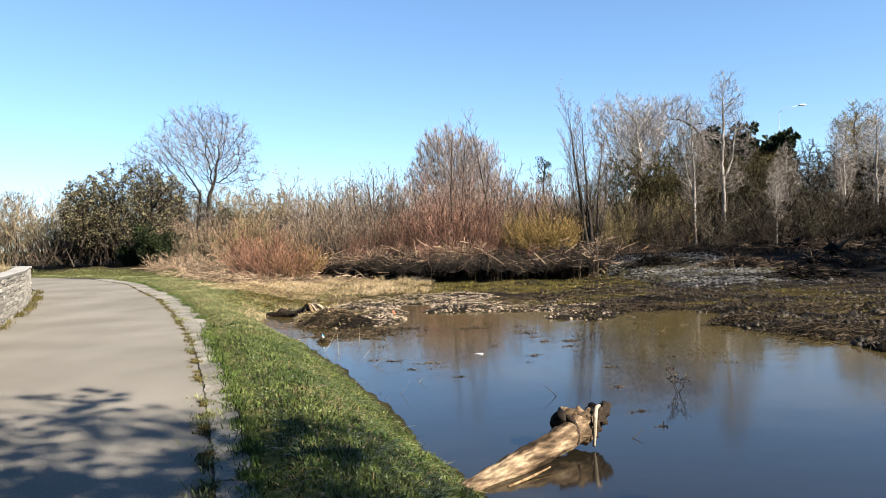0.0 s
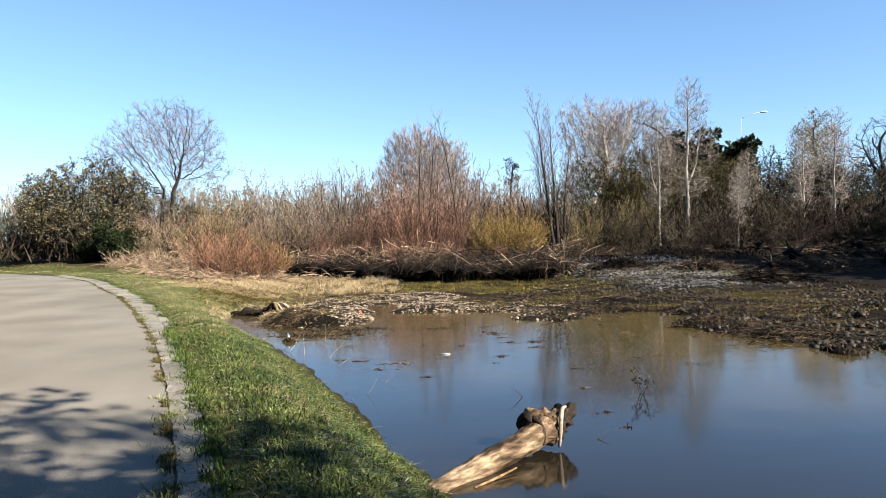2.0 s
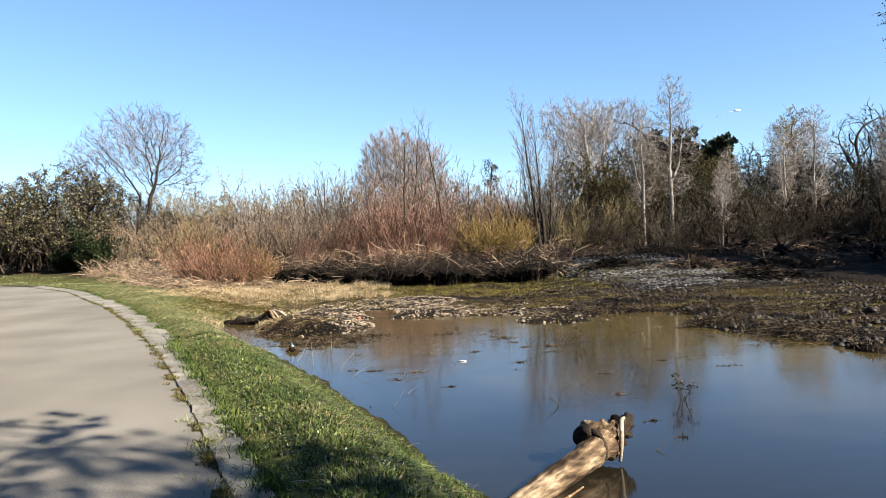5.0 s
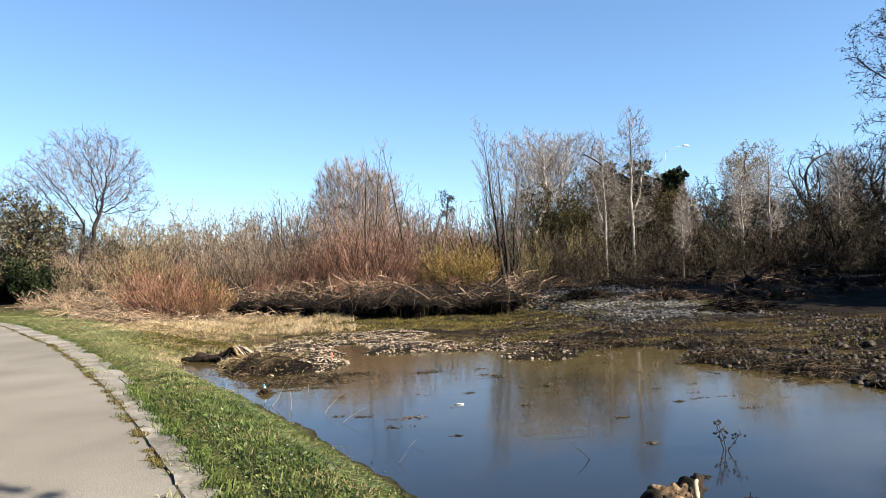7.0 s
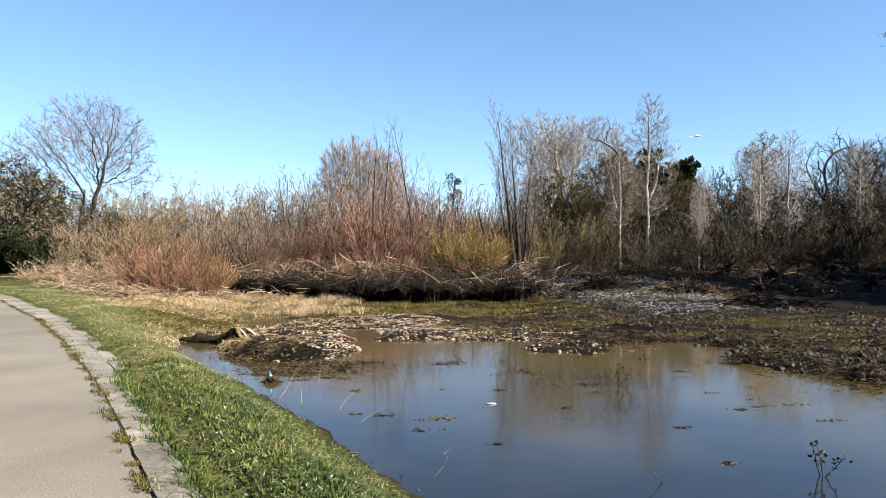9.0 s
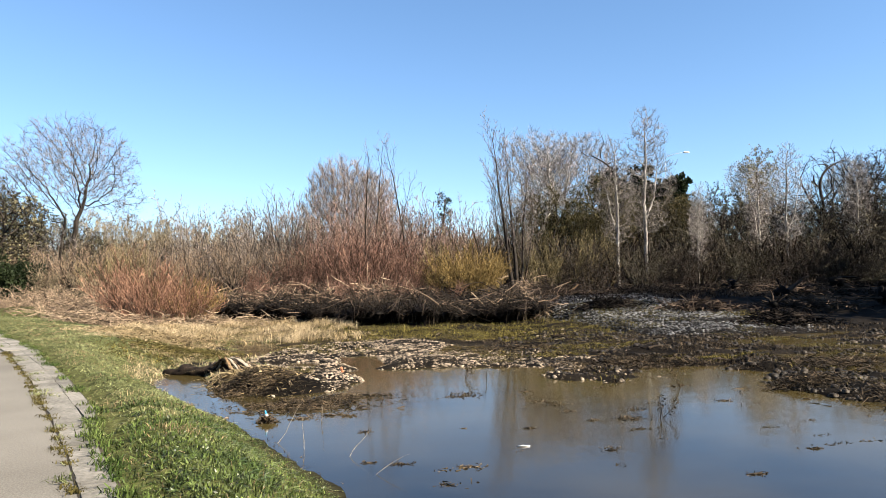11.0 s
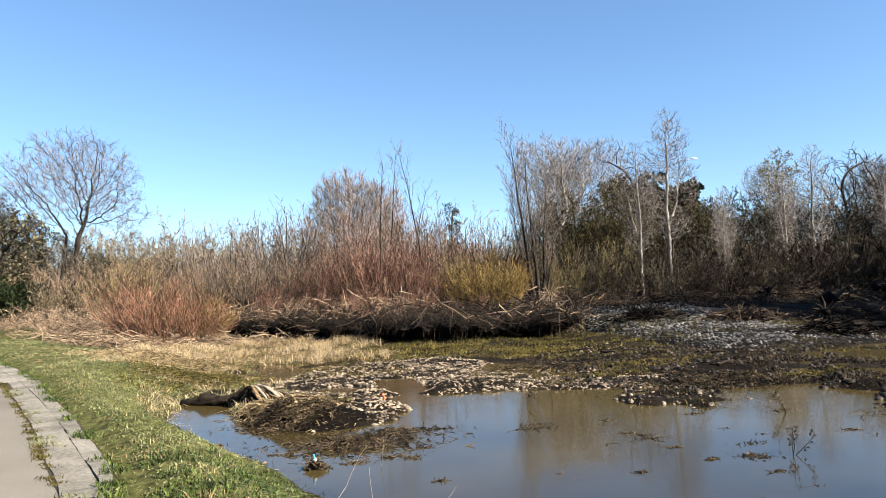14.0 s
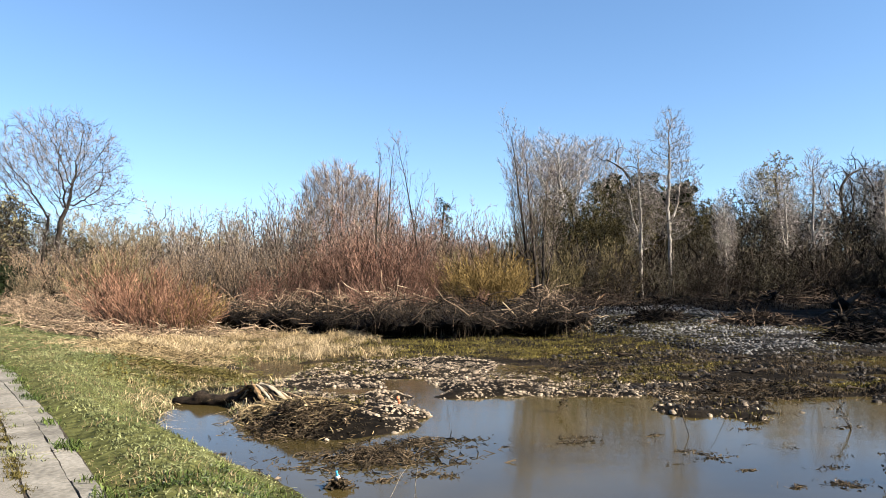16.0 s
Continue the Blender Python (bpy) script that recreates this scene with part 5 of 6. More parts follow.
for cx, cy, rx, ry, cn in [(1.8, 30.4, 1.0, 0.5, 1500), (3.6, 29.0, 1.5, 0.9, 3200), (5.2, 26.6, 1.6, 0.9, 3400), (4.6, 23.4, 1.3, 0.5, 2000), (6.3, 24.4, 1.0, 0.5, 1500), (6.6, 20.4, 1.0, 0.35, 1400), (8.0, 20.3, 0.9, 0.3, 1100), (3.9, 22.2, 0.8, 0.35, 900), (9.4, 18.2, 1.2, 0.5, 1600), (11.5, 17.5, 1.5, 0.5, 1400), (2.6, 27.2, 0.9, 0.5, 1000), (7.9, 16.3, 0.6, 0.3, 700), (12.5, 15.4, 1.2, 0.5, 900), (-4.8, 25.0, 1.0, 0.8, 1200), (-6.0, 22.9, 0.8, 0.7, 900), (-5.2, 28.6, 1.0, 0.7, 700)]:
    q = np.stack([cx + mats.normal(0, rx * 0.6, cn), cy + mats.normal(0, ry * 0.6, cn)], -1)
    lz = land(q[:, 0], q[:, 1])[0]
    ok = (lz > WATER - 0.03) & (fbm(q[:, 0], q[:, 1], 2.2, 46) > 0.40)
    pts.append(np.stack([q[:, 0], q[:, 1], np.maximum(lz, WATER) - 0.01], -1)[ok])
blades("moss", "yellow-green mossy mats on the flats", "moss", np.concatenate(pts), 0.07, 0.022, 1.5, M_MOSS, 47)
pts = sown(17, 11000, -2, 9, 27, 35.5, lambda x, y, s, z, gr, st, gv, k, he: (z > WATER - 0.05) & (gv < 0.3), 0.22)
blades("sedge", "yellow-green sedge at the foot of the bank", "sedge", pts, 0.12, 0.02, 1.0, M_MOSS, 18)
pts = sown(19, 170, -1, 9, 30, 35.5, lambda x, y, s, z, gr, st, gv, k, he: (z > WATER - 0.05), 0.5)
blades("weed_stalks", "tall dry weed stalks at the foot of the bank", "weeds", pts, 0.85, 0.022, 0.3, M_MAT, 20)
pts = sown(11, 85000, -8, 15, 10, 33, lambda x, y, s, z, gr, st, gv, k, he: (s > 1.2) & (gr < 0.5) & (z > WATER - 0.05 + 0.05 * (x > 3)) & (z < WATER + 0.3) & ((x > -4) | (y < 19)), 0.25)
blades("plant_litter", "matted dark flood litter on the silt", "litter", pts, 0.055, 0.013, 1.7, M_MAT, 12)


def stones(name, label, pts, lo, hi, material, seed, plain=False):
    rng = random.Random(seed)
    sides = 4 if plain else 5
    rings = ((1.0, -0.25), (0.82, 0.5))
    ico_v = [Vector((math.cos(6.283 * k / sides + i * 0.5) * r, math.sin(6.283 * k / sides + i * 0.5) * r, h)) for i, (r, h) in enumerate(rings) for k in range(sides)] + [Vector((0.1, 0.05, 0.95))]
    ico_f = [(i * sides + k, i * sides + (k + 1) % sides, (i + 1) * sides + (k + 1) % sides, (i + 1) * sides + k) for i in range(len(rings) - 1) for k in range(sides)]
    ico_f += [(sides + k, sides + (k + 1) % sides, 2 * sides) for k in range(sides)]
    so = Soup()
    for x, y, z in pts:
        r = lo * (hi / lo) ** (rng.random() ** 2)
        rot = Matrix.Rotation(rng.uniform(0, 6.28), 3, "Z")
        sx, sy, sz = r * rng.uniform(0.7, 1.3), r * rng.uniform(0.7, 1.2), r * rng.uniform(0.5, 0.9)
        b = len(so.v)
        for c in ico_v:
            q = rot @ Vector((c.x * sx, c.y * sy, c.z * sz)) * rng.uniform(0.86, 1.14)
            so.v.append((x + q.x, y + q.y, z + q.z + sz * 0.35))
        so.f += [tuple(b + i for i in f) for f in ico_f]
    return tagged(new(name, so.mesh(name, material, True)), label, "stones", kind="stuff")


def cobbly(x, y, s, z, gr, st, gv, k, he):
    far = np.interp(x, [-4, -1.5, 1, 3.4, 5], [25, 28.6, 27.0, 23.0, 21])
    near = np.interp(x, [-4, -2.8, -1.5, -0.5, 1.5, 3.5], [20.6, 19.2, 18.4, 18.6, 19.2, 20.0])
    n = fbm(x, y, 1.1, 60)
    return (z > WATER - 0.05) & (gr < 0.4) & (n > 0.33) & (y < far + (n - 0.5) * 2.5) & (y > near - (n - 0.5) * 2.5) & (x > -3.9 + (n - 0.5) * 2)


pts = sown(13, 52000, -4.5, 4.5, 17.5, 30, cobbly)
stones("cobbles", "pale rounded cobbles lying in the silt", pts, 0.017, 0.045, M_COBBLE, 14, True)
pts = sown(33, 5200, -4.6, 6.5, 16.0, 29, lambda x, y, s, z, gr, st, gv, k, he: (z > WATER - 0.10) & (gr < 0.4) & (fbm(x, y, 0.7, 34) > 0.45))
stones("cobbles", "scattered cobbles lying singly in the wet silt", pts, 0.016, 0.06, M_COBBLE, 35)
pts = sown(15, 28000, 6, 22, 24, 40, lambda x, y, s, z, gr, st, gv, k, he: (gv > 0.3) & ((y < 35) | (x < 15)) & (fbm(x, y * 2.5, 0.35, 67) > 0.36))
stones("gravel_bar", "grey gravel and cobbles of the far bar", pts, 0.03, 0.075, M_GRAVEL, 16, True)


# ---- driftwood ----
pts = sown(61, 16000, 3.0, 16, 12, 27, lambda x, y, s, z, gr, st, gv, k, he: (z > WATER - 0.015) & (gv < 0.5) & (fbm(x * 0.6, y * 1.5, 0.9, 62) > 0.46))
stones("mud_clods", "wet black clods and sodden lumps on the flats", pts, 0.02, 0.10, M_CLOD, 63, True)
pts = sown(64, 60000, 2.0, 17, 11, 28, lambda x, y, s, z, gr, st, gv, k, he: (z > WATER) & (gv < 0.5) & (fbm(x * 0.6, y * 1.5, 1.1, 65) > 0.45), 0.2)
blades("plant_litter", "black and brown flood litter strewn over the silt flats", "litter", pts, 0.10, 0.018, 1.7, M_MAT, 66)


def heap(label, x, y, w, d, h, count, seed, wood, lo=0.25, hi=1.3, rad=0.013):
    rng = random.Random(seed)
    so = Soup()
    for _ in range(count):
        px, py = x + rng.gauss(0, w / 2), y + rng.gauss(0, d / 2)
        p = Vector((px, py, height(px, py) + abs(rng.gauss(0, h / 2))))
        dr = Vector((rng.gauss(0, 1), rng.gauss(0, 0.6), rng.gauss(0, 0.28))).normalized()
        ln, r = rng.uniform(lo, hi), rad * rng.uniform(0.3, 1.6)
        b = Vector((rng.gauss(0, 0.08), rng.gauss(0, 0.08), rng.gauss(0, 0.08))) * ln
        b2 = Vector((rng.gauss(0, 0.08), rng.gauss(0, 0.08), rng.gauss(0, 0.08))) * ln
        so.tube([p - dr * ln / 2, p - dr * ln / 5 + b, p + dr * ln / 5 + b2, p + dr * ln / 2], [r, r * 0.9, r * 0.7, r * 0.4], 4, True)
    return tagged(new("driftwood_pile", so.mesh("driftwood_pile", wood, True)), label, "driftwood", "driftwood piles", "stuff")


for i, (x, y, w, d, h, c) in enumerate([(-5.6, 36.6, 2.4, 1.0, 0.5, 110), (-11.2, 34.8, 1.3, 0.8, 0.7, 130), (-10.0, 34.2, 0.9, 0.5, 0.4, 80), (-7.6, 35.6, 2.0, 0.6, 0.3, 90), (6.8, 35.0, 1.6, 0.9, 0.7, 90), (8.4, 38.6, 2.0, 1.2, 0.9, 130), (11.5, 40.5, 2.8, 1.4, 0.6, 130), (16, 41.0, 3.5, 1.2, 0.5, 120),
                                        (-13.5, 39.8, 2.6, 1.2, 0.7, 130), (-9.5, 38.4, 3, 0.8, 0.35, 90), (-16, 45, 3, 1.5, 0.8, 100), (19, 42.5, 4, 1.5, 0.7, 110), (25, 42, 4, 2, 0.9, 120), (20.5, 39, 1.2, 0.8, 0.8, 70), (-9.4, 35.9, 1.6, 0.5, 0.4, 120), (-7.2, 36.4, 1.2, 0.5, 0.35, 80), (-12.6, 38.4, 1.6, 0.8, 0.5, 120)]):
    heap("tangled grey and tan driftwood caught on the bank", x, y, w, d, h, c, 200 + i, M_DRIFT_PALE if x < -5 or i == 4 else M_DRIFT)

g = np.random.RandomState(302)
lx, ld = g.uniform(-7, 13, 4000), np.abs(g.normal(0, 4.0, 4000))
lzf = np.array([slope_at(v, w) for v, w in zip(lx, ld)])
blades("bank_litter", "leaf litter and dead stems on the bank, painted shade-dark", "litter", np.stack([lx, lzf[:, 1] + ld, lzf[:, 0] + 0.01], -1), 0.14, 0.03, 1.7, M_SHADE_DEBRIS, 303)
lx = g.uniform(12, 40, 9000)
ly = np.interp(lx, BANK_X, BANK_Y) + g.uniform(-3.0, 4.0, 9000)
blades("bank_litter", "leaf litter and dead stems on the bank, painted shade-dark", "litter", np.stack([lx, ly, land(lx, ly)[0]], -1), 0.22, 0.04, 1.2, M_SHADE_DEBRIS, 304)
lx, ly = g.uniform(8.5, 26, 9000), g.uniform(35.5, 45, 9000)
blades("bank_litter", "sticks and litter behind the gravel bar, painted shade-dark", "litter", np.stack([lx, ly, land(lx, ly)[0]], -1), 0.16, 0.035, 1.6, M_SHADE_DEBRIS, 305)


def flood_sticks(name, label, x, wide, back, deep, count, seed, wood, lo, hi, thick, hang=0.3, lift=0.25, category="roots"):
    """Bent sticks and roots strewn round a place on the slope; hang is the share that droops over the front."""
    rng = random.Random(seed)
    so = Soup()
    for _ in range(count):
        px, dy = x + rng.gauss(0, wide), max(back + rng.gauss(0, deep), -0.1)
        zt, fy = slope_at(px, dy)
        p = Vector((px, fy + dy, zt + abs(rng.gauss(0, lift))))
        if rng.random() < hang:
            d = Vector((rng.gauss(0, 0.6), -abs(rng.gauss(0.4, 0.3)), -rng.uniform(0.1, 0.9)))
        else:
            d = Vector((rng.gauss(0, 1.0), rng.gauss(-0.2, 0.4), rng.gauss(0.06, 0.28)))
        d.normalize()
        ln, r = rng.uniform(lo, hi), thick * rng.uniform(0.4, 1.5)
        q, pts = p - d * ln * 0.4, [p - d * ln * 0.4]
        for k in range(3):
            d = (d + Vector((rng.gauss(0, 0.22), rng.gauss(0, 0.22), rng.gauss(-0.03, 0.18)))).normalized()
            q = q + d * ln / 3
            pts.append(q.copy())
        so.tube(pts, [r, r * 0.9, r * 0.7, r * 0.3], 4)
    return tagged(new(name, so.mesh(name, wood, True)), label, category, kind="stuff")


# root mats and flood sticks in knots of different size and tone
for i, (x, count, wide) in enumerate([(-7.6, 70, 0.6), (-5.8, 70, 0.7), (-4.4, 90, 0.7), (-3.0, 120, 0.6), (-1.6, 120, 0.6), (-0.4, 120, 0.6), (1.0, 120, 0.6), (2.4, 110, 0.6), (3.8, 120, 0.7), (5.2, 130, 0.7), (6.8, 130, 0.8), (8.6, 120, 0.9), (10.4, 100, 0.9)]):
    flood_sticks("hanging_roots", "bare roots hanging over the cut bank, painted shade-dark", x, wide, 0.1, 0.35, count, 310 + i, M_SHADE_DEBRIS, 0.3, 0.9, 0.013, 0.75, 0.10)
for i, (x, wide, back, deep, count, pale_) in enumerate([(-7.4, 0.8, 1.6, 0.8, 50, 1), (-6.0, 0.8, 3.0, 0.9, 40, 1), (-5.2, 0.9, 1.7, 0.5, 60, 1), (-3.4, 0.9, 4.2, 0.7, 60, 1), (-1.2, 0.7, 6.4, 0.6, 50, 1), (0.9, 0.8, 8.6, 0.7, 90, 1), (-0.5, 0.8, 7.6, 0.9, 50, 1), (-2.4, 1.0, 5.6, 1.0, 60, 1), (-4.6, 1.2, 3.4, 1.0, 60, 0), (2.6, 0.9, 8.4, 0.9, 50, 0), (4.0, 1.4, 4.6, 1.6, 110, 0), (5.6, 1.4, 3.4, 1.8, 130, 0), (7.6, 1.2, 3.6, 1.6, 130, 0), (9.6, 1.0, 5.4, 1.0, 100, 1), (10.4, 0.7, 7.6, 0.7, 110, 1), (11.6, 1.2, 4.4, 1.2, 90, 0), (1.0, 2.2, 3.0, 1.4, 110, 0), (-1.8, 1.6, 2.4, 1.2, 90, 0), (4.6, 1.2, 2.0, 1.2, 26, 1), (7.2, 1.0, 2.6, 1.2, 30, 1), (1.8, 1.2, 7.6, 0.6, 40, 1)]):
    flood_sticks("flood_wood", ("tangled dark flood wood strewn over the bank", "bright tan flood wood heaped against the willows")[pale_], x, wide, back, deep, int(count * 0.65) if pale_ else count // 2, 340 + i, (M_DRIFT_DIM if i % 4 == 0 else M_SHADE_DEBRIS, M_DRIFT_PALE)[pale_], 0.5, 1.9, 0.020, 0.15, (0.30, 0.42)[pale_], "driftwood")
for i in range(15):
    flood_sticks("flood_wood", "brown roots and flood sticks hanging over the dark bank", -7.2 + 1.3 * i, 0.8, 0.35, 0.7, 16, 380 + i, (M_DRIFT, M_SHADE_DEBRIS, M_DRIFT_DIM)[i % 3], 0.4, 1.4, 0.016, 0.65, 0.16, "driftwood")
# pale bare poles left slanting across the bank
for i, (pts_, r_) in enumerate([([(3.75, 36.2, -0.10), (4.3, 35.0, -0.32), (4.9, 33.7, -0.55)], 0.045), ([(11.4, 44.0, -0.1), (12.2, 44.6, 0.22), (13.0, 45.2, 0.62)], 0.06), ([(6.0, 38.5, 0.35), (6.5, 36.4, -0.1), (6.8, 34.6, -0.5)], 0.035), ([(7.2, 39.0, 0.5), (7.6, 37.0, 0.0), (7.8, 35.6, -0.4)], 0.03)]):
    tagged(new("pole", sweep("pole", pts_, [r_, r_ * 0.85, r_ * 0.6], M_TAN, 8, 0.08, 4, 6, i)), "pale barkless pole slanting across the dark bank", "branch", "poles on the bank")


# ---- fallen log in the pool ----
log = thing("driftwood_log", "weathered tan fallen log with a broken burl in the pool", "log")
part("trunk", sweep("trunk", [(0.10, 6.20, -0.70), (0.34, 6.45, -0.67), (0.62, 6.70, -0.62), (0.90, 6.95, -0.565), (1.16, 7.18, -0.51), (1.32, 7.33, -0.46)], [0.095, 0.11, 0.118, 0.122, 0.13, 0.15], M_LOG, 40, 0.09, 7, 12), log)
part("crack", sweep("crack", [(1.27, 7.13, -0.56), (1.28, 7.14, -0.45), (1.25, 7.20, -0.36), (1.19, 7.29, -0.335), (1.12, 7.36, -0.40)], [0.018, 0.028, 0.026, 0.028, 0.018], M_CHAR, 8, 0.35, 12, 6, 3), log, "dark open crack round the log")
burl = part("burl", sweep("burl", [(1.22, 7.25, -0.48), (1.29, 7.35, -0.43), (1.37, 7.41, -0.42), (1.45, 7.47, -0.43)], [0.12, 0.165, 0.155, 0.09], M_LOG, 30, 0.34, 8, 9, 5), log, "gnarled burl")
part("snapped_end", sweep("snapped_end", [(1.40, 7.42, -0.46), (1.52, 7.50, -0.41), (1.62, 7.58, -0.36), (1.72, 7.66, -0.31)], [0.12, 0.10, 0.075, 0.04], M_CHAR, 24, 0.5, 12, 8, 9), burl, "dark rotten snapped end")
part("hollow", sweep("hollow", [(1.13, 7.30, -0.42), (1.18, 7.36, -0.38), (1.25, 7.42, -0.37)], [0.10, 0.12, 0.07], M_CHAR, rough=0.3, freq=8, seed=14), burl, "dark hollow side")
part("vine", sweep("vine", [(1.47, 7.30, -0.64), (1.475, 7.27, -0.50), (1.49, 7.29, -0.36), (1.52, 7.37, -0.27), (1.57, 7.44, -0.26)], [0.016, 0.022, 0.025, 0.024, 0.015], M_VINE, 8, 0.1), log, "peeled pale vine hanging over the log")
part("stick", sweep("stick", [(0.50, 6.28, -0.67), (0.72, 6.47, -0.655), (0.93, 6.66, -0.63)], [0.012, 0.014, 0.009], M_TAN, 6, 0.05), log, "thin tan stick")

# ---- stranded root stump on the silt ----
stump = thing("root_stump", "dark stranded log with a split tan root plate", "stump", at=(0.22, -0.94, -0.13))
part("log", sweep("log", [(-5.6, 22.6, -0.52), (-5.1, 22.4, -0.47), (-4.7, 22.2, -0.45), (-4.35, 22.0, -0.38), (-4.1, 21.9, -0.30)], [0.07, 0.13, 0.12, 0.15, 0.12], M_CHAR, 22, rough=0.28, freq=5), stump)
part("hollow", sweep("hollow", [(-4.35, 21.9, -0.52), (-4.0, 21.65, -0.45), (-3.6, 21.35, -0.58)], [0.10, 0.13, 0.06], M_CHAR, 16, 0.35, 6), stump, "dark rotten hollow")
rng = random.Random(333)
for i in range(12):
    f = i / 11
    bx, by, bz = -4.40 + 0.26 * f + rng.gauss(0, 0.03), 21.84 + 0.14 * f, -0.34 + rng.uniform(-0.05, 0.05)
    px_, py_, pz = -4.18 + 0.34 * f, 21.62 + 0.18 * f, -0.09 - 0.12 * f + rng.uniform(-0.05, 0.04)
    ex, ey, ez = -3.80 + 0.80 * f + rng.gauss(0, 0.07), 20.95 + 0.55 * f + rng.gauss(0, 0.06), -0.52 - 0.06 * f + rng.uniform(-0.03, 0.06)
    mx_, my_, mz = (px_ + ex) / 2 + rng.gauss(0, 0.05), (py_ + ey) / 2 + rng.gauss(0, 0.03), (pz + ez) / 2 + 0.05 + rng.gauss(0, 0.03)
    r = rng.uniform(0.018, 0.045)
    part("root", sweep("root", [(bx, by, bz), (px_, py_, pz), (mx_, my_, mz), (ex, ey, ez)], [r * 0.8, r * 1.2, r, r * 0.25], (M_TAN, M_VINE, M_CHAR, M_LOG)[i % 4], 14, 0.5, 18, 7, i * 3.1, 0.55), stump, ("split tan root", "split tan root", "dark rotten root", "split tan root")[i % 4])
for i in range(4):
    bx, by = -4.25 + 0.1 * i, 21.75 + 0.07 * i
    part("splinter", sweep("splinter", [(bx, by, -0.26), (bx - 0.03, by - 0.02, -0.14), (bx - 0.07 + 0.03 * i, by - 0.03, -0.05 - 0.03 * i)], [0.035, 0.025, 0.004], M_TAN, 6, 0.3, 12, 4, i), stump, "jagged splinter")


def tangle(name, label, x, y, rx, ry, h, count, seed, ln=0.4, r=0.008, material=M_MAT, category="litter", group=""):
    """A flattened knot of wet stems, rootlets and leaves."""
    rng = random.Random(seed)
    so = Soup()
    for _ in range(count):
        a, d = rng.uniform(0, 6.283), min(abs(rng.gauss(0, 0.55)), 1.35)
        px, py = x + math.cos(a) * d * rx, y + math.sin(a) * d * ry
        d = min(d, 1.0)
        z = max(height(px, py), WATER - 0.02) + h * (1 - d * d) * rng.uniform(0.3, 1.0)
        v = Vector((rng.gauss(0, 1), rng.gauss(0, 1), rng.gauss(0, 0.35))).normalized() * ln * rng.uniform(0.4, 1.2)
        p = Vector((px, py, z))
        bend = Vector((rng.gauss(0, 0.25), rng.gauss(0, 0.25), rng.uniform(0, 0.3))) * ln
        w = r * rng.uniform(0.5, 1.6)
        so.tube([p - v * 0.5, p + bend * 0.5, p + v * 0.5], [w, w, w * 0.4], 3)
        if rng.random() < 0.35:
            so.leaf(p, Vector((v.x, v.y, v.z * 0.2)).normalized(), rng.uniform(0.03, 0.075), rng)
    return tagged(new(name, so.mesh(name, material)), label, category, group, "stuff")


tangle("debris_mound", "matted heap of roots and flood litter", -3.15, 18.9, 0.95, 1.05, 0.18, 2800, 401, 0.15, 0.006)
tangle("debris_mound", "tan rootlets and dead leaves on the heap", -3.1, 19.0, 0.9, 1.0, 0.19, 450, 411, 0.16, 0.005, M_DRYGRASS)
tangle("debris_mound", "matted litter tailing into the pool", -2.2, 16.9, 1.3, 0.9, 0.06, 1000, 412, 0.24, 0.006)
tangle("debris_mound", "sodden litter at the tip of the silt", -1.5, 17.6, 0.9, 0.4, 0.04, 300, 413, 0.16, 0.006)
tangle("debris_mound", "matted straw and rootlets over the stump", -3.6, 19.6, 0.6, 0.4, 0.10, 200, 402, 0.40, 0.007, M_DRYGRASS)
tangle("debris_mound", "brown flood litter along the reeds", -5.6, 24.5, 2.0, 2.0, 0.10, 900, 403, 0.3, 0.008, M_OLIVE)
tangle("debris_mound", "tan flood litter along the reeds", -7.0, 28.0, 2.4, 3.0, 0.14, 1500, 404, 0.4, 0.009, M_DRYGRASS)
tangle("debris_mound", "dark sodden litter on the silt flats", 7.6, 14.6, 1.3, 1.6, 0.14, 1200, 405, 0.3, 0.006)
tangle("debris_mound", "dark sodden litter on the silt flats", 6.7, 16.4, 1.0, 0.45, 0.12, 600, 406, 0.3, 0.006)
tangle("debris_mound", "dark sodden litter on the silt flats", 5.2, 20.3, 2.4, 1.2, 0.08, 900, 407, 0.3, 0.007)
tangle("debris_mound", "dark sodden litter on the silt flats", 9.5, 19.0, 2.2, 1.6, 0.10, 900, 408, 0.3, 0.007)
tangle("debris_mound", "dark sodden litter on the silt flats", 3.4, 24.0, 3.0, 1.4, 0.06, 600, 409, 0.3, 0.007)
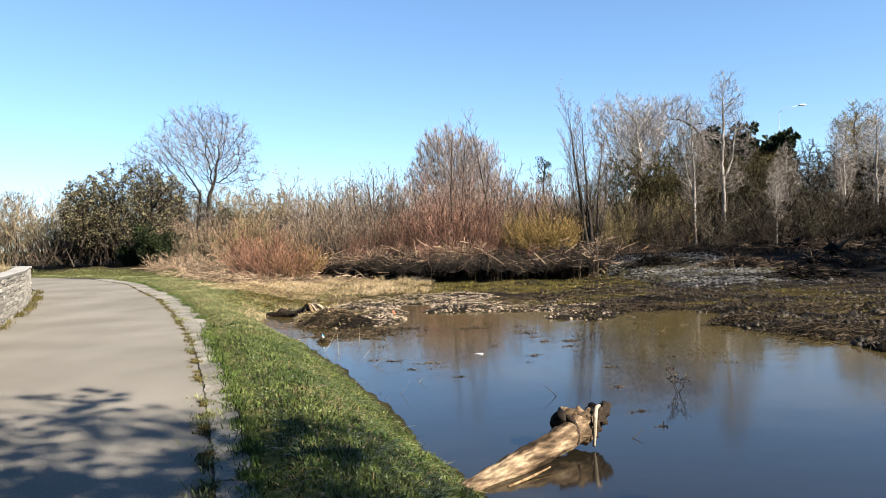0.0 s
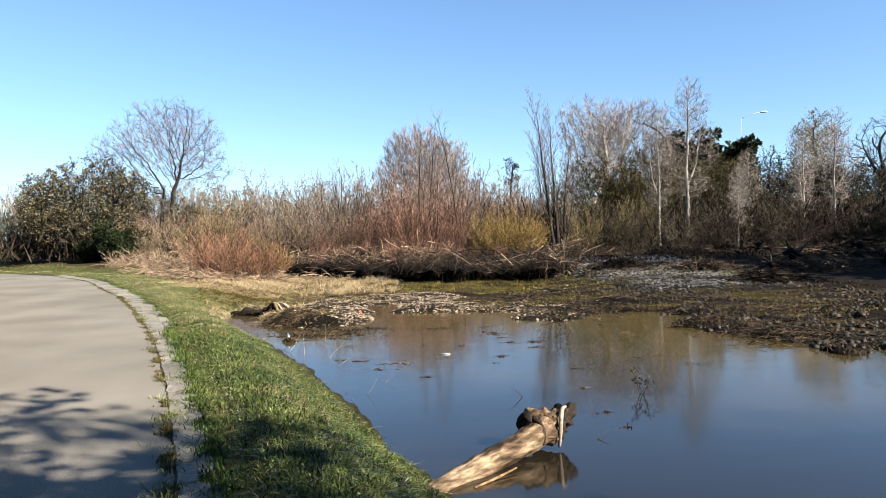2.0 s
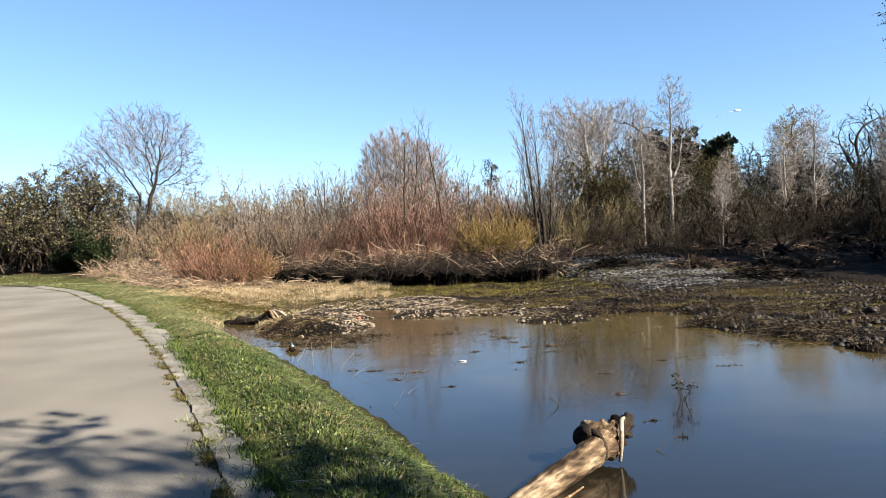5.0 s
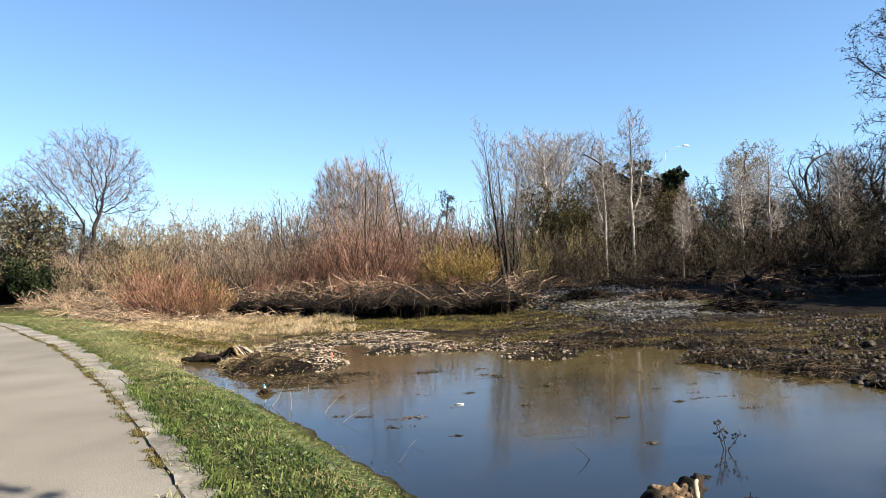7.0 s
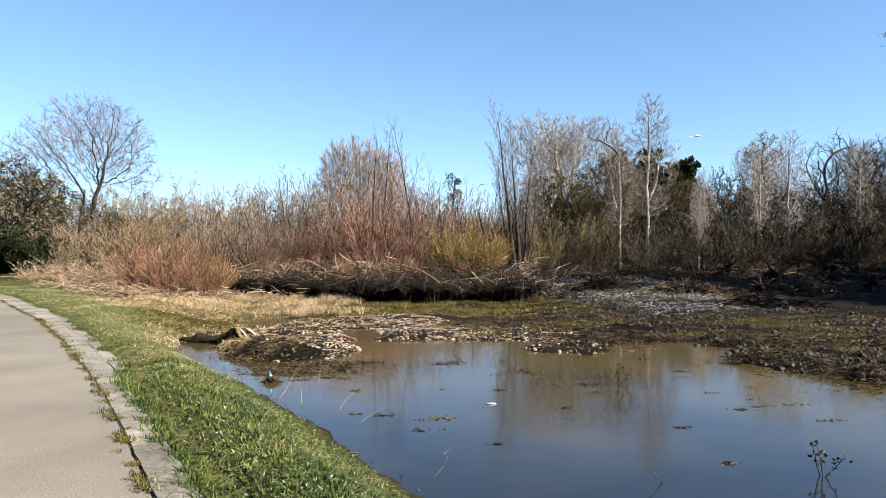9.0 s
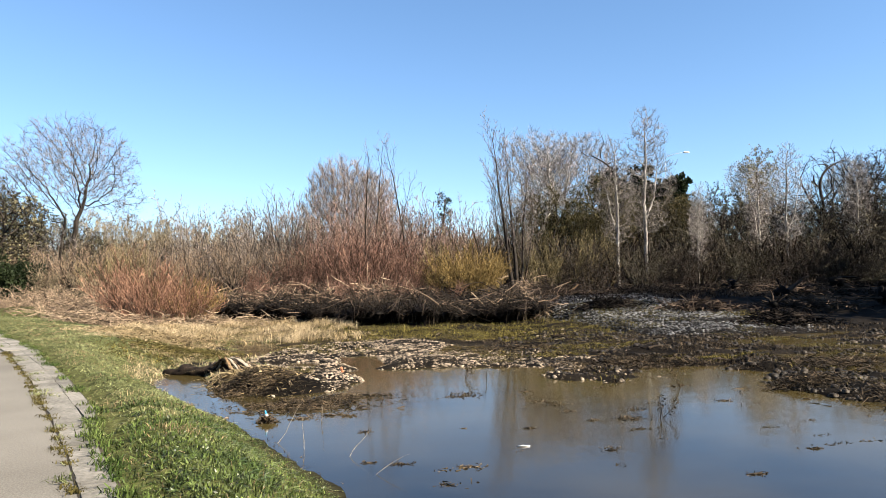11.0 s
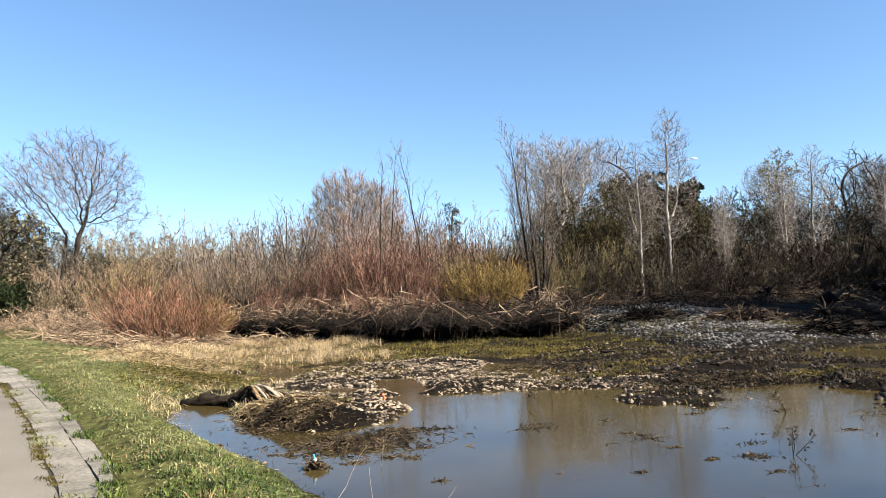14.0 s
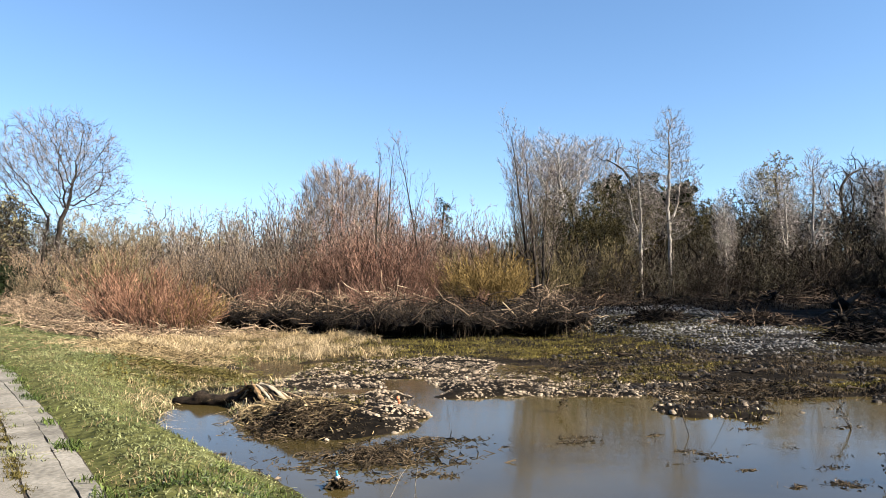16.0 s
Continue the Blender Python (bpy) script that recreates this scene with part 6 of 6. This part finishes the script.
for i, (x, y, w) in enumerate([(-0.24, 12.67, 0.36), (-0.6, 12.05, 0.26), (-1.0, 12.95, 0.22), (-1.36, 13.1, 0.12), (2.66, 11.7, 0.2), (2.45, 10.2, 0.16), (2.61, 14.6, 0.42), (0.69, 17.4, 0.5), (1.85, 16.0, 0.35), (0.2, 11.3, 0.1),
                               (2.35, 8.75, 0.1), (2.4, 8.05, 0.08), (3.95, 12.5, 0.16), (1.6, 13.1, 0.14), (-1.75, 16.0, 0.55), (-2.2, 15.8, 0.25), (-0.8, 17.6, 0.35), (-2.1, 16.8, 0.4), (1.8, 16.2, 0.4), (2.55, 14.75, 0.3),
                               (1.56, 13.0, 0.14), (-0.9, 17.2, 0.25), (0.65, 17.2, 0.3), (2.5, 14.7, 0.35), (-1.25, 16.4, 0.3), (6.3, 19.8, 0.6), (4.6, 15.6, 0.25), (6.56, 13.6, 0.2),
                               (0.5, 17.1, 0.55), (1.7, 17.3, 0.22), (1.65, 16.4, 0.3), (1.9, 15.4, 0.22), (3.2, 17.4, 0.3), (3.7, 17.8, 0.4), (4.7, 17.2, 0.4), (2.0, 14.7, 0.22), (0.95, 14.4, 0.16), (-1.3, 14.7, 0.14), (2.9, 15.3, 0.3), (2.4, 14.0, 0.3), (-3.85, 16.7, 0.14), (-3.3, 16.6, 0.12), (-4.2, 17.5, 0.35), (-2.2, 15.9, 0.35), (-1.5, 15.9, 0.3)]):
    tangle("litter_clump", "dark clump of leaves and stems afloat in the pool", x, y, w * 1.3, w * 0.5, 0.02, int(20 + 120 * w), 420 + i, 0.11, 0.005, M_MAT, "litter", "floating litter")



rng = random.Random(460)
for i in range(22):
    x, y, w = rng.uniform(-0.6, 5.5), rng.uniform(11.5, 17.2), rng.uniform(0.08, 0.3)
    if y < float(np.interp(x, FRONT_X, FRONT_Y)) - 0.3:
        tangle("litter_clump", "thin raft of black leaves and stems adrift in the pool", x, y, w * 2.0, w * 0.3, 0.012, int(12 + 90 * w), 470 + i, 0.10, 0.005, M_MAT, "litter", "floating litter")
# dark sunken branches half buried in the right flats
for i in range(26):
    x, y = rng.uniform(4.5, 15), rng.uniform(13.5, 26)
    z = max(height(x, y), WATER)
    a, ln, r = rng.gauss(0.1, 0.35), rng.uniform(0.35, 1.3), rng.uniform(0.012, 0.035)
    d = Vector((math.cos(a), math.sin(a), rng.gauss(0, 0.08)))
    p = Vector((x, y, z + 0.02))
    bend = Vector((rng.gauss(0, 0.06), rng.gauss(0, 0.06), rng.uniform(0, 0.08))) * ln
    ob = new("branch", sweep("branch", [p - d * ln / 2, p - d * ln / 6 + bend, p + d * ln / 6 - bend * 0.5, p + d * ln / 2], [r, r * 0.9, r * 0.7, r * 0.3], M_CHAR, 6, 0.15, 9, 3, i))
    tagged(ob, "black waterlogged branch half buried in the mud", "branch", "branches in the mud")


# ---- upturned root wads on the gravel bar ----
def root_wad(x, y, size, seed):
    rng = random.Random(seed)
    z0 = height(x, y)
    t = thing("root_wad", "dark upturned tree root stranded on the gravel bar", "root wad", "root wads", (x, y, z0))
    ball = sweep("root_ball", [(0, 0.3 * size, 0.1 * size), (0, 0, 0.32 * size), (0, -0.25 * size, 0.3 * size)], [0.12 * size, 0.24 * size, 0.1 * size], M_SHADE_SOIL, 14, 0.4, 3 / size, 4, seed)
    part("root_ball", ball, t)
    for i in range(16):
        a = rng.uniform(0, 6.283)
        d = Vector((math.cos(a), rng.gauss(-0.2, 0.4), math.sin(a) * 0.8 + 0.15)).normalized()
        ln = size * rng.uniform(0.5, 1.1)
        pts, q = [Vector((0, 0, 0.3 * size))], Vector((0, 0, 0.3 * size))
        for k in range(4):
            d = (d + Vector((rng.gauss(0, 0.3), rng.gauss(0, 0.3), rng.gauss(-0.05, 0.3)))).normalized()
            q = q + d * ln / 4
            q.z = max(q.z, -0.05)
            pts.append(q.copy())
        r = size * rng.uniform(0.03, 0.07)
        so = Soup()
        so.tube(pts, [r * 1.6, r, r * 0.7, r * 0.45, 0], 5)
        part("root", so.mesh("root", M_DRIFT if i % 3 else M_SHADE_DEBRIS, True), t)


for i, (x, y, size) in enumerate([(15.6, 30.5, 0.9), (18.2, 33.5, 1.2), (21.5, 31.5, 1.1), (24.0, 37.5, 1.3), (20.0, 40.5, 1.2), (15.2, 41.5, 0.8), (28.0, 36.0, 1.3)]):
    root_wad(x, y, size, 700 + i)
for i, (x, y, rx, ry) in enumerate([(17.5, 31.0, 2.6, 1.4), (14.2, 27.8, 1.8, 0.8), (9.8, 33.0, 1.6, 0.7), (22, 37, 3.0, 2.0), (14.5, 39.5, 2.5, 1.2), (25, 33, 3.0, 2.0), (10.8, 41, 1.8, 1.2), (18, 43.5, 3.5, 1.2), (26, 42, 4.0, 1.8), (13, 31.5, 2.0, 0.8)]):
    tangle("debris_mound", "black flood debris on the gravel bar", x, y, rx, ry, 0.3, 420, 720 + i, 0.9, 0.018, M_SHADE_DEBRIS if i % 3 else M_DRIFT)


# ---- sticks and water weeds ----
def weed(name, label, x, y, h, lean, seed, leafy=True, material=M_MAT):
    rng = random.Random(seed)
    so = Soup()
    base = Vector((x, y, WATER - 0.05))
    for k in range(3 if leafy else 1):
        d = Vector((lean[0] + rng.gauss(0, 0.2), lean[1] + rng.gauss(0, 0.2), 1)).normalized()
        pts, q = [base.copy()], base.copy()
        for i in range(6):
            d = (d + Vector((rng.gauss(0, 0.12), rng.gauss(0, 0.12), rng.gauss(-0.03, 0.1)))).normalized()
            q = q + d * h / 6
            pts.append(q.copy())
            if leafy and i > 1:
                for _ in range(3):
                    v = Vector((rng.gauss(0, 1), rng.gauss(0, 1), rng.gauss(0.2, 0.6))).normalized()
                    so.tube([q, q + v * h * 0.12], [0.003, 0.002], 3)
                    so.leaf(q + v * h * 0.1, v, 0.035, rng, 0.5)
        so.tube(pts, [(0.007 - 0.0008 * i) * (0.6 if material is M_VINE else 1.0) for i in range(7)], 4)
    return tagged(new(name, so.mesh(name, material)), label, "plant" if leafy else "stick", "water weeds" if leafy else "sticks in the water")


weed("water_weed", "leafy drowned weed standing in the pool", 3.12, 9.7, 0.42, (-0.25, 0, 0), 501)
weed("water_weed", "small drowned weed at the edge of the silt", 3.0, 14.6, 0.4, (0.5, 0, 0), 502)
weed("water_weed", "small drowned weed at the edge of the silt", 1.0, 19.2, 0.35, (0.2, 0, 0), 503)
weed("water_weed", "small drowned weed at the edge of the silt", 4.6, 17.0, 0.5, (-0.4, 0, 0), 504)
for i, (x, y, h, lx) in enumerate([(1.50, 9.75, 0.32, -0.5), (1.85, 7.60, 0.3, 1.6), (2.2, 17.2, 0.9, -0.4), (3.4, 18.2, 0.9, -0.5), (4.5, 18.5, 1.0, -0.35), (6.0, 19.5, 0.9, -0.3), (1.4, 19.0, 0.7, 0.05)]):
    weed("stick", "thin dark stick poking out of the water", x, y, h, (lx, 0), 510 + i, False)
for i, (x, y, h, lx) in enumerate([(-0.72, 10.2, 0.34, 0.7), (-1.35, 12.6, 0.5, 0.5), (-1.6, 13.4, 0.45, 0.6), (-2.5, 14.3, 0.7, 1.2), (-2.1, 13.9, 0.45, 0.2), (-0.5, 11.0, 0.3, 0.9), (-1.9, 15.6, 0.5, 0.3)]):
    weed("straw", "bleached straw leaning over the water", x, y, h, (lx, 0.1), 530 + i, False, M_VINE)

# ---- flood rubbish ----
M_BLUE = surface("blue_plastic", (0.02, 0.25, 0.50), (0.05, 0.38, 0.62), 9, 0.35, 0, vary=0.1, spec=0.5)
M_WHITE = surface("white_plastic", (0.50, 0.51, 0.51), (0.62, 0.62, 0.60), 9, 0.4, 0, vary=0.08, spec=0.5)
M_ORANGE = surface("orange_plastic", (0.42, 0.13, 0.06), (0.55, 0.22, 0.12), 9, 0.5, 0, vary=0.15)


def lathe(name, profile, material, m=Matrix(), sides=14):
    so = Soup()
    k = len(profile)
    for r, z in profile:
        for s in range(sides):
            a = 2 * math.pi * s / sides
            q = m @ Vector((r * math.cos(a), r * math.sin(a), z))
            so.v.append((q.x, q.y, q.z))
    for i in range(k - 1):
        for s in range(sides):
            a, b = i * sides + s, i * sides + (s + 1) % sides
            so.f.append((a, b, b + sides, a + sides))
    so.f.append(tuple(reversed(range(sides))))
    so.f.append(tuple((k - 1) * sides + s for s in range(sides)))
    return so.mesh(name, material, True)


tilt = pose(0, 0, 0, 14, -10, 0)
bottle = thing("plastic_bottle", "small white plastic bottle with a blue neck stuck in mud", "bottle", at=(-2.69, 15.72, -0.64))
bottle.scale = (0.62, 0.62, 0.62)
part("body", lathe("body", [(0.035, 0), (0.045, 0.01), (0.046, 0.12), (0.042, 0.15), (0.024, 0.18)], M_WHITE, tilt), bottle)
neck = part("neck", lathe("neck", [(0.030, 0.16), (0.026, 0.19), (0.018, 0.205), (0.016, 0.23)], M_BLUE, tilt), bottle, "blue neck")
part("cap", lathe("cap", [(0.020, 0.222), (0.021, 0.226), (0.021, 0.252), (0.014, 0.257)], M_BLUE, tilt), neck, "blue screw cap")
tangle("mud_clod", "wet clod of mud and roots", -2.69, 15.70, 0.16, 0.12, 0.12, 160, 551, 0.14, 0.008)
so = Soup()
for i, (x, y, z) in enumerate([(0, 0, 0), (0.02, 0.03, 0.10), (-0.03, 0.02, 0.20)]):
    so.tube([Vector((x, y, z)), Vector((x + 0.03, y, z + 0.05)), Vector((x + 0.01, y, z + 0.11))], [0.05, 0.075, 0.03], 7, True)
scrap = tagged(new("plastic_scrap", so.mesh("plastic_scrap", M_ORANGE, True)), "faded orange plastic scrap among the cobbles", "litter")
scrap.location = (-1.48, 20.4, -0.68)
scrap.scale = (0.5, 0.5, 0.6)
so = Soup()
so.tube([Vector((-0.13, 0.02, 0)), Vector((0, 0, 0.01)), Vector((0.13, -0.02, 0))], [0.016, 0.02, 0.015], 6, True)
chip = tagged(new("wood_chip", so.mesh("wood_chip", M_WHITE, True)), "bleached white sliver floating on the pool", "stick")
chip.scale = (0.6, 0.6, 0.6)
chip.location = (0.60, 13.42, WATER + 0.005)


# ---- street lamp far behind ----
lamp = thing("street_lamp", "tall galvanised street lamp beyond the pines", "street lamp", at=(58.1, 123, 0))
so = Soup()
so.tube([Vector((0, 0, 0)), Vector((0, 0, 10)), Vector((0, 0, 20.9))], [0.07, 0.055, 0.04], 10, True)
part("pole", so.mesh("pole", M_METAL, True), lamp)
so = Soup()
so.tube([Vector((0, 0, 20.8)), Vector((0.8, 0, 21.35)), Vector((2.2, 0, 21.75)), Vector((3.6, 0, 21.95))], [0.036, 0.032, 0.03, 0.026], 8, True)
arm = part("arm", so.mesh("arm", M_METAL, True), lamp)
so = Soup()
so.tube([Vector((3.4, 0, 21.95)), Vector((3.7, 0, 22.0)), Vector((4.3, 0, 22.02)), Vector((4.7, 0, 22.0))], [0.08, 0.16, 0.17, 0.06], 10, True)
part("lamp_head", so.mesh("lamp_head", M_WHITE, True), arm, "pale lamp head")


# ---- weeds in the joint of the path ----
pts = strip(21, 9000, 2.5, 34, -0.31, -0.25, lambda x, y, s, z, gr, st, gv, k, he: fbm(x, y, 0.9, 77) > 0.40, 0.036, 0.0)
pts[:, 0] -= np.interp(pts[:, 1], [11.5, 13.5], [0, 0.07])
pts[:, 2] = 0.0
blades("joint_weeds", "tan and olive weed tufts spilling over the edging", "weeds", strip(29, 2600, 4, 24, -0.36, -0.2, lambda x, y, s, z, gr, st, gv, k, he: fbm(x, y, 1.6, 79) > 0.52, 0.06, 0.0) * [1, 1, 0], 0.06, 0.010, 1.4, M_OLDGRASS, 30)
blades("joint_weeds", "grass and weeds growing in the path's joint", "weeds", pts, 0.035, 0.010, 1.5, M_OLIVE, 22)
pts = strip(23, 6500, 2.5, 34, -0.05, 0.05, lambda x, y, s, z, gr, st, gv, k, he: (s > -0.2), 0.05, 0.0)
pts[:, 0] += np.interp(pts[:, 1], [12.2, 13.4, 19, 21], [0.0, 0.14, 0.16, 0.26])
pts[:, 2] = 0.01
blades("edge_grass", "grass hanging over the path's edge", "grass", pts, 0.07, 0.011, 1.4, M_GRASS, 24)
pts = strip(25, 5000, 11, 27, -4.3, -3.6, lambda x, y, s, z, gr, st, gv, k, he: (s > -3.83) & (s < -3.5), 0.08, 0.0)
pts[:, 2] = 0.0
blades("wall_weeds", "weeds at the foot of the wall", "weeds", pts, 0.12, 0.012, 0.8, M_OLIVE, 26)
pts = strip(27, 6000, 11, 27, -7, -4.4, lambda x, y, s, z, gr, st, gv, k, he: z > 0.5, 0.2, 0.0)
blades("dry_grass", "dry tan grass behind the wall", "grass", pts, 0.25, 0.012, 0.8, M_DRYGRASS, 28)


# ---- kerb of cast slabs ----
kerb = tagged(new("kerb", ribbon("kerb", lambda y: joint_at(y) - 0.01, lambda y: outer_at(y) + 0.02, np.arange(-6, 40, 0.5), 0.003, 0.003, M_MUD)), "cracked pale concrete edging of the path", "kerb", kind="structure")
rng = random.Random(601)
y = -5.0
while y < 36:
    ln = rng.uniform(0.9, 1.7)
    tip = rng.uniform(-0.008, 0.012)
    ys = np.linspace(y + 0.012, y + ln - 0.012, 9)
    mid = y + ln / 2
    wide = joint_at(mid) + rng.uniform(0.002, 0.012)
    if y < 12.3:
        sets = [(wide, rng.uniform(-0.015, 0.005))]
    else:
        split = rng.uniform(-0.03, -0.015)
        sets = [(wide, split - 0.006), (split + 0.006, lambda q, w=rng.uniform(-0.012, 0.008): outer_at(q) + w)]
    for s0, s1 in sets:
        t2 = tip + rng.uniform(-0.004, 0.008)
        so_me = ribbon("slab", s0, s1, ys, 0.006 + t2, 0.010 + t2, M_CONCRETE, 0.06, 0.004, int(y * 50))
        part("slab", so_me, kerb)
    y += ln

# ---- dry-stacked stone wall ----
def block(seed):
    """A rough-edged block of unit size."""
    rng = random.Random(seed)
    bm = bmesh.new()
    bmesh.ops.create_cube(bm, size=1)
    bmesh.ops.bevel(bm, geom=bm.edges[:], offset=0.09, segments=1, affect="EDGES")
    for v in bm.verts:
        v.co += Vector((rng.uniform(-0.03, 0.03), rng.uniform(-0.04, 0.04), rng.uniform(-0.05, 0.05)))
    me = bpy.data.meshes.new("stone")
    bm.to_mesh(me)
    bm.free()
    me.materials.append(M_STONE)
    return me


def along(d, off):
    """A place d metres along the wall's face from its far end; the last metre and a half curls away from the path."""
    if d < 1.6:
        a = (1.6 - d) / 1.6 * radians(100)
        r = 0.92
        base, head = along(1.6, 0)
        back = Vector((-head.y, head.x, 0))
        c = base + back * r
        p = c - back * r * math.cos(a) - head * r * math.sin(a) * -1
        h = head * math.cos(a) + back * -math.sin(a) * -1
        h.normalize()
        nrm = Vector((-h.y, h.x, 0))
        return p + nrm * off, h
    yy = 25.6 - (d - 1.6) * 0.885
    e = float(edge_at(yy))
    sl = float(edge_at(yy + 0.4) - edge_at(yy - 0.4)) / 0.8
    nv = Vector((1, -sl, 0)).normalized()
    head = Vector((sl, 1, 0)).normalized()
    p = Vector((e, yy, 0)) - nv * 3.70
    return p - nv * off, head


core = Soup()
for d in np.arange(0, 40, 0.4):
    for off, z in ((0.05, -0.1), (0.05, 0.97), (0.33, 0.97), (0.33, -0.1)):
        p, h = along(float(d), off)
        core.v.append((p.x, p.y, z))
nd = len(core.v) // 4
for i in range(nd - 1):
    for j in range(4):
        a, b = i * 4 + j, i * 4 + (j + 1) % 4
        core.f.append((a, b, b + 4, a + 4))
core.f += [(0, 1, 2, 3), tuple((nd - 1) * 4 + j for j in (3, 2, 1, 0))]
wall = tagged(new("wall_stone", core.mesh("wall_stone", M_MUD)), "low dry-stacked pale ledge-stone retaining wall", "wall", kind="structure")
blocks = [block(k) for k in range(5)]
rng = random.Random(611)
for c in range(11):
    d = 0.05 + rng.uniform(0, 0.2)
    while d < 13.2:
        ln = rng.uniform(0.34, 0.62)
        p, h = along(d + ln / 2, 0.08 + rng.uniform(-0.02, 0.02))
        ob = part("stone", blocks[rng.randrange(5)], wall)
        ob.matrix_basis = Matrix.Translation((p.x, p.y, 0.045 + c * 0.088)) @ Matrix.Rotation(math.atan2(h.y, h.x), 4, "Z") @ Matrix.Diagonal((ln * 0.99, 0.22, 0.085 * rng.uniform(0.85, 1.05), 1))
        d += ln
cap_me = block(40)
cap_me.name = "cap_stone"
cap_me.materials[0] = M_CAP
d = 0.0
while d < 14:
    ln = rng.uniform(0.5, 0.8)
    p, h = along(d + ln / 2, 0.17)
    ob = part("cap_stone", cap_me, wall)
    ob.matrix_basis = Matrix.Translation((p.x, p.y, 1.0)) @ Matrix.Rotation(math.atan2(h.y, h.x), 4, "Z") @ Matrix.Diagonal((ln * 0.98, 0.44, 0.075, 1))
    d += ln
